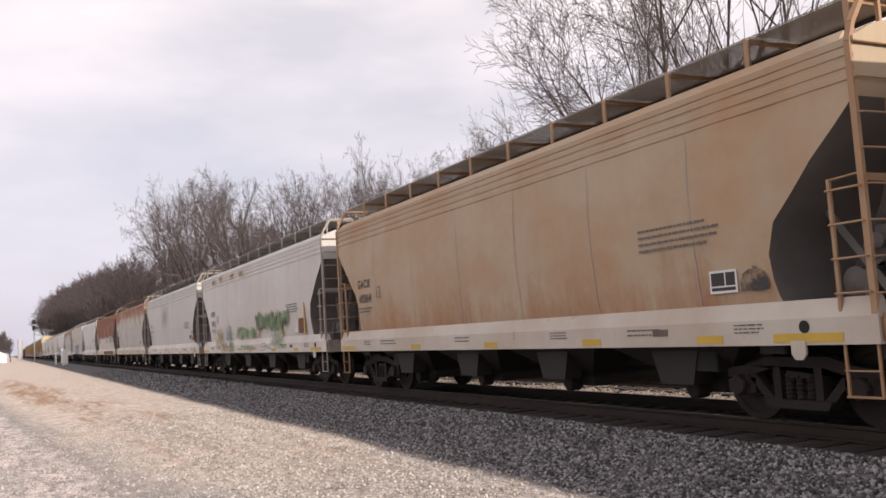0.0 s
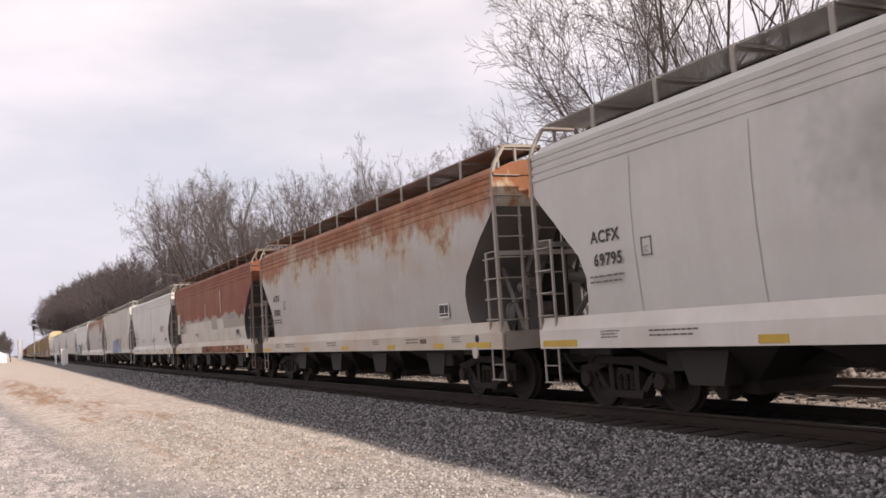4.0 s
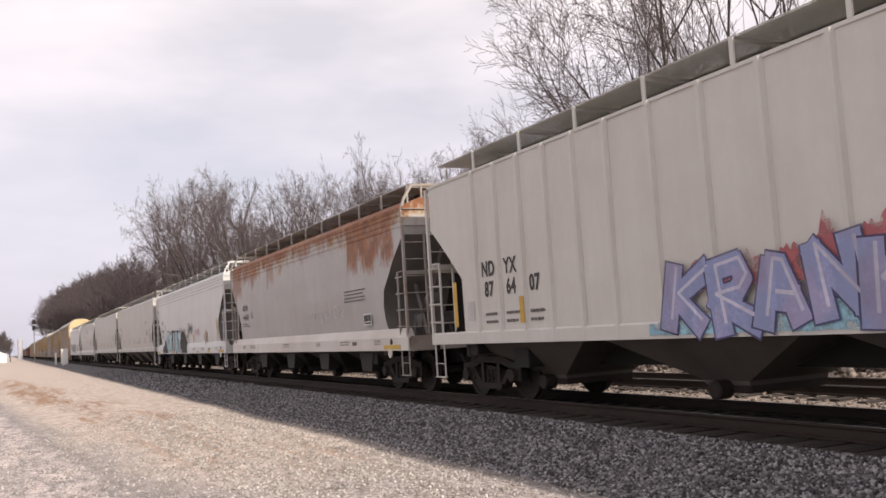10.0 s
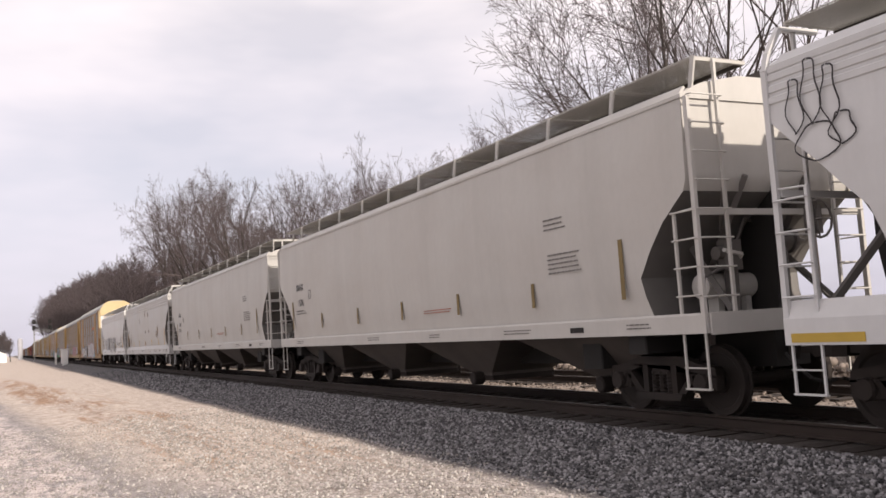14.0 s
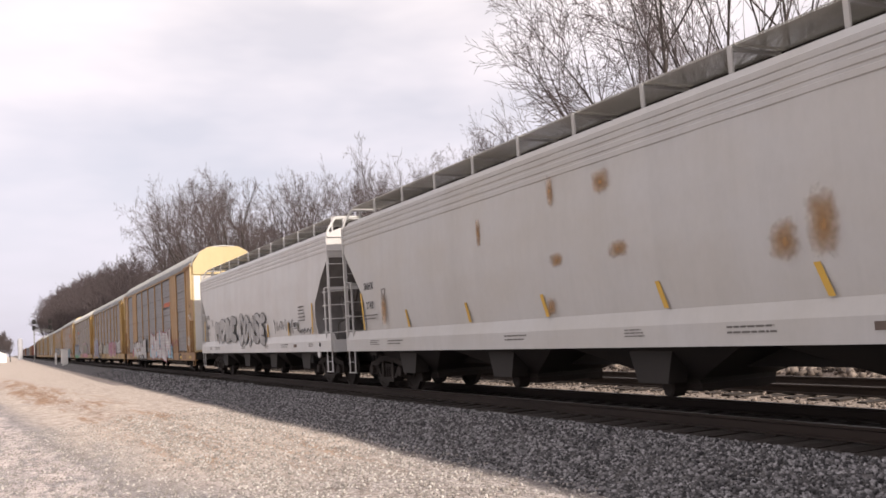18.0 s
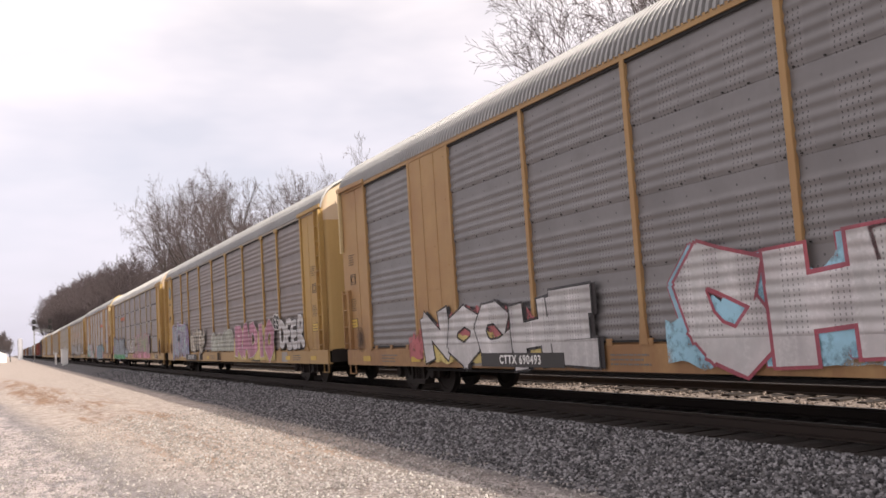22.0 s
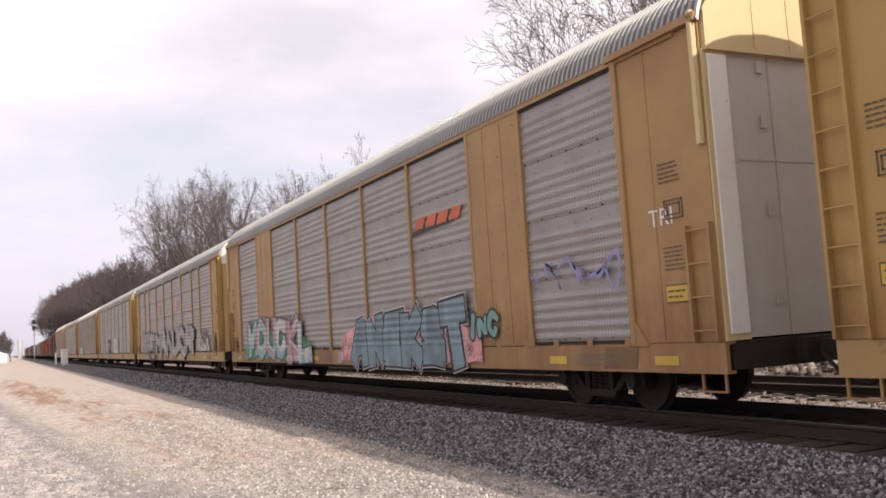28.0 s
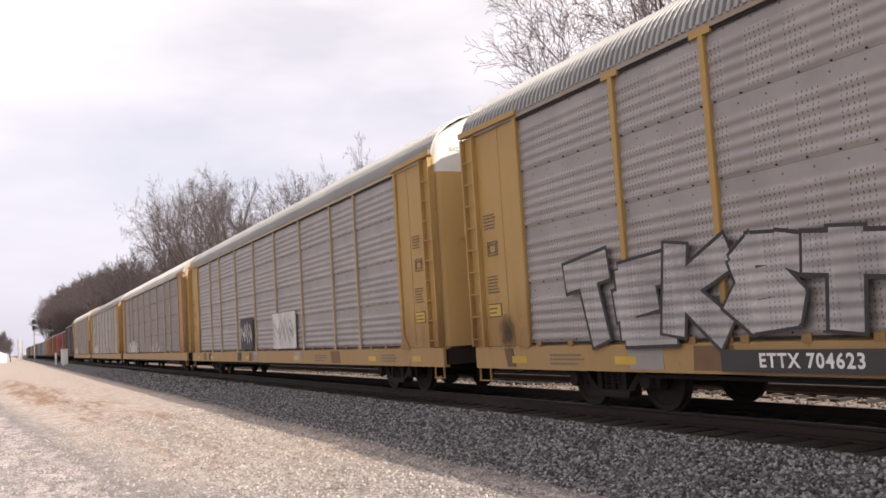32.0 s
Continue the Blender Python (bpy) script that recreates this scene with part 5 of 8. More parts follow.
# ---- boxcars of the train's tail ----
def boxcar(name, length, height, paint, label):
    half = length / 2
    car = tagged(new(name, None), label, "boxcar", "freight train")
    b = half - 0.7

    def shell():
        return Geo().box(-b, b, -1.46, 1.46, 1.05, height - 0.15).mesh()

    def roof():
        return Geo().prism([(-1.50, height - 0.15), (-1.50, height - 0.05), (0, height + 0.06), (1.50, height - 0.05), (1.50, height - 0.15)], -b, b, "x").mesh()

    def door():
        return Geo().box(-1.5, 1.5, -1.52, -1.46, 1.15, height - 0.3, 0.0).box(-1.45, -1.38, -1.56, -1.5, 1.15, height - 0.3).mesh()

    def rib():
        return Geo().box(-0.05, 0.05, -1.50, -1.455, 1.08, height - 0.2).mesh()

    def sill():
        return Geo().box(-b, b, -1.49, 1.49, 0.80, 1.05).mesh()
    key = (round(length, 2), round(height, 2))
    part("body", shape(("bx", key), shell, paint), car)
    part("roof", shape(("bxr", key), roof, M_ROOF_G), car)
    part("sill", shape(("bxs", key), sill, M_BLACK), car)
    for flip in (0, 180):
        part("door", shape(("bxd", key), door, paint), car, at=pose(0, 0, 0, 0, 0, flip))
        for i in range(10):
            x = (1.9 + (b - 2.0) * (i % 5) / 4.5) * (1 if i < 5 else -1)
            part("side_rib", shape(("bxrib", key), rib, paint), car, at=pose(0, 0, 0, 0, 0, flip) @ Matrix.Translation((x, 0, 0)))
    bogie(car, half - 2.5, False)
    bogie(car, -(half - 2.5), False)
    draft_gear(car, half)
    return car


# ---- the train ----
TRAIN = []


def place(car, right, left):
    TRAIN.append((car, (right + left) / 2))
    return car


P_WHITE_TRIM = car_paint("trim_white", (0.62, 0.60, 0.57), stain=0.25, seed=2.0)
P_GREY_TRIM = car_paint("trim_grey", (0.46, 0.45, 0.43), stain=0.25, seed=3.0)
P_RUST_TRIM = car_paint("trim_rusty", (0.53, 0.49, 0.43), stain=0.45, stain_col=(0.34, 0.20, 0.11), rust=(0.24, 0.11, 0.055), blotch=0.75, seed=4.0)

p0 = car_paint("paint_grey_a", (0.52, 0.51, 0.49), stain=0.2, seed=1.0)
p1 = car_paint("paint_tan_stained", (0.43, 0.335, 0.235), low=0.9, stain=0.7, stain_col=(0.38, 0.215, 0.105), rust=(0.29, 0.115, 0.048), seed=5.0)
p2 = car_paint("paint_grey_b", (0.585, 0.575, 0.555), stain=0.25, stain_col=(0.36, 0.29, 0.22), seed=6.0)
p3 = car_paint("paint_grey_c", (0.53, 0.525, 0.51), stain=0.18, stain_col=(0.28, 0.26, 0.25), seed=7.0)
p4 = car_paint("paint_rust_topped", (0.45, 0.44, 0.42), top=0.78, rust=(0.185, 0.066, 0.026), blocks=((-8.3, -5.2, 3.35, 0.8), (-3.5, 2.0, 3.72, 0.8), (3.0, 8.2, 3.45, 0.8)), stain=0.3, seed=8.0)
p6 = car_paint("paint_white_a", (0.60, 0.595, 0.575), stain=0.16, stain_col=(0.30, 0.27, 0.24), seed=10.0)
p7 = car_paint("paint_cream_ribbed", (0.58, 0.565, 0.53), stain=0.22, stain_col=(0.40, 0.35, 0.29), seed=11.0)
p8 = car_paint("paint_grey_rusting", (0.43, 0.42, 0.41), top=0.42, rust=(0.160, 0.058, 0.022), blocks=((4.7, 7.9, 3.05, 0.95), (-8.2, -6.6, 2.95, 0.8), (-6.6, -4.4, 3.45, 0.8), (-3.2, -2.2, 3.2, 0.5), (-4.4, 4.7, 3.85, 0.9)), stain=0.3, stain_col=(0.27, 0.22, 0.19), seed=12.0)
p9 = car_paint("paint_white_b", (0.61, 0.61, 0.605), stain=0.12, stain_col=(0.36, 0.33, 0.30), seed=13.0)
p10 = car_paint("paint_beige_a", (0.51, 0.495, 0.465), stain=0.2, stain_col=(0.36, 0.31, 0.27), seed=14.0)
p11 = car_paint("paint_beige_b", (0.50, 0.49, 0.465), stain=0.2, stain_col=(0.36, 0.31, 0.27), seed=15.0)
p12 = car_paint("paint_beige_c", (0.50, 0.495, 0.485), stain=0.25, stain_col=(0.42, 0.37, 0.29), seed=16.0)
p13 = car_paint("paint_white_c", (0.60, 0.60, 0.595), stain=0.12, seed=17.0)



def primer_paint():
    """Red-brown primer above a stepped, ragged edge over a patched off-white side."""
    k = Net("paint_primer_patched", 0.6)
    x, z = k.axis(0), k.axis(2)
    cell = k.math("FLOOR", k.math("MULTIPLY", k.math("ADD", x, 20.3), 0.85))
    wn_ = k.n.new("ShaderNodeTexWhiteNoise")
    wn_.noise_dimensions = "1D"
    k.link(cell, wn_.inputs["W"])
    streak = k.noise(1.0, (2.2, 1, 0.12), 6, 0.7)
    fine = k.noise(8.0, detail=6)
    cloud = k.noise(0.9, detail=6, rough=0.7)
    low_edge = k.math("ADD", 2.34, k.math("MULTIPLY", k.math("LESS_THAN", wn_.outputs["Value"], 0.38), -0.40))
    rag = k.math("ADD", k.math("MULTIPLY", k.math("SUBTRACT", cloud, 0.5), 1.3), k.math("MULTIPLY", k.math("SUBTRACT", fine, 0.5), 0.35))
    red_edge = k.math("SUBTRACT", k.math("SUBTRACT", z, 2.40), rag)
    white = k.mix(k.ramp(cloud, 0.42, 0.6), (0.60, 0.575, 0.52), (0.50, 0.485, 0.45))
    white = k.mix(k.math("MULTIPLY", k.ramp(streak, 0.52, 0.7), 0.35), white, (0.40, 0.33, 0.26))
    grey = k.mix(fine, (0.27, 0.275, 0.25), (0.40, 0.37, 0.31))
    red = k.mix(k.ramp(cloud, 0.35, 0.7), (0.165, 0.040, 0.017), (0.26, 0.076, 0.030))
    red = k.mix(k.math("MULTIPLY", k.ramp(streak, 0.52, 0.72), 0.55), red, (0.30, 0.14, 0.065))
    c = k.mix(k.ramp(red_edge, 0.0, 0.10), grey, red)
    c = k.mix(k.ramp(k.math("SUBTRACT", z, low_edge), 0.0, 0.012, (1, 1, 1), (0, 0, 0)), c, white)
    k.bsdf.inputs["Specular IOR Level"].default_value = 0.25
    c = k.mix(k.math("MULTIPLY", fine, 0.25), c, (0.12, 0.08, 0.06))
    k.bump(fine, 0.1, 0.006)
    return k.done(c)


p5 = primer_paint()
COUPLINGS = [12.5, -5.5, -22.8, -41.0, -58.7, -76.4, -93.9, -111.8, -132.1, -150.2, -169.6, -190.1, -210.9, -231.2, -250.2]
KINDS = ["round", "round", "round", "round", "round", "round", "round", "ribbed", "round", "round", "smooth", "smooth", "round", "round"]
PAINTS = [p0, p1, p2, p3, p4, p5, p6, p7, p8, p9, p10, p11, p12, p13]
TRIMS = [P_GREY_TRIM, P_RUST_TRIM, P_WHITE_TRIM, P_WHITE_TRIM, P_RUST_TRIM, P_RUST_TRIM, P_WHITE_TRIM, p7, P_WHITE_TRIM, p9, p10, p11, p12, p13]
LABELS = ["light grey covered hopper car leading the others on the rails", "tan covered hopper car with orange rust stains along its sill",
          "light grey covered hopper car with faded green graffiti", "plain light grey covered hopper car with a small orange placard",
          "grey covered hopper car streaked with orange rust from the roof", "covered hopper car with red-brown primer over a patched white lower side",
          "off-white covered hopper car with thin hand tags", "cream ribbed covered hopper car with purple and blue graffiti",
          "grey covered hopper car with rust patches under its roof", "white covered hopper car with pale blue and black graffiti",
          "smooth beige covered hopper car with small yellow stripes", "smooth beige covered hopper car with black lettering",
          "beige grey covered hopper car with ochre stains and yellow stripes", "white covered hopper car with black outline graffiti"]
P_POST_RUST = car_paint("post_rusty", (0.38, 0.25, 0.15), stain=0.7, stain_col=(0.27, 0.12, 0.05), rust=(0.18, 0.075, 0.035), blotch=0.8, seed=9.0)
P_POST_GRIME = car_paint("post_grimy", (0.17, 0.145, 0.125), stain=0.5, stain_col=(0.20, 0.10, 0.05), seed=31.0)
P_POST_GREY = car_paint("post_grey", (0.33, 0.31, 0.285), stain=0.5, stain_col=(0.24, 0.15, 0.09), blotch=0.4, seed=32.0)
POSTS_OF = {1: P_POST_RUST, 4: P_POST_GREY, 5: P_POST_GRIME, 6: P_POST_GREY, 2: P_POST_GREY, 3: P_POST_GREY, 8: P_POST_GREY}
HOPPERS = []
M_RUSTBOARD = grate("rusted_walkway", (0.30, 0.19, 0.14))
M_DARKBOARD = grate("dull_walkway", (0.38, 0.355, 0.33))
for i, kind in enumerate(KINDS):
    r, l = COUPLINGS[i], COUPLINGS[i + 1]
    rusty = i in (1, 4, 5)
    boards = {1: M_DARKBOARD, 4: M_RUSTBOARD, 2: M_DARKBOARD, 3: M_DARKBOARD, 5: M_RUSTBOARD, 6: M_DARKBOARD, 8: M_DARKBOARD}.get(i, M_GRATE)
    # slope sheet colours: grime plus the shade between the cars
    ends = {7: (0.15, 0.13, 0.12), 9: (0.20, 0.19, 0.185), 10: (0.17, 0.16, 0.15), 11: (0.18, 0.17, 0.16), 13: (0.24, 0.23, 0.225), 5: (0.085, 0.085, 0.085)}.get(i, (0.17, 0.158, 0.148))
    # bay colours hold the underside's shade, deepest on the round cars
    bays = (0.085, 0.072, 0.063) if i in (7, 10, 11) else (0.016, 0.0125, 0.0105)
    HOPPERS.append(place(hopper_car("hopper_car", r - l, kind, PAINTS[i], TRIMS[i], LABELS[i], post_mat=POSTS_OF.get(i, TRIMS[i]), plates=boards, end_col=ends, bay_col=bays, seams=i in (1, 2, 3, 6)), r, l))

R_TAN = car_paint("rack_tan", (0.378, 0.238, 0.106), stain=0.65, stain_col=(0.285, 0.150, 0.070), low=0.7, rust=(0.18, 0.085, 0.04), seed=20.0)
R_YEL = car_paint("rack_yellow", (0.41, 0.265, 0.092), stain=0.5, stain_col=(0.34, 0.20, 0.08), low=0.65, rust=(0.17, 0.085, 0.035), seed=21.0)
R_WHITE_END = car_paint("rack_white_end", (0.47, 0.455, 0.43), stain=0.3, seed=22.0)
R_SILL = car_paint("rack_dusty_sill", (0.35, 0.225, 0.095), stain=0.5, stain_col=(0.34, 0.21, 0.09), blotch=0.6, rust=(0.15, 0.075, 0.038), seed=25.0)
R_CREAM = car_paint("rack_cream_white_end", (0.58, 0.46, 0.26), stain=0.55, stain_col=(0.50, 0.38, 0.20), seed=27.0)
R_CHORD = car_paint("rack_grey_chord", (0.30, 0.275, 0.245), stain=0.4, stain_col=(0.30, 0.20, 0.10), seed=26.0)
R_PALE = car_paint("rack_pale_post", (0.42, 0.35, 0.235), stain=0.3, stain_col=(0.36, 0.28, 0.18), seed=23.0)
R_END = car_paint("rack_cream_end", (0.47, 0.315, 0.125), stain=0.3, stain_col=(0.44, 0.27, 0.11), seed=24.0)
RACKS = []
SPECS = [(R_TAN, "slate", True, False, M_ROOF_G, R_WHITE_END, "tan autorack with solid plates and white and red graffiti"),
         (R_YEL, "brown", False, False, M_ROOF_G, R_YEL, "yellow autorack with brown-grey panels and pink graffiti"),
         (R_YEL, "dark", False, True, M_ROOF_W, R_YEL, "yellow autorack with dark seamed panels and a pale roof"),
         (R_TAN, "grey", True, False, M_ROOF_G, R_WHITE_END, "tan autorack with grey panels and teal graffiti"),
         (R_YEL, "grey", False, False, M_ROOF_G, R_YEL, "yellow autorack with grey panels and black outline graffiti"),
         (R_YEL, "grey", False, False, M_ROOF_G, R_YEL, "yellow autorack with weathered grey panels"),
         (R_TAN, "brown", False, False, M_ROOF_W, R_TAN, "tan autorack with brown-grey panels"),
         (R_YEL, "grey", False, False, M_ROOF_G, R_YEL, "yellow autorack with weathered grey panels"),
         (R_TAN, "brown", True, False, M_ROOF_W, R_TAN, "tan autorack with solid plates"),
         ]
JOINTS = [-250.70, -279.05, -307.57, -336.25, -364.52, -392.95]
JOINTS += [JOINTS[-1] - RACK_L * (i + 1) for i in range(4)]
for s in SPECS:
    RACKS.append(place(autorack("autorack_car", s[0], s[1], s[6], s[2], s[3], s[4], R_CREAM if len(RACKS) in (0, 3) else R_END, sill_paint=s[0] if len(RACKS) in (0, 3) else R_SILL, strip=s[5] if s[5] is R_WHITE_END else None, post_paint=R_PALE if len(RACKS) in (2, 5, 6, 7, 8) else None, chord_paint=R_CHORD if len(RACKS) in (1, 4) else None), JOINTS[len(RACKS)], JOINTS[len(RACKS) + 1]))


# ---- lettering, stripes, patches and spray paint, car by car ----
def side_y(kind, z0, z1):
    w = HOP[kind]["wide"]
    return -max(lerp(w, z0), lerp(w, (z0 + z1) / 2), lerp(w, z1)) - 0.010


SILL_Y = -1.536


def marks(i, text, number, x, z, size, gap=0.38, squeeze=1.0):
    """Reporting mark over the car's number at the left end of its side, and a small framed letter beside it."""
    car, kind = HOPPERS[i], KINDS[i]
    y = side_y(kind, z - gap, z + size)
    lettering(car, text, x, z, size, y, spacing=1.12, name="reporting_mark", squeeze=squeeze, fat=size * 0.035)
    lettering(car, number, x + 0.04, z - gap, size, y, spacing=1.12, name="car_number", squeeze=squeeze, fat=size * 0.035)
    stencil_bars(car, x - 0.42, z - gap - 0.34, 0.95, 0.16, 2, y, seed=i)
    framed(car, x + 0.92, z - 0.24, 0.22, 0.26, y, M_FAINT)
    lettering(car, "C", x + 0.92, z - 0.28, 0.09, y - 0.002, M_FAINT)


def end_mark(i, text, number):
    """Mark and number repeated on the car's end sheet."""
    half = (COUPLINGS[i] - COUPLINGS[i + 1]) / 2
    x = half - min(v for _, v in HOP[KINDS[i]]["inset"]) + 0.006
    for k, t in enumerate((text, number)):
        me = flat_text(t, 0.17, 0.006, 1.1).copy()
        me.materials.append(M_DECAL)
        part("end_lettering", me, HOPPERS[i], at=Matrix.Translation((x, 0.42, 3.95 - 0.24 * k)) @ Matrix.Rotation(radians(90), 4, "Z"))


def framed(car, x, z, w, h, y, mat=None):
    g = Geo()
    for a, b, c, d in ((-w / 2, w / 2, h / 2 - 0.02, h / 2), (-w / 2, w / 2, -h / 2, -h / 2 + 0.02), (-w / 2, -w / 2 + 0.02, -h / 2, h / 2), (w / 2 - 0.02, w / 2, -h / 2, h / 2)):
        g.box(x + a, x + b, y - 0.002, y + 0.002, z + c, z + d)
    me = g.mesh()
    me.materials.append(mat or M_DECAL)
    part("framed_plate", me, car, at=Matrix())


def data_panel(car, x0, x1, z0, z1, y):
    decal_box(car, "data_panel", x0, x1, z0, z1, y, M_DECALW, "black data panel with a white border")
    xm = x0 + (x1 - x0) * 0.55
    decal_box(car, "panel_field", x0 + 0.03, xm, z0 + 0.09, z1 - 0.03, y - 0.004, M_DECAL)
    decal_box(car, "panel_field", xm + 0.025, x1 - 0.03, z0 + 0.09, z1 - 0.03, y - 0.004, M_DECAL)
    decal_box(car, "panel_field", x0 + 0.03, x1 - 0.03, z0 + 0.03, z0 + 0.07, y - 0.004, M_DECAL)


M_MUTED = plain("stripe_dull_ochre", (0.22, 0.155, 0.055), 0.65, 0, 0.3)


def slant(i, x, z0, z1, mat=None, w=0.11):
    """A slim mustard stripe down the side, leaning a little."""
    y = side_y(KINDS[i], z0, z1) - 0.003
    decal_box(HOPPERS[i], "reflective_stripe", x, x + w, z0, z1, y, mat or M_ORANGE, "mustard reflective stripe")


G_SMUDGE = plain("brown_smudge", (0.16, 0.12, 0.10), 0.8, 0, 0.4)


def sill_marks(i, seed):
    """Yellow reflectors and fine stencils along the side sill."""
    car, kind = HOPPERS[i], KINDS[i]
    s0, s1 = HOP[kind]["sill"]
    half = (COUPLINGS[i] - COUPLINGS[i + 1]) / 2
    rng = random.Random(seed)
    for x in (-half + 0.72, -3.5, -0.2, 2.9, 5.4, half - 2.0) if i not in (12, 13) else ():
        if i == 8 and x < half - 2.5:
            continue
        w = 0.95 if x > half - 2.5 or x < -half + 1 else 0.45
        decal_box(car, "reflector", x, x + w, s0 + 0.03, s0 + 0.13, SILL_Y, M_YELLOW, "yellow reflective sheet")
    for x, w in ((-half + 2.3, 0.55), (-half + 3.4, 1.1), (-1.4, 0.8), (2.0, 0.5), (4.0, 0.8), (half - 2.6, 0.5)):
        stencil_bars(car, x, s0 + 0.14, w * rng.uniform(0.8, 1.1), 0.13, 2 if w > 0.6 else 3, SILL_Y, seed=seed)
    decal_box(car, "routing_plate", half - 4.1, half - 3.8, s0 + 0.14, s0 + 0.23, SILL_Y, G_SMUDGE)
    oval = Geo().lathe([(0.07, SILL_Y - 0.003), (0.07, SILL_Y + 0.003)], (half - 1.55, s0 + 0.2), 14).mesh()
    oval.materials.append(M_BLACK)
    part("sill_slot", oval, car, at=Matrix())
    lug = Geo().prism([(half - 1.75, s0 + 0.05), (half - 1.55, s0 + 0.05), (half - 1.55, s0 - 0.10), (half - 1.60, s0 - 0.16), (half - 1.70, s0 - 0.16), (half - 1.75, s0 - 0.10)], -1.545, -1.515).mesh()
    lug.materials.append(TRIMS[i])
    part("pulling_lug", lug, car, at=Matrix())


for i in (1, 2, 3, 4, 5, 6, 8, 9, 12, 13):
    sill_marks(i, 40 + i)


def stencil_block(i, x0, x1, z0, z1, rows=4, mat=None):
    stencil_bars(HOPPERS[i], x0, z0, x1 - x0, z1 - z0, rows, side_y(KINDS[i], z0, z1), mat, seed=i)


G_LTGREEN = spray("faded_green", (0.34, 0.40, 0.24))
G_BLACK = spray("black", (0.03, 0.028, 0.03))
G_WHITE = spray("white", (0.66, 0.65, 0.63))
G_SILVER = spray("silver", (0.50, 0.49, 0.48))
G_LILAC = spray("lilac", (0.36, 0.33, 0.52))
G_NAVY = spray("navy", (0.06, 0.055, 0.14))
G_RED = spray("dull_red", (0.38, 0.10, 0.11))
G_SKY = spray("sky_blue", (0.27, 0.50, 0.62))
G_PALEBLUE = spray("pale_blue", (0.38, 0.60, 0.66))
G_PINK = spray("pink", (0.56, 0.24, 0.30))
G_PALEPINK = spray("pale_pink", (0.66, 0.32, 0.34))
G_AQUA = spray("aqua", (0.24, 0.49, 0.48))
G_PURPLE = spray("purple", (0.24, 0.13, 0.30))
G_GREEN = spray("bright_green", (0.07, 0.30, 0.13))
G_STEEL = spray("steel_blue", (0.30, 0.35, 0.40))
G_OCHRE = spray("ochre", (0.50, 0.40, 0.14))
G_RUST = plain("rust_patch", (0.16, 0.065, 0.03), 0.85, 0, 0.45, 5)
G_TAPE = plain("old_tape", (0.50, 0.44, 0.36), 0.7, 0, 0.3)
G_INK = plain("ink_black_spray", (0.035, 0.030, 0.032), 0.7, 0, 0.4, 4)
G_FADE = spray("faded_grey", (0.40, 0.38, 0.36))


_hazes = {}


def haze(mat):
    """The same paint sprayed thin, with cloudy holes and a frayed edge."""
    if mat.name not in _hazes:
        m = mat.copy()
        n, l = m.node_tree.nodes, m.node_tree.links
        co, t, r = n.new("ShaderNodeTexCoord"), n.new("ShaderNodeTexNoise"), n.new("ShaderNodeValToRGB")
        t.inputs["Scale"].default_value, t.inputs["Detail"].default_value, t.inputs["Roughness"].default_value = 1.9, 7.0, 0.72
        r.color_ramp.elements[0].position, r.color_ramp.elements[1].position = 0.37, 0.52
        l.new(co.outputs["Object"], t.inputs["Vector"])
        l.new(t.outputs["Fac"], r.inputs[0])
        l.new(r.outputs[0], n["Principled BSDF"].inputs["Alpha"])
        _hazes[mat.name] = m
    return _hazes[mat.name]


def daub(car, x0, x1, z0, z1, y, mat, seed=1, spikes=9, rough=0.35, name="spray_patch", top_only=True):
    """An uneven field of sprayed paint with a ragged upper edge."""
    n = max(12, spikes * 7)
    up, dn = [], []
    for k in range(n + 1):
        t = k / n
        env = math.sin(math.pi * min(1, max(0, 0.10 + 0.80 * t))) ** 0.6
        rag = 0.5 + 0.5 * noise.noise((t * spikes * 1.3, seed, 0)) + 0.35 * noise.noise((t * spikes * 5, seed, 3))
        up.append((x0 + (x1 - x0) * t, z0 + (z1 - z0) * env * (1 - rough * (1 - min(1, max(0, rag))))))
        dn.append((x0 + (x1 - x0) * t, z0 + (z1 - z0) * rough * 0.15 * (1 + noise.noise((t * spikes * 2, seed, 7)))))
    rows = [[(a, y, b) for a, b in dn], [(a, y - 0.0005, b) for a, b in up]]
    me = Geo().sheet(rows).mesh()
    me.materials.append(haze(mat))
    part(name, me, car, at=Matrix())


def blot(car, cx, cz, w, h, y, colour, strength=0.85):
    """One stain that thins out from its middle, broken up by grain."""
    k = Net("stain", 0.8)
    dx = k.math("DIVIDE", k.math("SUBTRACT", k.axis(0), cx), w)
    dz = k.math("DIVIDE", k.math("SUBTRACT", k.axis(2), cz), h)
    d = k.math("ADD", k.math("POWER", k.math("ADD", k.math("POWER", k.math("ABSOLUTE", dx), 3.0), k.math("POWER", k.math("ABSOLUTE", dz), 3.0)), 0.3333), k.math("MULTIPLY", k.math("SUBTRACT", k.noise(3.0 / max(0.3, min(w, h)), detail=6, rough=0.7), 0.5), 1.1))
    k.link(k.math("MULTIPLY", k.ramp(d, 0.05, 0.95, (1, 1, 1), (0, 0, 0)), strength), k.bsdf.inputs["Alpha"])
    mat = k.done(k.mix(k.noise(9, detail=4), tuple(v * 0.75 for v in colour), colour))
    return decal_box(car, "stain", cx - 1.15 * w, cx + 1.15 * w, cz - 1.15 * h, cz + 1.15 * h, y, mat)


end_mark(3, "ACFX", "69795")
end_mark(6, "ACFX", "39056")
end_mark(2, "ACFX", "59513")
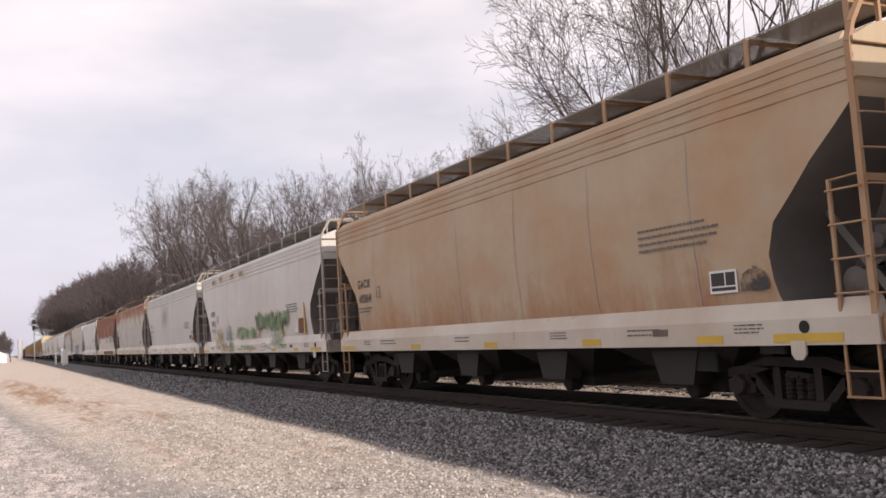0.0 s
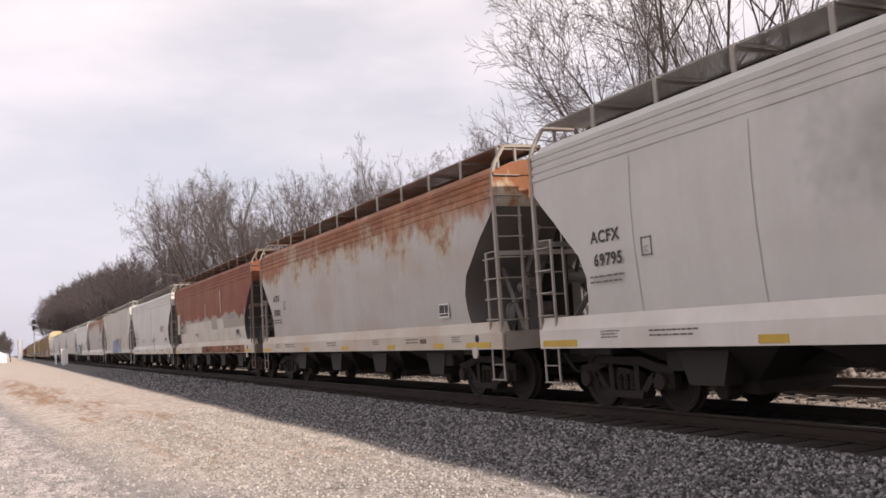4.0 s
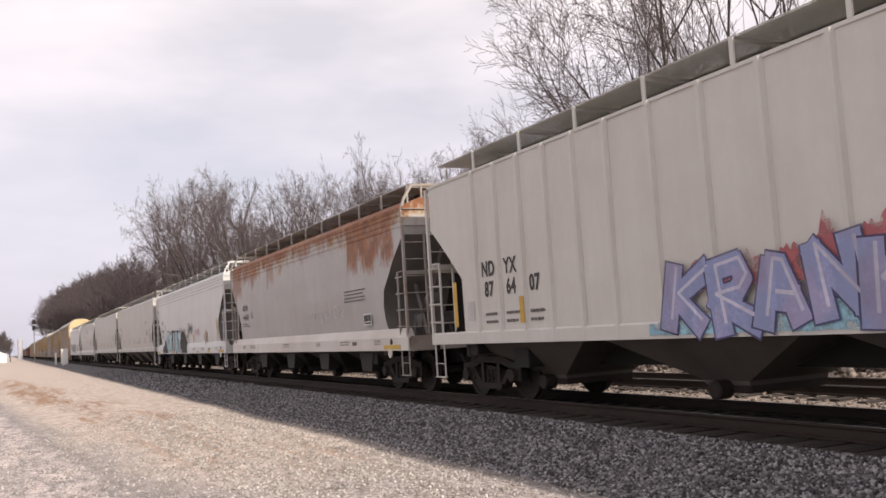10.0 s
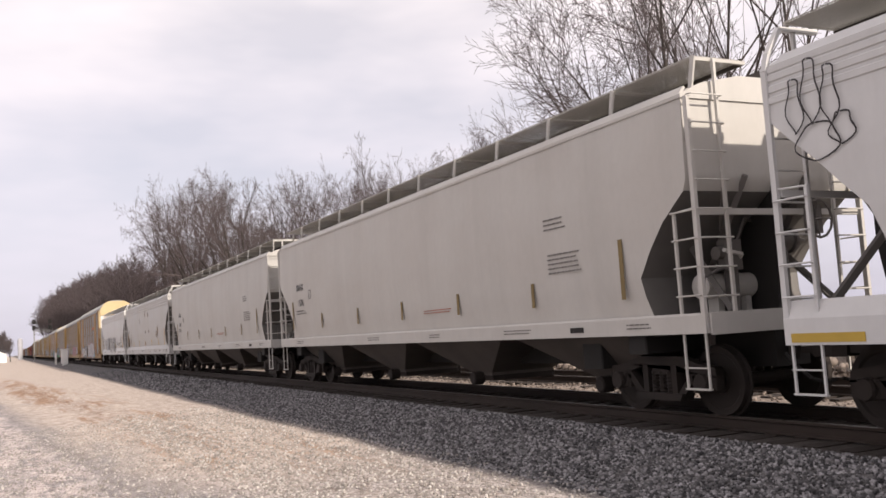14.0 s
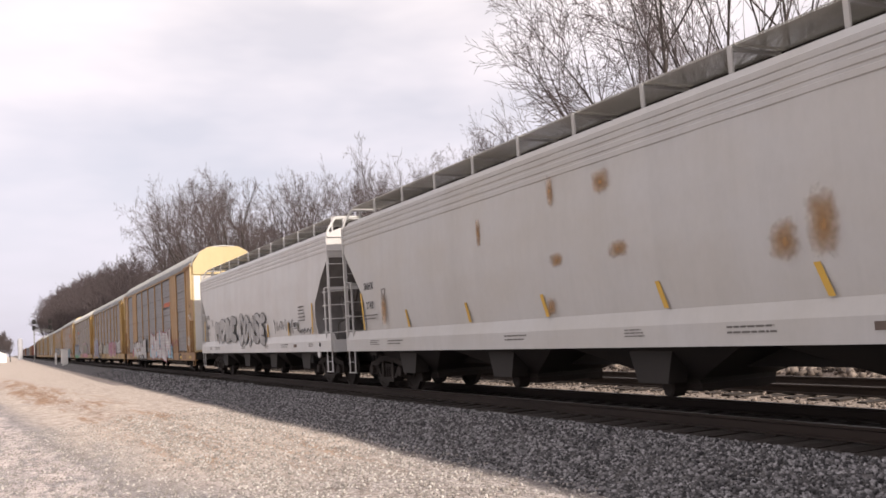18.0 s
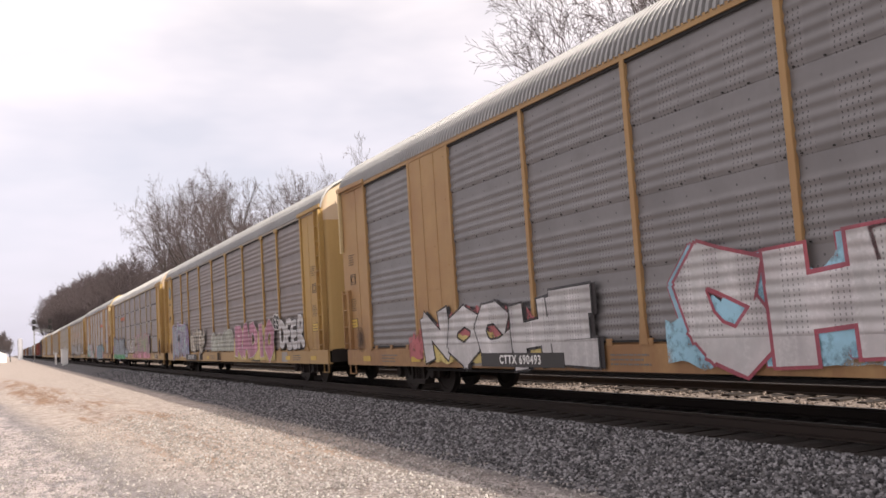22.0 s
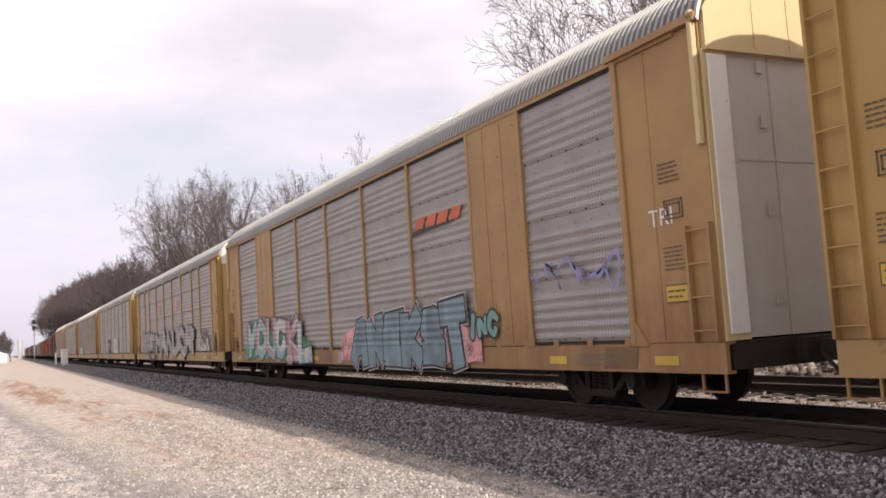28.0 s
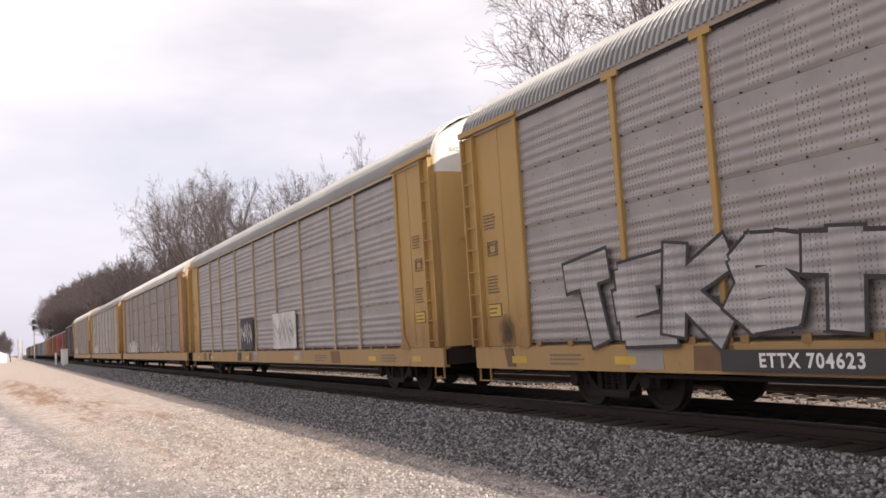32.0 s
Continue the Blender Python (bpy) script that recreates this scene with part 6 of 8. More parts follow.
# tan car
marks(1, "GACX", "60364", -6.15, 2.57, 0.20, 0.35)
stencil_block(1, 4.4, 6.0, 2.22, 2.58, 4)
data_panel(HOPPERS[1], 5.68, 6.14, 1.60, 1.88, side_y("round", 1.6, 1.9))
daub(HOPPERS[1], 6.19, 6.62, 1.58, 1.95, side_y("round", 1.6, 1.9), G_BLACK, 3, 3)
# grey car with faded green letters
marks(2, "ACFX", "59513", -6.20, 2.57, 0.20, 0.41)
Y2 = side_y("round", 1.5, 2.3)
G_WILD = spray("leaf_green", (0.15, 0.25, 0.11), (0.22, 0.30, 0.18))
for k, (x, w, z) in enumerate(((-2.15, 0.55, 2.10), (-1.75, 0.6, 2.12), (-1.35, 0.7, 2.2), (-0.75, 0.5, 2.12), (-0.45, 0.5, 2.1), (-0.05, 0.8, 2.06), (0.35, 0.5, 2.05))):
    daub(HOPPERS[2], x, x + w, 1.42, z, Y2 - 0.0008 * k, G_WILD, 60 + k, 2, 0.75)
daub(HOPPERS[2], -1.9, 0.9, 1.02, 1.36, SILL_Y - 0.012, G_LTGREEN, 68, 9, 0.8)
for k in range(9):
    x = 0.85 + 0.44 * k
    scrawl(HOPPERS[2], x, x + 0.62, 1.58, 2.36 + 0.05 * math.sin(k * 1.7), Y2 - 0.006 - 0.0012 * k, G_WILD, 70 + k, 2, 0.15)
graffiti(HOPPERS[2], "SNOWM", 1.5, 4.5, 1.0, 1.30, SILL_Y, None, G_LTGREEN, seed=6)
for x, z, w, h_, c_ in ((-5.1, 1.55, 0.9, 0.45, (0.50, 0.40, 0.24)), (-4.2, 1.2, 0.8, 0.25, (0.50, 0.38, 0.20)), (-3.4, 1.6, 0.6, 0.5, (0.27, 0.33, 0.36)), (-2.9, 1.2, 0.5, 0.25, (0.28, 0.36, 0.22)), (3.6, 1.4, 1.0, 0.3, (0.40, 0.46, 0.34))):
    blot(HOPPERS[2], x, z, w, h_, -1.552, c_, 0.6)
stencil_block(2, 4.8, 6.1, 2.16, 2.46, 4)
slant(2, 6.58, 1.48, 2.40)
slant(2, 4.1, 1.48, 1.90)
slant(2, 1.1, 1.48, 1.90)
decal_box(HOPPERS[2], "rust_patch", 6.05, 6.55, 1.52, 1.96, Y2 - 0.001, G_RUST, "brown rust patch")
decal_box(HOPPERS[2], "paper_placard", 5.5, 6.02, 1.56, 1.86, Y2 - 0.002, G_WHITE, "pale paper placard")
for x, z in ((-2.56, 3.89), (-0.98, 3.87), (-4.48, 3.93), (-5.85, 3.88)):
    blot(HOPPERS[2], x, z, 0.34, 0.13, -1.556, (0.40, 0.22, 0.08), 0.8)
# plain grey car
blot(HOPPERS[3], -1.2, 3.0, 1.6, 0.8, -1.545, (0.34, 0.33, 0.32), 0.18)
marks(3, "ACFX", "69795", -6.28, 2.57, 0.18, 0.34)
stencil_block(3, 4.65, 6.3, 2.16, 2.52, 4)
Y3 = side_y("round", 1.6, 2.0)
data_panel(HOPPERS[3], 5.96, 6.42, 1.60, 1.88, Y3)
decal_box(HOPPERS[3], "placard_backing", 6.47, 6.93, 1.60, 2.02, Y3, plain("placard_orange", (0.40, 0.17, 0.06), 0.7, 0, 0.3), "orange placard board")
decal_box(HOPPERS[3], "placard", 6.57, 6.83, 1.70, 1.94, Y3 - 0.006, G_WHITE)
# rust-streaked car
marks(4, "ACFX", "58820", -6.26, 2.66, 0.19, 0.45)
data_panel(HOPPERS[4], 5.7, 6.15, 1.60, 1.88, Y3)
# primer car
decal_box(HOPPERS[5], "cream_patch", -7.3, -6.6, 1.9, 2.9, -1.5435, plain("cream_overpaint", (0.50, 0.45, 0.37), 0.6, 0, 0.3, 3), "cream repainted patch")
scrawl(HOPPERS[5], -2.6, -1.95, 1.62, 1.95, -1.548, spray("tag_red", (0.42, 0.10, 0.08)), 35, 4, 0.03)
marks(5, "ACFX", "58811", -6.05, 2.70, 0.18, 0.46)
decal_box(HOPPERS[5], "tape_strip", 2.86, 3.0, 2.60, 3.48, -1.545, G_TAPE, "pale strip of old tape")
decal_box(HOPPERS[5], "tape_strip", -0.26, -0.14, 2.56, 3.10, -1.545, G_TAPE, "pale strip of old tape")
data_panel(HOPPERS[5], 5.42, 5.92, 1.58, 1.88, Y3)
stencil_block(5, 4.2, 5.6, 2.30, 2.50, 3, spray("smudged_blue", (0.28, 0.31, 0.35)))
decal_box(HOPPERS[5], "sill_rust", -1.3, 6.7, 0.98, 1.26, SILL_Y, haze(plain("sill_rust", (0.25, 0.10, 0.05), 0.8, 0, 0.5, 3)), "rusty length of side sill")
decal_box(HOPPERS[5], "paper_placard", -6.75, -6.55, 1.62, 1.86, Y3, G_PALEPINK, "small pink paper placard")
# off-white car
marks(6, "ACFX", "39056", -6.05, 2.29, 0.20, 0.32)
Y6 = side_y("round", 1.5, 2.1)
scrawl(HOPPERS[6], -3.5, -1.6, 1.55, 2.0, Y6, haze(G_FADE), 3, 4, 0.035)
scrawl(HOPPERS[6], 1.0, 2.3, 1.55, 2.0, Y6, G_BLACK, 12, 5, 0.03)
decal_box(HOPPERS[6], "spray_tag", 2.0, 2.03, 1.15, 2.15, SILL_Y - 0.004, G_BLACK)
stencil_block(6, 4.3, 5.95, 2.20, 2.55, 4)
data_panel(HOPPERS[6], 5.9, 6.35, 1.60, 1.88, Y3)
decal_box(HOPPERS[6], "rust_streak", 0.80, 0.835, 1.50, 3.66, -1.541, plain("thin_rust", (0.40, 0.31, 0.20), 0.8, 0, 0.4), "thin rust streak down a weld")
# ribbed car
Y7 = -1.546
for txt, x, z in (("ND", -7.08, 2.40), ("YX", -6.29, 2.40), ("87", -7.08, 2.03), ("64", -6.29, 2.04), ("07", -5.52, 2.05)):
    lettering(HOPPERS[7], txt, x, z, 0.27, -1.490, spacing=1.1, name="car_number", squeeze=0.82, fat=0.012)
for x in (-7.25, -6.5, -5.7):
    stencil_bars(HOPPERS[7], x, 1.40, 0.45, 0.28, 2, -1.490, seed=3)
G_KRANK = spray("krank_lilac", (0.37, 0.35, 0.54), (0.30, 0.34, 0.56))
G_PALELILAC = spray("pale_lilac", (0.58, 0.56, 0.68))
for k, (x, w, z) in enumerate(((-2.2, 1.1, 2.22), (-1.4, 1.2, 2.28), (-0.5, 1.0, 2.30), (0.1, 0.8, 2.5), (0.6, 0.9, 2.5), (1.1, 0.7, 2.48))):
    daub(HOPPERS[7], x, x + w, 1.6, z, Y7 - 0.0006 * k, G_RED, 80 + k, 3, 0.7)
daub(HOPPERS[7], 1.5, 3.4, 1.12, 1.75, Y7 - 0.001, G_SKY, 15, 5, 0.25)
scrawl(HOPPERS[7], 2.85, 4.1, 1.35, 2.45, Y7 - 0.002, spray("olive", (0.34, 0.36, 0.18)), 16, 6, 0.07)
daub(HOPPERS[7], -2.6, 2.4, 1.10, 1.50, Y7 - 0.003, G_SKY, 17, 8, 0.3)
graffiti(HOPPERS[7], "krank", -2.15, 1.62, 1.08, 2.12, Y7 - 0.005, G_KRANK, G_NAVY, seed=8, fat=0.175, line=0.026, soft=0, square=True, inner=G_PALELILAC)
graffiti(HOPPERS[7], "22", 1.58, 2.3, 1.68, 2.16, Y7 - 0.008, G_LILAC, G_NAVY, seed=2)
graffiti(HOPPERS[7], "SNWP", 4.8, 6.9, 2.45, 2.85, -1.490, None, spray("ghost_grey", (0.46, 0.45, 0.42)), seed=5)
data_panel(HOPPERS[7], 5.05, 5.45, 1.45, 1.75, -1.490)
for x in (-8.4, -5.95, 7.95):
    decal_box(HOPPERS[7], "reflective_stripe", x, x + 0.14, 1.40, 2.25 if abs(x) > 7 else 1.85, Y7, M_ORANGE, "mustard reflective stripe")
decal_box(HOPPERS[7], "paper_placard", 7.4, 7.75, 1.55, 1.90, -1.490, G_PALEPINK, "pale pink paper placard")
decal_box(HOPPERS[7], "paper_placard", -7.95, -7.68, 1.50, 1.86, -1.490, G_WHITE, "white paper placard")
# rusting grey car
marks(8, "ACFX", "41433", -6.15, 2.56, 0.20, 0.34)
lettering(HOPPERS[8], "Living to Die", 2.85, 1.98, 0.34, side_y("round", 1.7, 2.2), haze(plain("chalk_white", (0.56, 0.55, 0.54), 0.8, 0, 0.2)), 1.15, "chalk_writing", 1.12, -0.006)
stencil_block(8, 4.5, 6.2, 2.18, 2.52, 4)
data_panel(HOPPERS[8], 5.78, 6.28, 1.58, 1.86, Y3)
# white car with blue letters
marks(9, "WFRX", "877696", -6.85, 2.62, 0.18, 0.46, 0.85)
Y9 = -1.548
for k, (xa, xb, za, zb) in enumerate(((-6.95, -5.2, 0.99, 1.45), (-6.3, -5.0, 1.2, 1.75), (-5.3, -0.9, 1.6, 2.16), (-1.3, 0.1, 1.2, 2.02), (-1.0, 0.5, 0.99, 1.6))):
    blob = [Vector((xa + (xb - xa) * (0.5 - 0.5 * math.cos(a * math.pi / 12)) , za + (zb - za) * math.sin(a * math.pi / 12) ** 0.6 * (1 + 0.10 * math.sin(a * 2.3 + k)))) for a in range(13)]
    me = mesh_of([(p.x, Y9 + 0.010 - 0.0004 * k, p.y) for p in blob], [tuple(range(13))])
    me.materials.append(G_INK)
    part("spray_cloud", me, HOPPERS[9], at=Matrix())
graffiti(HOPPERS[9], "exist", -5.5, -0.95, 0.98, 2.16, Y9 - 0.006, G_PALEBLUE, spray("deep_red", (0.24, 0.05, 0.07)), seed=6, fat=0.225, line=0.034, soft=1, inner=G_WHITE, wild=0.8)
scrawl(HOPPERS[9], -1.5, 0.3, 1.80, 2.30, side_y("round", 1.8, 2.3), G_BLACK, 22, 6, 0.035)
scrawl(HOPPERS[9], 0.2, 0.9, 1.48, 2.05, side_y("round", 1.5, 2.1), G_BLACK, 23, 4, 0.035)
scrawl(HOPPERS[9], 0.85, 2.0, 1.72, 2.5, side_y("round", 1.7, 2.4), G_BLACK, 24, 6, 0.04)
scrawl(HOPPERS[9], 2.6, 3.6, 1.65, 2.2, side_y("round", 1.7, 2.2), G_PINK, 25, 5, 0.035)
scrawl(HOPPERS[9], 4.7, 5.3, 1.20, 2.2, side_y("round", 1.2, 2.2) - 0.01, G_FADE, 26, 4, 0.05)
for x, z1_ in ((-0.05, 1.90), (2.0, 1.85), (5.2, 1.9), (7.5, 2.38)):
    slant(9, x, 1.47, z1_)
for k, (x, z, w, h_) in enumerate(((-8.95, 3.50, 0.10, 0.36), (-8.72, 3.62, 0.11, 0.42), (-8.48, 3.52, 0.10, 0.38), (-8.36, 3.14, 0.15, 0.20), (-8.68, 3.06, 0.28, 0.24))):
    petal = Geo()
    ribbon(petal, [Vector((x + 0.32 + w * math.sin(a * 0.2618) + 0.03 * math.sin(a), z + 0.06 + 0.85 * h_ * math.cos(a * 0.2618))) for a in range(25)], 0.010, -1.542 - 0.002 * k, 0.0)
    me = mesh_of(petal.v, petal.f)
    me.materials.append(G_INK)
    part("spray_stroke", me, HOPPERS[9], at=Matrix())
# smooth beige cars
for i, (txt, num) in ((10, ("SNHX", "1576")), (11, ("SNHX", "1542"))):
    marks(i, txt, num, -7.35, 2.84, 0.19, 0.45, 0.9)
    for x, z1_ in ((-8.2, 2.46), (-5.55, 2.03), (-2.72, 2.03), (0.05, 2.03), (2.8, 2.03), (5.55, 2.03), (8.0, 2.48)):
        slant(i, x, 1.63, z1_, M_MUTED, 0.09)
    stencil_block(i, 6.1, 6.75, 2.82, 3.05, 3, M_FAINT)
    stencil_block(i, 6.15, 7.2, 2.12, 2.48, 5, M_FAINT)
    stencil_block(i, 1.2, 2.5, 1.70, 1.80, 2, plain("red_stencil", (0.42, 0.16, 0.11), 0.7))
    half_ = (COUPLINGS[i] - COUPLINGS[i + 1]) / 2
    for x, w in ((-half_ + 2.4, 0.7), (-2.0, 0.8), (1.5, 0.6), (4.6, 0.9), (half_ - 2.2, 0.6)):
        stencil_bars(HOPPERS[i], x, 1.20, w, 0.10, 2, SILL_Y, seed=i)
    decal_box(HOPPERS[i], "routing_plate", half_ - 3.6, half_ - 3.25, 1.19, 1.27, SILL_Y, M_BLACK)
marks(12, "SNHX", "2742", -7.78, 2.50, 0.17, 0.46, 0.9)
for x, z1_ in ((-8.3, 2.37), (-5.7, 1.85), (-2.85, 1.85), (-0.15, 1.84), (2.75, 1.84), (5.4, 1.85), (7.9, 2.37)):
    decal_box(HOPPERS[12], "reflective_stripe", x + 0.10, x + 0.19, 1.47, z1_, side_y("round", 1.47, z1_), M_ORANGE, "worn mustard reflective stripe", -0.16)
for x, z, w, h_ in ((5.0, 2.13, 0.24, 0.26), (5.55, 2.26, 0.24, 0.42), (0.42, 2.35, 0.22, 0.12), (0.1, 1.62, 0.16, 0.16), (2.0, 2.36, 0.25, 0.14), (0.35, 3.45, 0.12, 0.3), (1.7, 3.38, 0.25, 0.2), (-2.1, 3.1, 0.1, 0.3), (-6.9, 1.9, 0.2, 0.4)):
    blot(HOPPERS[12], x, z, w, h_, side_y("round", z - h_, z + h_), (0.42, 0.24, 0.10), 0.6)
marks(13, "WLPX", "44650", -7.35, 2.47, 0.18, 0.42, 0.9)
Y13 = -1.546
G_THROW = spray("throw_grey", (0.47, 0.465, 0.46))
graffiti(HOPPERS[13], "MOSE", -5.85, -2.1, 1.36, 2.42, Y13, G_THROW, G_BLACK, seed=9, fat=0.18, line=0.030, soft=2, wild=1.3)
graffiti(HOPPERS[13], "CONSE", -1.6, 2.2, 1.16, 2.36, Y13, G_THROW, G_BLACK, seed=10, fat=0.185, line=0.032, soft=2, wild=1.3)
scrawl(HOPPERS[13], 3.1, 4.7, 1.52, 2.05, Y6, G_BLACK, 31, 5, 0.035)
scrawl(HOPPERS[13], 4.8, 5.4, 1.48, 2.0, Y6, G_BLACK, 32, 3, 0.035)
scrawl(HOPPERS[13], 5.95, 7.4, 1.46, 1.70, Y6, G_BLACK, 33, 7, 0.035)
for x, z1_ in ((-8.1, 2.33), (-5.4, 1.88), (-2.95, 1.90), (-0.4, 1.90), (2.3, 1.88), (4.75, 1.90), (7.3, 2.34)):
    slant(13, x, 1.47, z1_)
data_panel(HOPPERS[13], 5.5, 5.9, 1.62, 1.88, Y13)
stencil_block(13, 6.0, 6.7, 1.85, 2.35, 5)

# autoracks
RY, RS = -1.562, -1.526


def number_board(car, text, x0, x1, z0, z1, board=True):
    if board:
        decal_box(car, "number_board", x0, x1, z0, z1, RY - 0.030, M_DECAL, "black board with white lettering")
    lettering(car, text, (x0 + x1) / 2, (z0 + z1) / 2, (z1 - z0) * 0.62, RY - 0.036, M_DECALW, 1.15, "car_number", fat=0.006)


M_RACKINK = plain("stencil_brown", (0.13, 0.095, 0.06), 0.7, 0, 0.3)


def rack_marks(car, seed):
    for x in (-12.2, -9.3, -3.0, 3.1, 9.4, 12.0):
        decal_box(car, "reflector", x, x + 0.48, 0.72, 0.84, RS, M_YELLOW, "yellow reflective sheet")
    for x in (-12.9, 12.35):
        decal_box(car, "warning_plate", x - 0.02, x + 0.44, 1.53, 1.77, -1.520, M_RACKINK, "dark edge of the warning plate")
        decal_box(car, "warning_plate", x, x + 0.42, 1.55, 1.75, -1.525, M_YELLOW, "yellow warning plate")
        stencil_bars(car, x + 0.04, 1.58, 0.34, 0.15, 2, -1.531, M_RACKINK, seed=seed + 5)
        stencil_bars(car, x, 1.95, 0.42, 0.34, 6, -1.52, M_RACKINK, seed=seed)
        framed(car, x + 0.25, 2.75, 0.36, 0.26, -1.52, M_RACKINK)
        framed(car, x + 0.25, 2.75, 0.26, 0.16, -1.52, M_RACKINK)
        stencil_bars(car, x, 3.1, 0.42, 0.3, 5, -1.52, M_RACKINK, seed=seed + 1)
    for x in (-11.0, -2.2, 5.2, 10.2):
        stencil_bars(car, x, 0.70, 1.0, 0.2, 3, RS, seed=seed + 2)
    rng = random.Random(seed)
    for k in range(7):
        x = rng.uniform(-12.5, 11.5)
        w = rng.uniform(0.25, 0.8)
        decal_box(car, "repaint_patch", x, x + w, 0.66, 0.97, RS + 0.002, G_PATCH[k % 3], lean=rng.uniform(-0.1, 0.1))


G_PATCH = [plain("patch_brown", (0.20, 0.12, 0.06), 0.8, 0, 0.4), plain("patch_grey", (0.33, 0.31, 0.29), 0.7, 0, 0.3), plain("patch_dark", (0.10, 0.075, 0.055), 0.8, 0, 0.4)]
for i, car in enumerate(RACKS[:6]):
    rack_marks(car, 60 + i)
r14, r15, r16, r17, r18, r19 = RACKS[:6]
O_RED = plain("faded_orange", (0.58, 0.13, 0.05), 0.6, 0, 0.3)


def rail_emblem(car, x0, x1, z0, z1):
    """A faded slanting orange emblem with a dark swoosh under it, in plain blocks."""
    n = 4
    w = (x1 - x0) / n
    for k in range(n):
        decal_box(car, "emblem_block", x0 + k * w + 0.06, x0 + (k + 1) * w - 0.06, z0 + 0.13, z1, -1.520, O_RED, lean=0.15)
    me = Geo().prism([(x0 - 0.1, z0), (x1 - 0.3, z0 + 0.10), (x1 - 0.3, z0 + 0.12), (x0 - 0.05, z0 + 0.11)], -1.523, -1.517).mesh()
    me.materials.append(M_DECAL)
    part("emblem_swoosh", me, car, at=Matrix())


G_CHROME = spray("chrome_white", (0.60, 0.585, 0.585), sheet=True)
G_CRIMSON = spray("crimson", (0.36, 0.07, 0.10))
daub(r14, -0.9, 7.4, 0.62, 2.45, RY, G_SKY, 41, 9, 0.45)
graffiti(r14, "CHUEN", -0.64, 6.86, 0.64, 2.20, RY + 0.012, G_SKY, G_CRIMSON, seed=11, fat=0.165, line=0.02, square=True)
graffiti(r14, "CHUEN", -0.5, 7.0, 0.64, 2.20, RY - 0.004, G_CHROME, G_CRIMSON, seed=11, fat=0.165, line=0.045, soft=1, square=True)
scrawl(r14, 7.0, 9.4, 1.25, 1.8, RY, G_CRIMSON, 42, 7, 0.05)
daub(r14, -9.3, -3.2, 0.70, 2.0, RY, G_RED, 43, 9, 0.45)
daub(r14, -8.6, -2.8, 0.66, 1.45, RY - 0.001, G_OCHRE, 44, 9, 0.5)
graffiti(r14, "NOCHE", -8.40, -2.30, 0.64, 1.80, RY + 0.012, G_INK, G_INK, seed=12, fat=0.155, line=0.02, square=True)
graffiti(r14, "NOCHE", -8.5, -2.4, 0.64, 1.80, RY - 0.005, G_CHROME, G_BLACK, seed=12, fat=0.155, line=0.04, soft=0, square=True)
number_board(r14, "CTTX 690493", -6.0, -3.3, 0.66, 0.90)
rail_emblem(r14, 4.6, 6.8, 3.36, 3.72)
scrawl(r14, 11.9, 12.5, 1.15, 1.9, RY, G_WHITE, 45, 3, 0.05)

for car in (r16, r18):
    blot(car, 12.15, 1.35, 0.30, 0.60, -1.530, (0.045, 0.032, 0.025), 0.85)
for car in (r14, r15, r16, r17, r18):
    blot(car, -12.3, 1.25, 0.30, 0.35, -1.530, (0.10, 0.06, 0.035), 0.6)
graffiti(r15, "DEER", 9.0, 11.6, 1.02, 2.08, RY, G_CHROME, G_BLACK, seed=13, fat=0.19, line=0.03, soft=1)
for k, x in enumerate((2.5, 3.6, 4.6, 5.6, 6.5, 7.3)):
    daub(r15, x, x + 1.0, 0.66, 2.0 + 0.12 * math.sin(k * 2.0), RY, G_OCHRE, 46 + 3 * k, 2, 0.25)
graffiti(r15, "RADIO", 2.85, 8.3, 0.74, 2.05, RY - 0.004, spray("rose", (0.50, 0.215, 0.30), sheet=True), G_WHITE, seed=14, fat=0.17, line=0.022, soft=0, square=True, wild=0.5)
burner(r15, -1.75, 2.35, 1.04, 1.98, RY, (spray("sage", (0.37, 0.385, 0.33), sheet=True),), spray("pale_sage", (0.50, 0.51, 0.46)), "pppr", 0.02, spray("pale_sage", (0.50, 0.51, 0.46)), seed=47)
G_MIST = spray("mist", (0.46, 0.48, 0.48), (0.36, 0.42, 0.47), True)
graffiti(r15, "DOCTOR", -11.55, -7.55, 0.78, 2.40, RY, G_MIST, G_PURPLE, spray("halo_white", (0.56, 0.53, 0.55)), seed=15, inner=haze(G_AQUA), soft=1, fat=0.165, line=0.075, glow=0.14, wild=0.6)
graffiti(r15, "O", -7.45, -6.95, 0.82, 2.48, RY - 0.016, spray("mist_blue", (0.26, 0.42, 0.50), (0.36, 0.22, 0.40), True), G_PURPLE, spray("halo_white", (0.56, 0.53, 0.55)), seed=3, fat=0.14, line=0.05, glow=0.07)
graffiti(r15, "MUTEN", -6.45, -3.1, 1.0, 2.05, RY, spray("cream_sheet", (0.50, 0.455, 0.375), sheet=True), G_BLACK, seed=16, fat=0.20, line=0.028, soft=1)
number_board(r15, "ETTX 711361", -7.7, -5.05, 0.66, 0.92)
decal_box(r15, "emblem_board", 4.95, 6.2, 0.65, 0.97, RS - 0.002, M_DECAL, "black board with plain white bars")
for x in (5.2, 5.5, 5.8):
    decal_box(r15, "emblem_bar", x, x + 0.16, 0.73, 0.89, RS - 0.008, M_DECALW)
graffiti(r15, "es", 8.3, 8.95, 1.70, 2.15, RY, G_BLACK, G_WHITE, seed=17)
ring = Geo().lathe([(0.24, -1.524), (0.34, -1.524), (0.34, -1.518), (0.24, -1.518)], (-12.3, 4.15), 28).mesh()
ring.materials.append(plain("emblem_green", (0.13, 0.155, 0.135), 0.6))
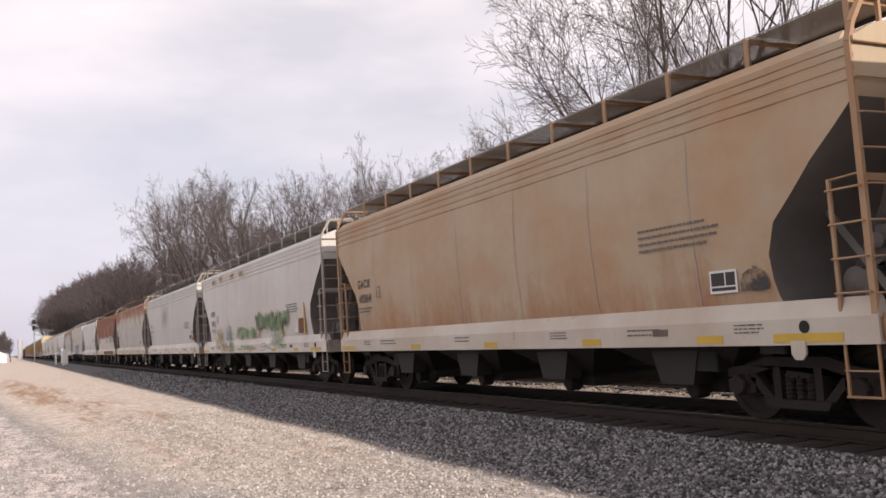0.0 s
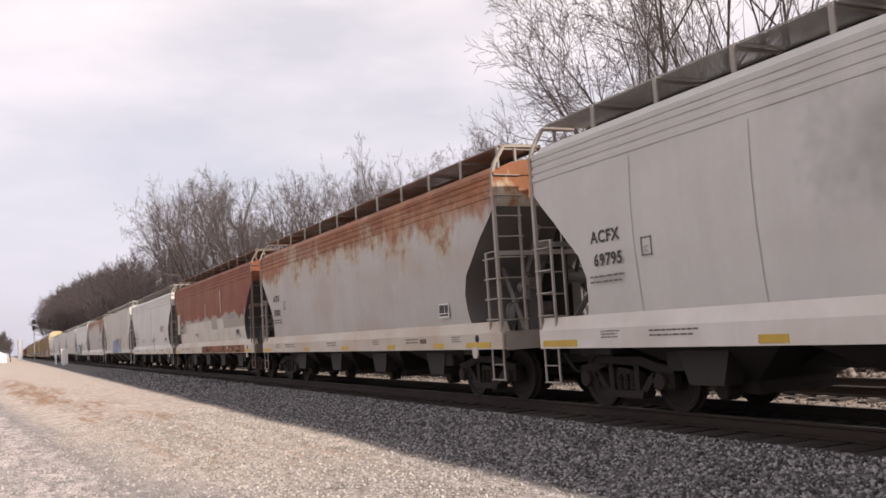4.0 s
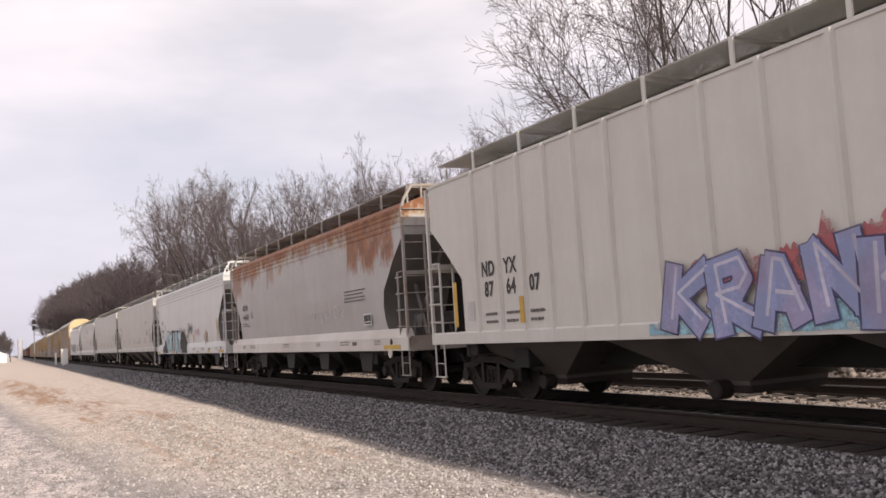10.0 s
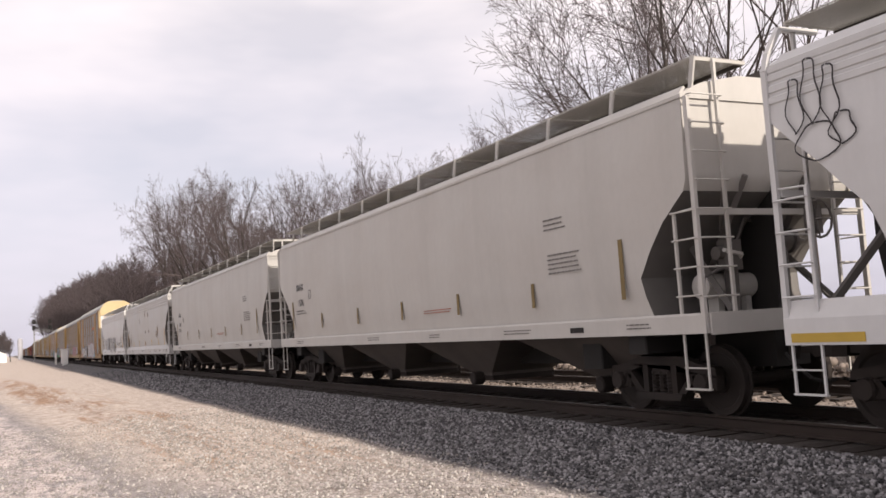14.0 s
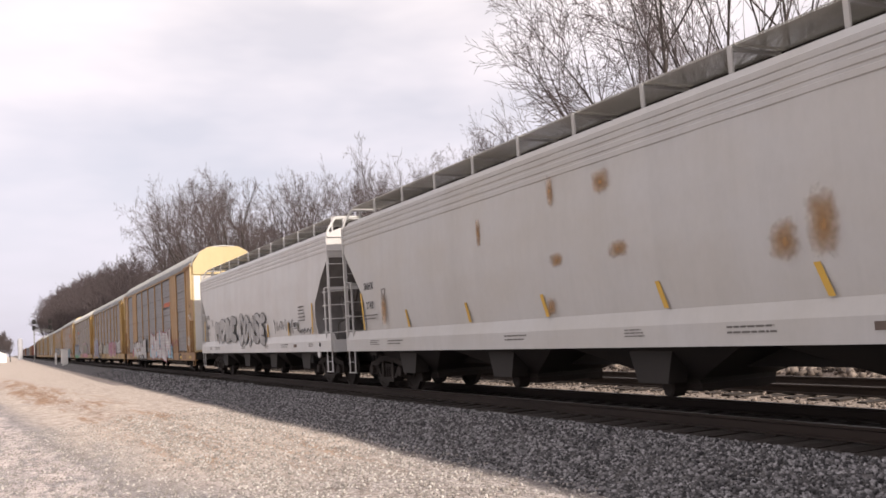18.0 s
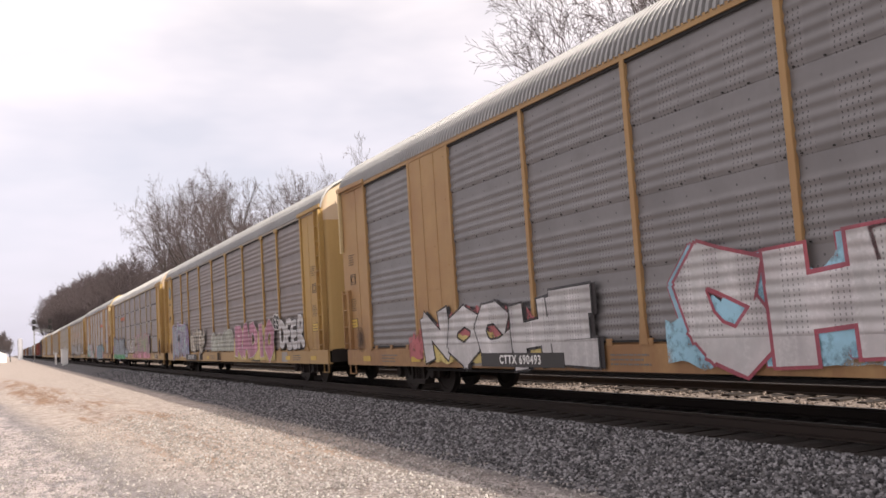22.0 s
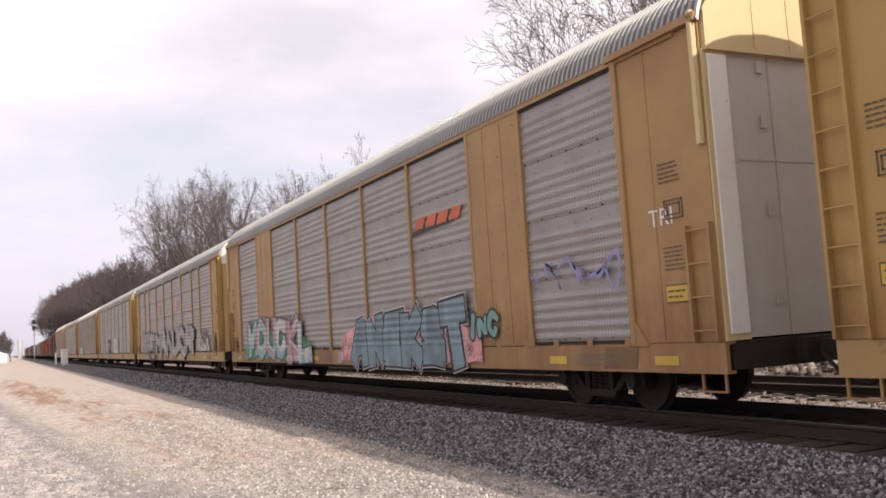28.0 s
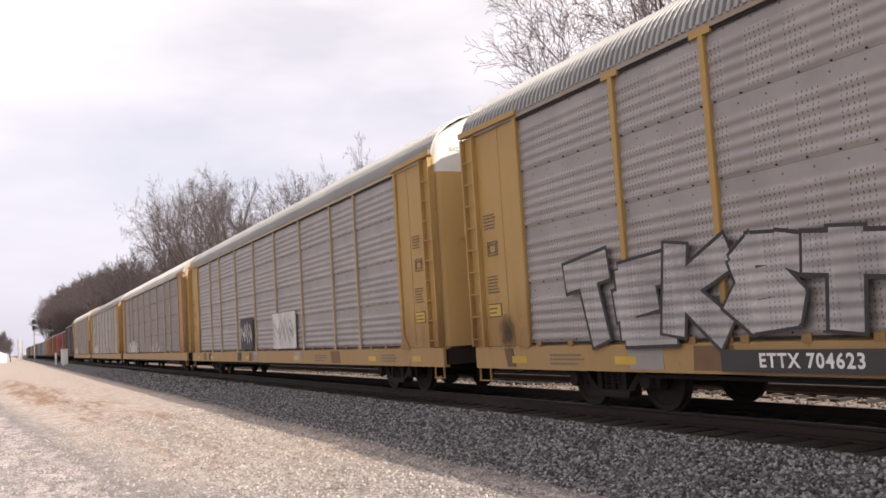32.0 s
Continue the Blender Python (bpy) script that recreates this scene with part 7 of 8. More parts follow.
part("emblem_ring", ring, r15, "round green emblem ring", Matrix())
disc = Geo().lathe([(0.235, -1.532), (0.235, -1.526)], (-12.3, 4.15), 28).mesh()
disc.materials.append(plain("emblem_blue", (0.23, 0.30, 0.36), 0.6))
part("emblem_disc", disc, r15, "", Matrix())
scrawl(r15, -12.7, -11.95, 3.45, 3.65, -1.52, G_BLACK, 48, 6, 0.03)
scrawl(r15, -12.65, -12.0, 2.65, 3.0, -1.52, G_BLACK, 49, 5, 0.03)

graffiti(r16, "CROMES", 1.2, 8.4, 1.0, 2.2, RY, (spray("lime_wash", (0.30, 0.36, 0.21), (0.38, 0.27, 0.29), True), spray("plum_wash", (0.34, 0.24, 0.29), (0.30, 0.32, 0.24), True)), haze(G_PINK), seed=18, fat=0.155, line=0.035, soft=0, square=True)
daub(r16, 0.0, 8.6, 0.68, 1.25, RY + 0.002, G_PINK, 50, 10, 0.3)
graffiti(r16, "FUSE", -2.6, 0.6, 1.05, 1.85, RY, None, G_WHITE, seed=19)
daub(r16, -6.4, -2.8, 0.72, 1.6, RY, G_STEEL, 51, 6, 0.3)
graffiti(r16, "ARKEST", 9.6, 11.4, 0.66, 0.98, RS, None, G_WHITE, seed=20)
daub(r16, -12.5, -4.6, 0.64, 1.25, RY + 0.002, G_GREEN, 52, 8, 0.15)
daub(r16, -12.6, -11.6, 1.05, 1.75, RY + 0.001, G_PURPLE, 53, 2, 0.1)
graffiti(r16, "WEKSO", -11.67, -4.57, 0.64, 2.25, RY + 0.012, G_INK, G_INK, seed=21, fat=0.16, line=0.02, square=True)
graffiti(r16, "WEKSO", -11.8, -4.7, 0.64, 2.25, RY - 0.003, spray("steel_sheet", (0.25, 0.285, 0.31), (0.29, 0.32, 0.36), True), G_INK, spray("dusky_purple", (0.22, 0.15, 0.27)), seed=21, fat=0.16, line=0.06, glow=0.09, soft=1, square=True)
for k in range(7):
    daub(r16, -11.7 + k, -10.5 + k, 0.635, 1.02, RY - 0.020, G_GREEN, 52 + k, 2, 0.2)
rail_emblem(r16, -7.0, -4.8, 3.36, 3.72)

daub(r17, -0.5, 7.2, 0.66, 2.10, RY, G_PALEPINK, 54, 9, 0.35)

graffiti(r17, "ANEKST", 0.33, 6.63, 0.62, 1.84, RY + 0.012, G_INK, G_INK, seed=22, fat=0.19, line=0.02, square=True)
graffiti(r17, "ANEKST", 0.45, 6.75, 0.62, 1.84, RY - 0.004, spray("teal_sheet", (0.19, 0.27, 0.32), (0.23, 0.33, 0.38), True), G_INK, G_WHITE, seed=22, fat=0.19, line=0.045, glow=0.07, soft=0, square=True)
graffiti(r17, "inc", 6.7, 7.9, 1.15, 1.65, RY, G_AQUA, G_BLACK, seed=23)
daub(r17, -11.0, -3.0, 0.66, 2.05, RY, G_GREEN, 55, 9, 0.45)
graffiti(r17, "MOUCKL", -10.53, -3.03, 0.66, 2.10, RY + 0.012, spray("striped_violet", (0.20, 0.16, 0.32)), G_NAVY, seed=24, fat=0.155, line=0.02, square=True)
graffiti(r17, "MOUCKL", -10.4, -2.9, 0.66, 2.10, RY - 0.004, (spray("aqua_mix", (0.24, 0.45, 0.45), (0.60, 0.58, 0.56), True), spray("rose_pale", (0.58, 0.35, 0.35), (0.30, 0.48, 0.48), True), spray("aqua_deep", (0.20, 0.42, 0.43), (0.52, 0.32, 0.33), True), spray("pearl", (0.56, 0.54, 0.53), (0.26, 0.46, 0.46), True), spray("rose_deep", (0.54, 0.30, 0.30), None, True)), G_NAVY, seed=24, fat=0.155, line=0.034, soft=1, square=True, inner=spray("pearl_line", (0.66, 0.64, 0.63)))
number_board(r17, "CTTX 692029", -6.0, -3.4, 0.64, 0.90, False)
rail_emblem(r17, 4.4, 6.6, 3.36, 3.72)
lettering(r14, "TRI", 12.35, 2.66, 0.24, -1.52, M_DECALW, name="lettering")
lettering(r17, "TRI", 12.35, 2.66, 0.24, -1.52, M_DECALW, name="lettering")
scrawl(r17, 8.9, 11.5, 1.75, 2.45, RY - 0.004, haze(spray("violet", (0.27, 0.26, 0.50))), 57, 5, 0.06)

G_WASH = spray("silver_wash", (0.43, 0.415, 0.405), sheet=True)
graffiti(r18, "TEKST", -10.2, -4.6, 1.0, 2.25, RY, G_WASH, G_INK, seed=25, fat=0.16, line=0.045, soft=1, square=True)
graffiti(r18, "MANUCR", -4.4, 7.5, 0.78, 2.26, RY, G_WASH, haze(spray("grey_ink", (0.10, 0.085, 0.08))), seed=26, fat=0.15, line=0.045, soft=1, square=True, wild=1.2)
daub(r18, 8.6, 10.9, 1.05, 2.0, RY, plain("pale_wash", (0.50, 0.47, 0.43), 0.7, 0, 0.25), 58, 3, 0.15)
scrawl(r18, 9.2, 10.4, 1.15, 2.2, RY - 0.004, spray("dark_brown", (0.10, 0.05, 0.04)), 59, 4, 0.06)
number_board(r18, "ETTX 704623", -7.1, -4.45, 0.66, 0.92)
for x in (2.7, -3.0):
    c = 0.13
    pts = [(x - 0.33, 3.2 + c), (x - 0.33 + c, 3.2), (x + 0.33 - c, 3.2), (x + 0.33, 3.2 + c), (x + 0.33, 3.74 - c), (x + 0.33 - c, 3.74), (x - 0.33 + c, 3.74), (x - 0.33, 3.74 - c)]
    me = Geo().prism([(x + (a - x) * 1.12, 3.47 + (b - 3.47) * 1.12) for a, b in pts], -1.520, -1.512).mesh()
    me.materials.append(M_DECALW)
    part("emblem_border", me, r18, at=Matrix())
    me = Geo().prism(pts, -1.525, -1.519).mesh()
    me.materials.append(plain("emblem_red", (0.48, 0.05, 0.06), 0.6, 0, 0.2))
    part("emblem_field", me, r18, "red eight-sided emblem with white bars", Matrix())
    for k, w in enumerate((0.40, 0.34, 0.46, 0.30)):
        decal_box(r18, "emblem_bar", x - w / 2, x + w / 2, 3.60 - 0.11 * k, 3.65 - 0.11 * k, -1.528, M_DECALW)
for a, b, m_ in ((-3.5, -1.6, G_BLACK), (1.0, 3.6, G_WHITE)):
    decal_box(r19, "buffed_panel", a, b, 1.08, 2.2, RY, m_)
    scrawl(r19, a + 0.2, b - 0.2, 1.2, 2.1, RY - 0.005, G_WHITE if m_ is G_BLACK else G_FADE, 61, 4, 0.08)
for i, car in enumerate(RACKS[6:]):
    daub(car, -9.5, -4.0, 1.05, 2.0, RY, G_SILVER, 70 + i, 6, 0.3)
    daub(car, 2.0, 6.0, 1.05, 1.8, RY, G_FADE, 74 + i, 5, 0.4)

TAIL_COL = [("black", (0.03, 0.03, 0.045), 5.1), ("maroon", (0.16, 0.035, 0.035), 4.7), ("red", (0.24, 0.045, 0.03), 4.7), ("brown", (0.20, 0.085, 0.045), 4.7), ("rust", (0.25, 0.12, 0.06), 4.6),
            ("tan", (0.34, 0.23, 0.13), 4.6), ("grey", (0.30, 0.31, 0.32), 4.4), ("slate", (0.16, 0.20, 0.24), 4.4)]
g = JOINTS[-1]
for i in range(20):
    nm, col, hgt = TAIL_COL[i % 8 if i < 8 else 3 + i % 5]
    paint = car_paint("boxcar_" + nm, col, stain=0.3, seed=30.0 + i % 8)
    place(boxcar("boxcar", 17.5, hgt, paint, "weathered %s boxcar coupled behind the autoracks" % nm), g, g - 17.5)
    g -= 17.5


# ---- trees ----
def tubes(segs, sides):
    """Many tapered twigs at once: an array of (start, end, radius, radius)."""
    s = np.array(segs, float)
    p, q, r1, r2 = s[:, 0:3], s[:, 3:6], s[:, 6], s[:, 7]
    d = q - p
    d /= np.linalg.norm(d, axis=1)[:, None] + 1e-9
    ref = np.where(np.abs(d[:, 2:3]) < 0.9, np.array([[0, 0, 1.0]]), np.array([[1.0, 0, 0]]))
    a = np.cross(d, ref)
    a /= np.linalg.norm(a, axis=1)[:, None]
    b = np.cross(d, a)
    n = len(s)
    vs = np.zeros((n, 2 * sides, 3))
    for i in range(sides):
        t = 2 * math.pi * i / sides
        o = a * math.cos(t) + b * math.sin(t)
        vs[:, i] = p + o * r1[:, None]
        vs[:, sides + i] = q + o * r2[:, None]
    fs = np.array([(i, (i + 1) % sides, sides + (i + 1) % sides, sides + i) for i in range(sides)])
    fs = (fs[None] + (np.arange(n) * 2 * sides)[:, None, None]).reshape(-1, 4)
    return vs.reshape(-1, 3), fs


def bulk_mesh(vs, fs, mat, smooth=False):
    me = bpy.data.meshes.new("bulk")
    k = fs.shape[1]
    me.vertices.add(len(vs))
    me.vertices.foreach_set("co", vs.astype(np.float32).ravel())
    me.loops.add(fs.size)
    me.loops.foreach_set("vertex_index", fs.astype(np.int32).ravel())
    me.polygons.add(len(fs))
    me.polygons.foreach_set("loop_start", np.arange(0, fs.size, k, dtype=np.int32))
    me.polygons.foreach_set("loop_total", np.full(len(fs), k, dtype=np.int32))
    me.update()
    me.validate()
    me.materials.append(mat)
    return me


def grow_tree(seed, height, spread=1.0, levels=4, twigs=1.0, lean=(0, 0), fork=0.30, stem=0.80, reach=0.62, girth=0.012, dense=1.0, crook=1.0, lift=1.0):
    """Limbs and twigs of a bare broadleaf tree, as two lists of segments."""
    rng = random.Random(seed)
    wood, fine = [], []

    def branch(p, d, length, r, level):
        n = (7, 6, 5, 4, 3)[level]
        step = length / n
        pts = [(p, r)]
        for i in range(n):
            wob = (0.10, 0.20, 0.26, 0.30, 0.34)[level] * crook
            d = (d + Vector((rng.uniform(-wob, wob), rng.uniform(-wob, wob), rng.uniform(-wob, wob) + lift * (0.04, 0.10, 0.09, 0.05, 0.02)[level]))).normalized()
            q = p + d * step
            rr = max(0.008, r * (1 - 0.80 * (i + 1) / n))
            (wood if level < 2 else fine).append((*p, *q, max(0.008, r * (1 - 0.80 * i / n)), rr))
            p = q
            pts.append((p, rr, d.copy()))
        if level + 1 >= levels + 1:
            return
        kids = (rng.randint(8, 10), rng.randint(6, 8), rng.randint(5, 7), rng.randint(3, 5), 0)[level]
        kids = int(kids * (twigs if level >= 2 else dense if level == 1 else 1.0) + 0.5)
        for k in range(kids):
            lo = (fork, 0.22, 0.15, 0.15, 0)[level]
            t = lo + (1 - lo) * (k + rng.random()) / kids
            idx = min(n - 1, int(t * n))
            f = t * n - idx
            base = pts[idx][0].lerp(pts[idx + 1][0], min(1, f))
            axis = pts[idx + 1][2]
            side = axis.cross(Vector((rng.uniform(-1, 1), rng.uniform(-1, 1), rng.uniform(-1, 1)))).normalized()
            ang = radians(rng.uniform(28, 52) * spread)
            nd = (axis * math.cos(ang) + side * math.sin(ang)).normalized()
            ln = length * ((reach, 0.60, 0.55, 0.5, 0)[level]) * (1.12 - 0.6 * t) * rng.uniform(0.8, 1.2)
            branch(base, nd, ln, max(0.008, pts[idx][1] * rng.uniform(0.5, 0.68)), level + 1)

    d0 = Vector((lean[0], lean[1], 1)).normalized()
    branch(Vector((0, 0, -0.3)), d0, height * stem, height * girth, 0)
    return wood, fine


_trees = {}


def tree_meshes(seed, height, **k):
    key = (seed, height)
    if key not in _trees:
        wood, fine = grow_tree(seed, height, **k)
        v, f = tubes(wood, 6)
        v2, f2 = tubes(fine, 3)
        _trees[key] = (bulk_mesh(v, f, M_BARK), bulk_mesh(v2, f2, M_TWIG))
    return _trees[key]


def tree(x, y, seed, height, turn=0.0, top=None, wide=None, label="bare broadleaf tree with fine grey-brown twigs", **k):
    """A tree whose crown ends at the height top and reaches wide metres out from its trunk."""
    trunk, crown = tree_meshes(seed, height, **k)
    co = np.zeros(len(crown.vertices) * 3)
    crown.vertices.foreach_get("co", co)
    co = co.reshape(-1, 3)
    up = (top - ground_z(y)) / co[:, 2].max() if top else 1.0
    out = wide / np.percentile(np.hypot(co[:, 0], co[:, 1]), 97) if wide else up
    ob = tagged(new("bare_tree", None), label, "tree", "bare trees behind the track")
    ob.matrix_world = pose(x, y, ground_z(y), 0, 0, turn) @ Matrix.Diagonal((out, out, up, 1))
    part("trunk", trunk, ob)
    part("crown", crown, ob)
    return ob


FAN = dict(spread=0.95, twigs=1.2, dense=1.2, fork=0.34, stem=0.45, reach=1.15, girth=0.011, crook=0.55, lift=0.45)
TALL = dict(spread=0.85, twigs=0.6, dense=0.85, fork=0.30, stem=0.8, reach=0.75, girth=0.0105, crook=0.7, lift=0.7)
tree(-31.8, 25.5, 15, 18.0, 20, 19.0, 6.9, label="wide bare tree with a fan-shaped crown of fine twigs", **FAN)
tree(-27.2, 24.5, 12, 19.0, 80, 19.5, 6.0, label="tall bare tree with dark ascending limbs", **TALL)
tree(-23.0, 22.5, 13, 19.0, 150, 19.0, 5.5, label="tall bare tree with many upright branches", **TALL)
tree(-20.2, 23.0, 14, 18.0, 260, 18.0, 5.0, **TALL)
rng = random.Random(77)
THICKET = dict(spread=1.1, twigs=1.7, dense=1.6, stem=0.6, reach=0.7, girth=0.02, fork=0.1, crook=0.8, lift=0.6)
BUSH = dict(spread=1.05, twigs=1.05, dense=1.15, stem=0.52, reach=0.88, girth=0.018, fork=0.20, crook=0.9, lift=0.35)
# along the bank: place, crown height and reach
ROW = [(-149, 23, 28.0, 5.5), (-133, 24, 26.0, 5.5), (-119, 23, 24.4, 5.2), (-108, 25, 23.0, 5.0), (-100, 23, 21.3, 4.6), (-91, 23, 19.0, 4.4), (-83, 24, 16.0, 3.6), (-76, 23, 14.8, 3.2), (-71, 23, 16.3, 2.9),
       (-65, 23, 14.6, 2.8), (-60, 23, 13.4, 2.6), (-56.4, 23, 15.1, 2.2), (-53.5, 23, 12.8, 2.6), (-49, 23, 11.7, 2.6), (-46.2, 23, 12.2, 2.4), (-43.8, 23, 12.3, 2.3), (-41, 23, 12.3, 2.2), (-38.6, 23, 12.4, 2.0)]
for i, (x, y, top, wide) in enumerate(ROW):
    sd = 21 + i % 4
    tree(x, y, sd, 15.0, rng.uniform(0, 360), top, wide * 1.35, label="bare broadleaf tree with crooked dark limbs", **BUSH)
    if i < 13:
        tree(x * 1.10 - 3.0, y * 1.12, 21 + (i + 1) % 4, 15.0, rng.uniform(0, 360), top * rng.uniform(0.66, 0.88), wide * 1.3, label="bare broadleaf tree with crooked dark limbs", **BUSH)


def build_far_woods():
    rng = random.Random(5)
    protos = []
    for sd in (31, 32, 33):
        wood, fine = grow_tree(sd, 15.0, spread=0.85, levels=3, twigs=0.9)
        segs = wood + [(s[0], s[1], s[2], s[3], s[4], s[5], max(s[6], 0.03), max(s[7], 0.02)) for s in fine]
        protos.append(tubes(segs, 3))
    vs, fs, n = [], [], 0
    hs = [(-140, 15.0), (-190, 17.5), (-240, 20.0), (-325, 22.8), (-400, 24.8), (-500, 25.0)]
    for i in range(150):
        x = -146 - 2.2 * i + rng.uniform(-4, 4)
        y = rng.uniform(16.9, 18.5) + (i % 3) * 4
        h = np.interp(-x, [-p[0] for p in hs], [p[1] for p in hs]) * rng.uniform(0.85, 1.02) / 15.0
        v, f = protos[i % 3]
        a = rng.uniform(0, 6.28)
        m = np.array([[math.cos(a), -math.sin(a), 0], [math.sin(a), math.cos(a), 0], [0, 0, 1]]) * h
        vs.append(v @ m.T + np.array([x, y, ground_z(y)]))
        fs.append(f + n)
        n += len(v)
    me = bulk_mesh(np.concatenate(vs), np.concatenate(fs), M_FARWOOD)
    tagged(new("far_woods", me), "dense bare brown woods along the far side of the track", "woods", kind="stuff")


build_far_woods()


# ---- loose stones ----
def scatter(name, count, area, size, mat, seed, label, sink=0.25, keep=None):
    rs = np.random.RandomState(seed)
    cube = np.array([(x, y, z) for x in (-1, 1) for y in (-1, 1) for z in (-1, 1)], float)
    quads = np.array([(0, 1, 3, 2), (4, 6, 7, 5), (0, 4, 5, 1), (2, 3, 7, 6), (0, 2, 6, 4), (1, 5, 7, 3)])
    x = area[0] + (area[1] - area[0]) * rs.rand(count) ** 0.8
    y = area[2] + (area[3] - area[2]) * rs.rand(count)
    sz = (size[0] + (size[1] - size[0]) * rs.rand(count) ** 2)
    v = cube[None] * (0.55 + 0.45 * rs.rand(count, 8, 1)) * (0.6 + 0.4 * rs.rand(count, 1, 3)) + 0.2 * (rs.rand(count, 8, 3) - 0.5)
    ang = rs.rand(count, 3) * 6.283
    for k, (i, j) in enumerate(((0, 1), (1, 2), (0, 2))):
        c, s = np.cos(ang[:, k])[:, None], np.sin(ang[:, k])[:, None]
        a, b = v[:, :, i].copy(), v[:, :, j].copy()
        v[:, :, i], v[:, :, j] = a * c - b * s, a * s + b * c
    v *= (sz / 2)[:, None, None]
    z = np.interp(y, [p[0] for p in PROFILE], [p[1] for p in PROFILE])
    z = z + np.array([(0.035 * noise.noise((a * 0.35, b * 0.6, 0)) + 0.02 * noise.noise((a * 1.3, b * 1.5, 4))) * (0.3 if 7.5 < b < 11.2 else 1.0) for a, b in zip(x, y)])
    v += np.stack([x, y, z + sz * (0.5 - sink) * 0.6], 1)[:, None, :]
    f = (quads[None] + (np.arange(count) * 8)[:, None, None]).reshape(-1, 4)
    me = bulk_mesh(v.reshape(-1, 3), f, mat)
    return tagged(new(name, me), label, "stones", kind="stuff")


scatter("ballast_stones", 42000, (-34.0, -3.5, 5.75, 7.85), (0.028, 0.058), M_STONE, 3, "dark grey crushed ballast stones along the ties")
scatter("ballast_stones", 9000, (-45.0, -3.5, 10.9, 16.2), (0.04, 0.08), M_RIPRAP, 4, "sunlit dusty ballast stones round the second track")
scatter("bank_stones", 5000, (-60.0, -6.0, 16.3, 18.6), (0.10, 0.30), M_RIPRAP, 5, "brown broken stones on the bank beyond the tracks")
scatter("ballast_stones", 9000, (-78.0, -32.0, 5.9, 7.85), (0.05, 0.09), M_STONE, 8, "dark grey crushed ballast stones along the ties")
scatter("gravel_chips", 11000, (-28.0, -8.0, 2.6, 6.0), (0.018, 0.055), M_CHIP, 6, "loose pale limestone chips on the gravel shoulder")
scatter("gravel_chips", 10000, (-26.0, -9.0, -0.6, 3.4), (0.014, 0.045), M_CHIP, 7, "loose pale limestone chips on the gravel lot")


# ---- signals ----
def build_signals():
    case = tagged(new("relay_case", None), "white metal signal relay case on the gravel beside the track", "signal box")
    case.matrix_world = pose(-132, 6.85, -0.5)
    me = Geo().box(-0.45, 0.45, -0.42, 0.42, 0.35, 2.25, 0.03).mesh()
    me.materials.append(M_WHITE)
    part("cabinet", me, case)
    me = Geo().box(-0.52, 0.52, -0.5, 0.5, 2.25, 2.36, 0.04).mesh()
    me.materials.append(M_WHITE)
    part("cap", me, case)
    me = Geo().box(-0.35, 0.35, -0.32, 0.32, 0.0, 0.35).mesh()
    me.materials.append(M_DECALW)
    part("pedestal", me, case)
    post = tagged(new("marker_post", None), "short white trackside post", "post")
    post.matrix_world = pose(-150, 6.55, -0.5)
    me = Geo().box(-0.14, 0.14, -0.14, 0.14, 0, 1.9, 0.03).mesh()
    me.materials.append(M_WHITE)
    part("shaft", me, post)
    sig = tagged(new("cantilever_signal", None), "grey steel cantilever signal mast with black signal heads", "railway signal")
    sig.matrix_world = pose(-250, 6.0, -0.5)
    me = Geo().bar((0, 0, 0), (0, 0, 8.1), 0.13, 10).mesh(True)
    me.materials.append(M_GALV)
    part("mast", me, sig)
    me = Geo().box(-0.25, 0.25, -0.2, 4.6, 7.55, 7.62).bar((0, -0.1, 8.0), (0, 4.6, 8.0), 0.05).bar((0, -0.1, 7.6), (0, 4.6, 7.6), 0.06).mesh()
    me.materials.append(M_GALV)
    part("arm", me, sig)
    for y in (0.0, 3.75):
        for z in (8.6, 10.1):
            me = Geo().box(-0.12, 0.12, y - 0.42, y + 0.42, z - 0.6, z + 0.5, 0.05).mesh()
            me.materials.append(M_BLACK)
            head = part("signal_head", me, sig, "black signal target with hooded lamps")
            hoods = Geo()
            for k in (-0.28, 0.12):
                hoods.bar((0.12, y, z + k), (0.4, y, z + k), 0.12, 8)
            me = hoods.mesh()
            me.materials.append(M_BLACK)
            part("hood", me, head)
    return sig


build_signals()


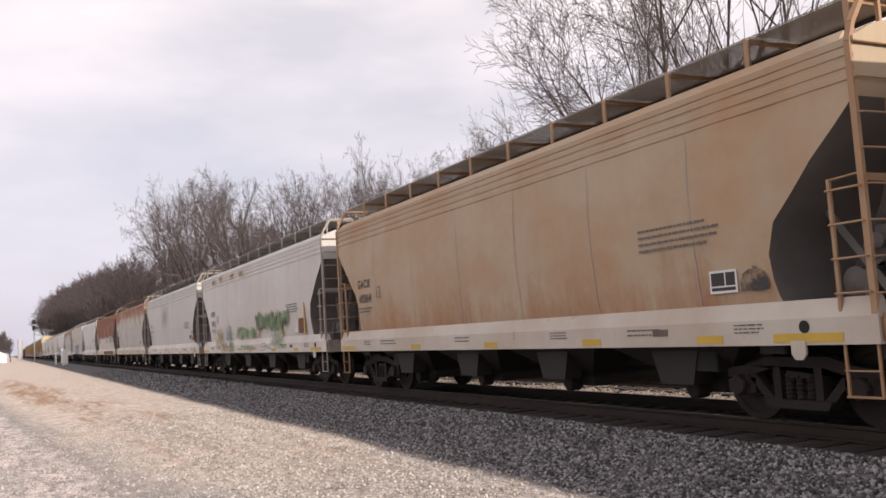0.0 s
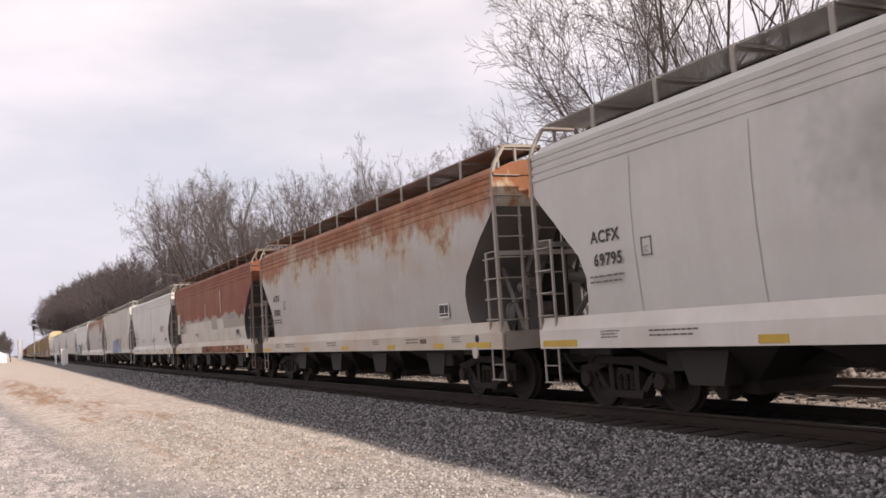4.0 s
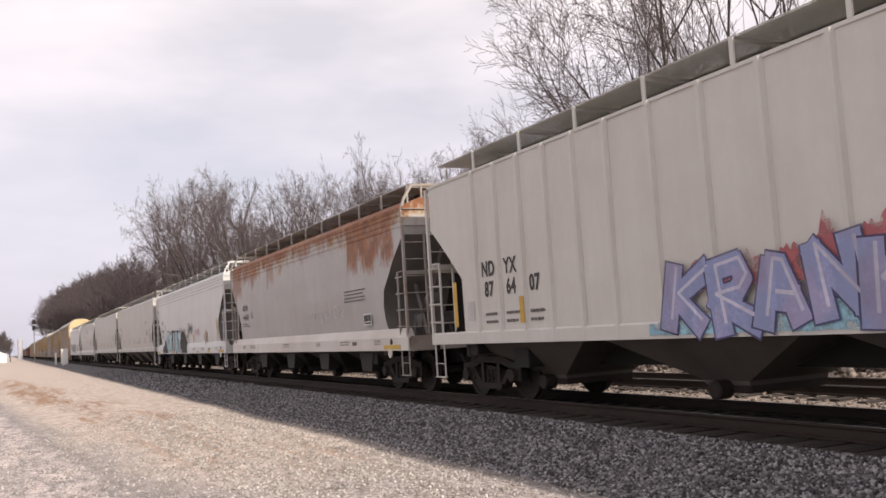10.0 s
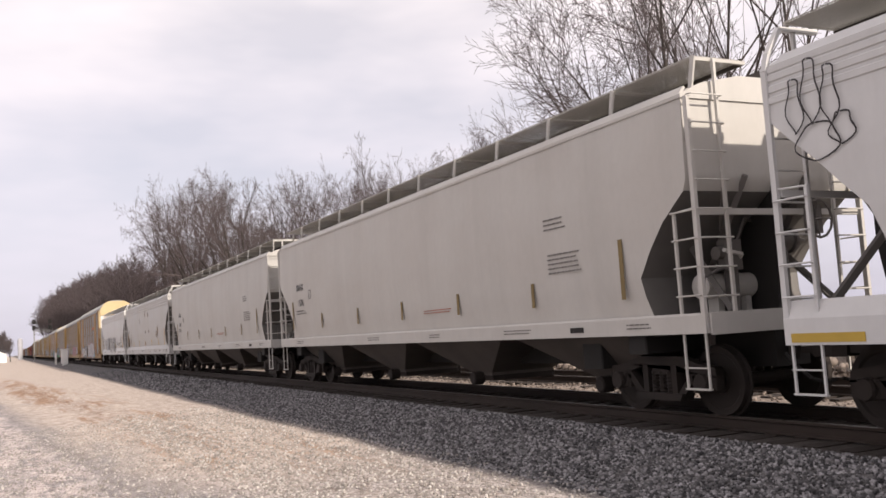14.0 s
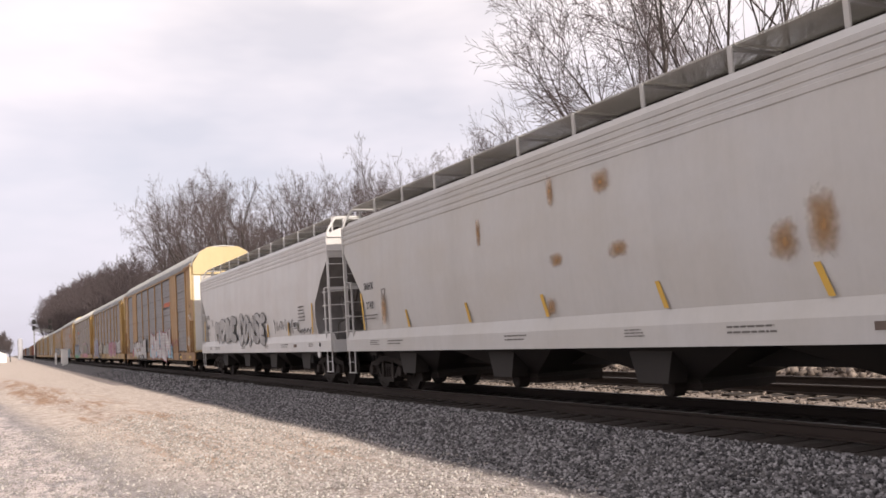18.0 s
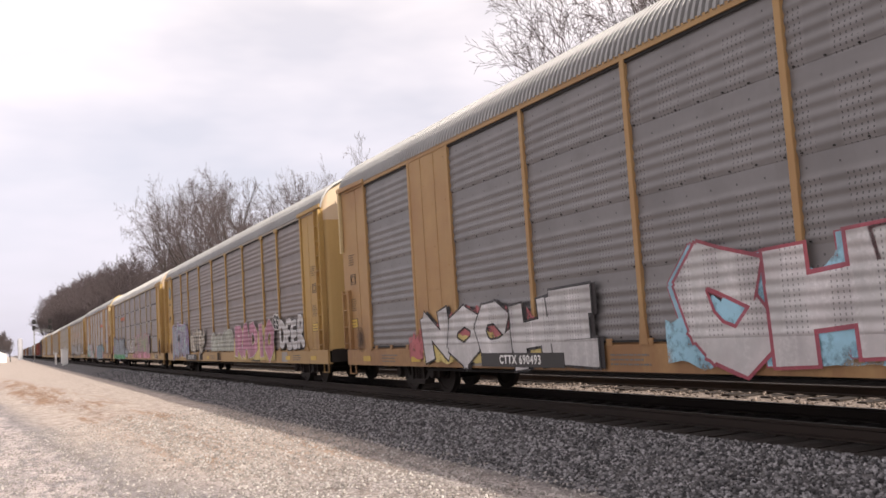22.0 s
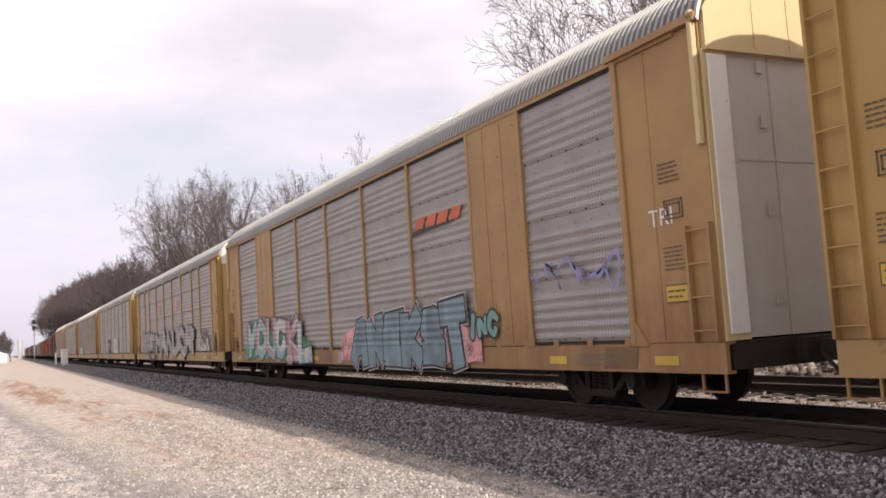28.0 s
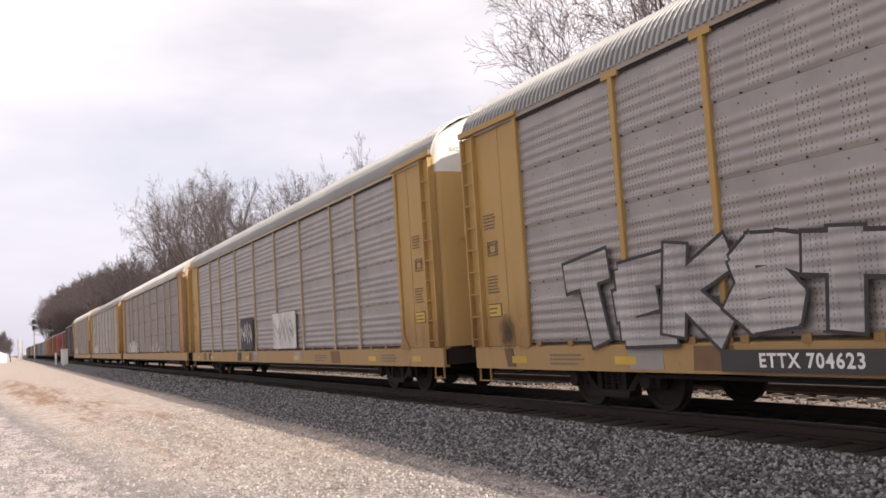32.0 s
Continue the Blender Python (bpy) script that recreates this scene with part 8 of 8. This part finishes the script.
def build_far_left():
    """The end of the lot: a dark evergreen, a pale silo and a white shed far down the line."""
    for k, (x, y, h_) in enumerate(((-312, 0.6, 8.2), (-306, -1.0, 9.2), (-318, -2.4, 9.6), (-305, -4.0, 9.4), (-312, -6.5, 9.8), (-320, -13.0, 10.0), (-300, -19.0, 10.0))):
        tree(x, y, 41 + k % 2, 15.0, 70 * k, h_, h_ * 0.28, label="dark twiggy tree at the far end of the lot", **THICKET)
    silo = tagged(new("silo", None), "slim pale grey silo at the end of the lot", "silo")
    silo.matrix_world = pose(-420, 4.6, -0.6)
    g = Geo()
    rows = []
    for r, z in ((1.0, 0), (1.0, 8.4), (0.8, 8.9), (0.1, 9.2)):
        rows.append([(r * math.cos(i * math.pi / 8), r * math.sin(i * math.pi / 8), z) for i in range(17)])
    me = g.sheet(rows).mesh(True)
    me.materials.append(plain("pale_concrete", (0.42, 0.42, 0.45), 0.8, 0, 0.1))
    part("shell", me, silo)
    shed = tagged(new("shed", None), "small white shed at the end of the lot", "shed")
    shed.matrix_world = pose(-300, -2.0, -0.6)
    me = Geo().box(-2, 2, -2.2, 1.6, 0, 2.4).mesh()
    me.materials.append(M_WHITE)
    part("wall", me, shed)
    me = Geo().prism([(-2.5, 2.4), (1.9, 2.4), (-0.3, 3.4)], -2.2, 2.2, "x").mesh()
    me.materials.append(M_WHITE)
    part("roof", me, shed)


build_far_left()


# ---- what moves ----
def gone(t):
    """How far the train has rolled after t seconds."""
    return 11.35 * t + 0.014 * t * t


def motions():
    for car, mid in TRAIN:
        walk(car, [(t, pose(mid + gone(t), TRACK_Y, 0)) for t in range(0, 33, 2)])
    first = SPINNING[0]
    walk(first, [(i / FPS, pose(0, 0, 0, 0, math.degrees(gone(i / FPS) / WHEEL_R), 0)) for i in range(0, 32 * FPS + 1)])
    action, slot = first.animation_data.action, first.animation_data.action_slot
    for w in SPINNING[1:]:
        w.rotation_mode = "QUATERNION"
        w.animation_data_create()
        w.animation_data.action = action
        w.animation_data.action_slot = slot


motions()
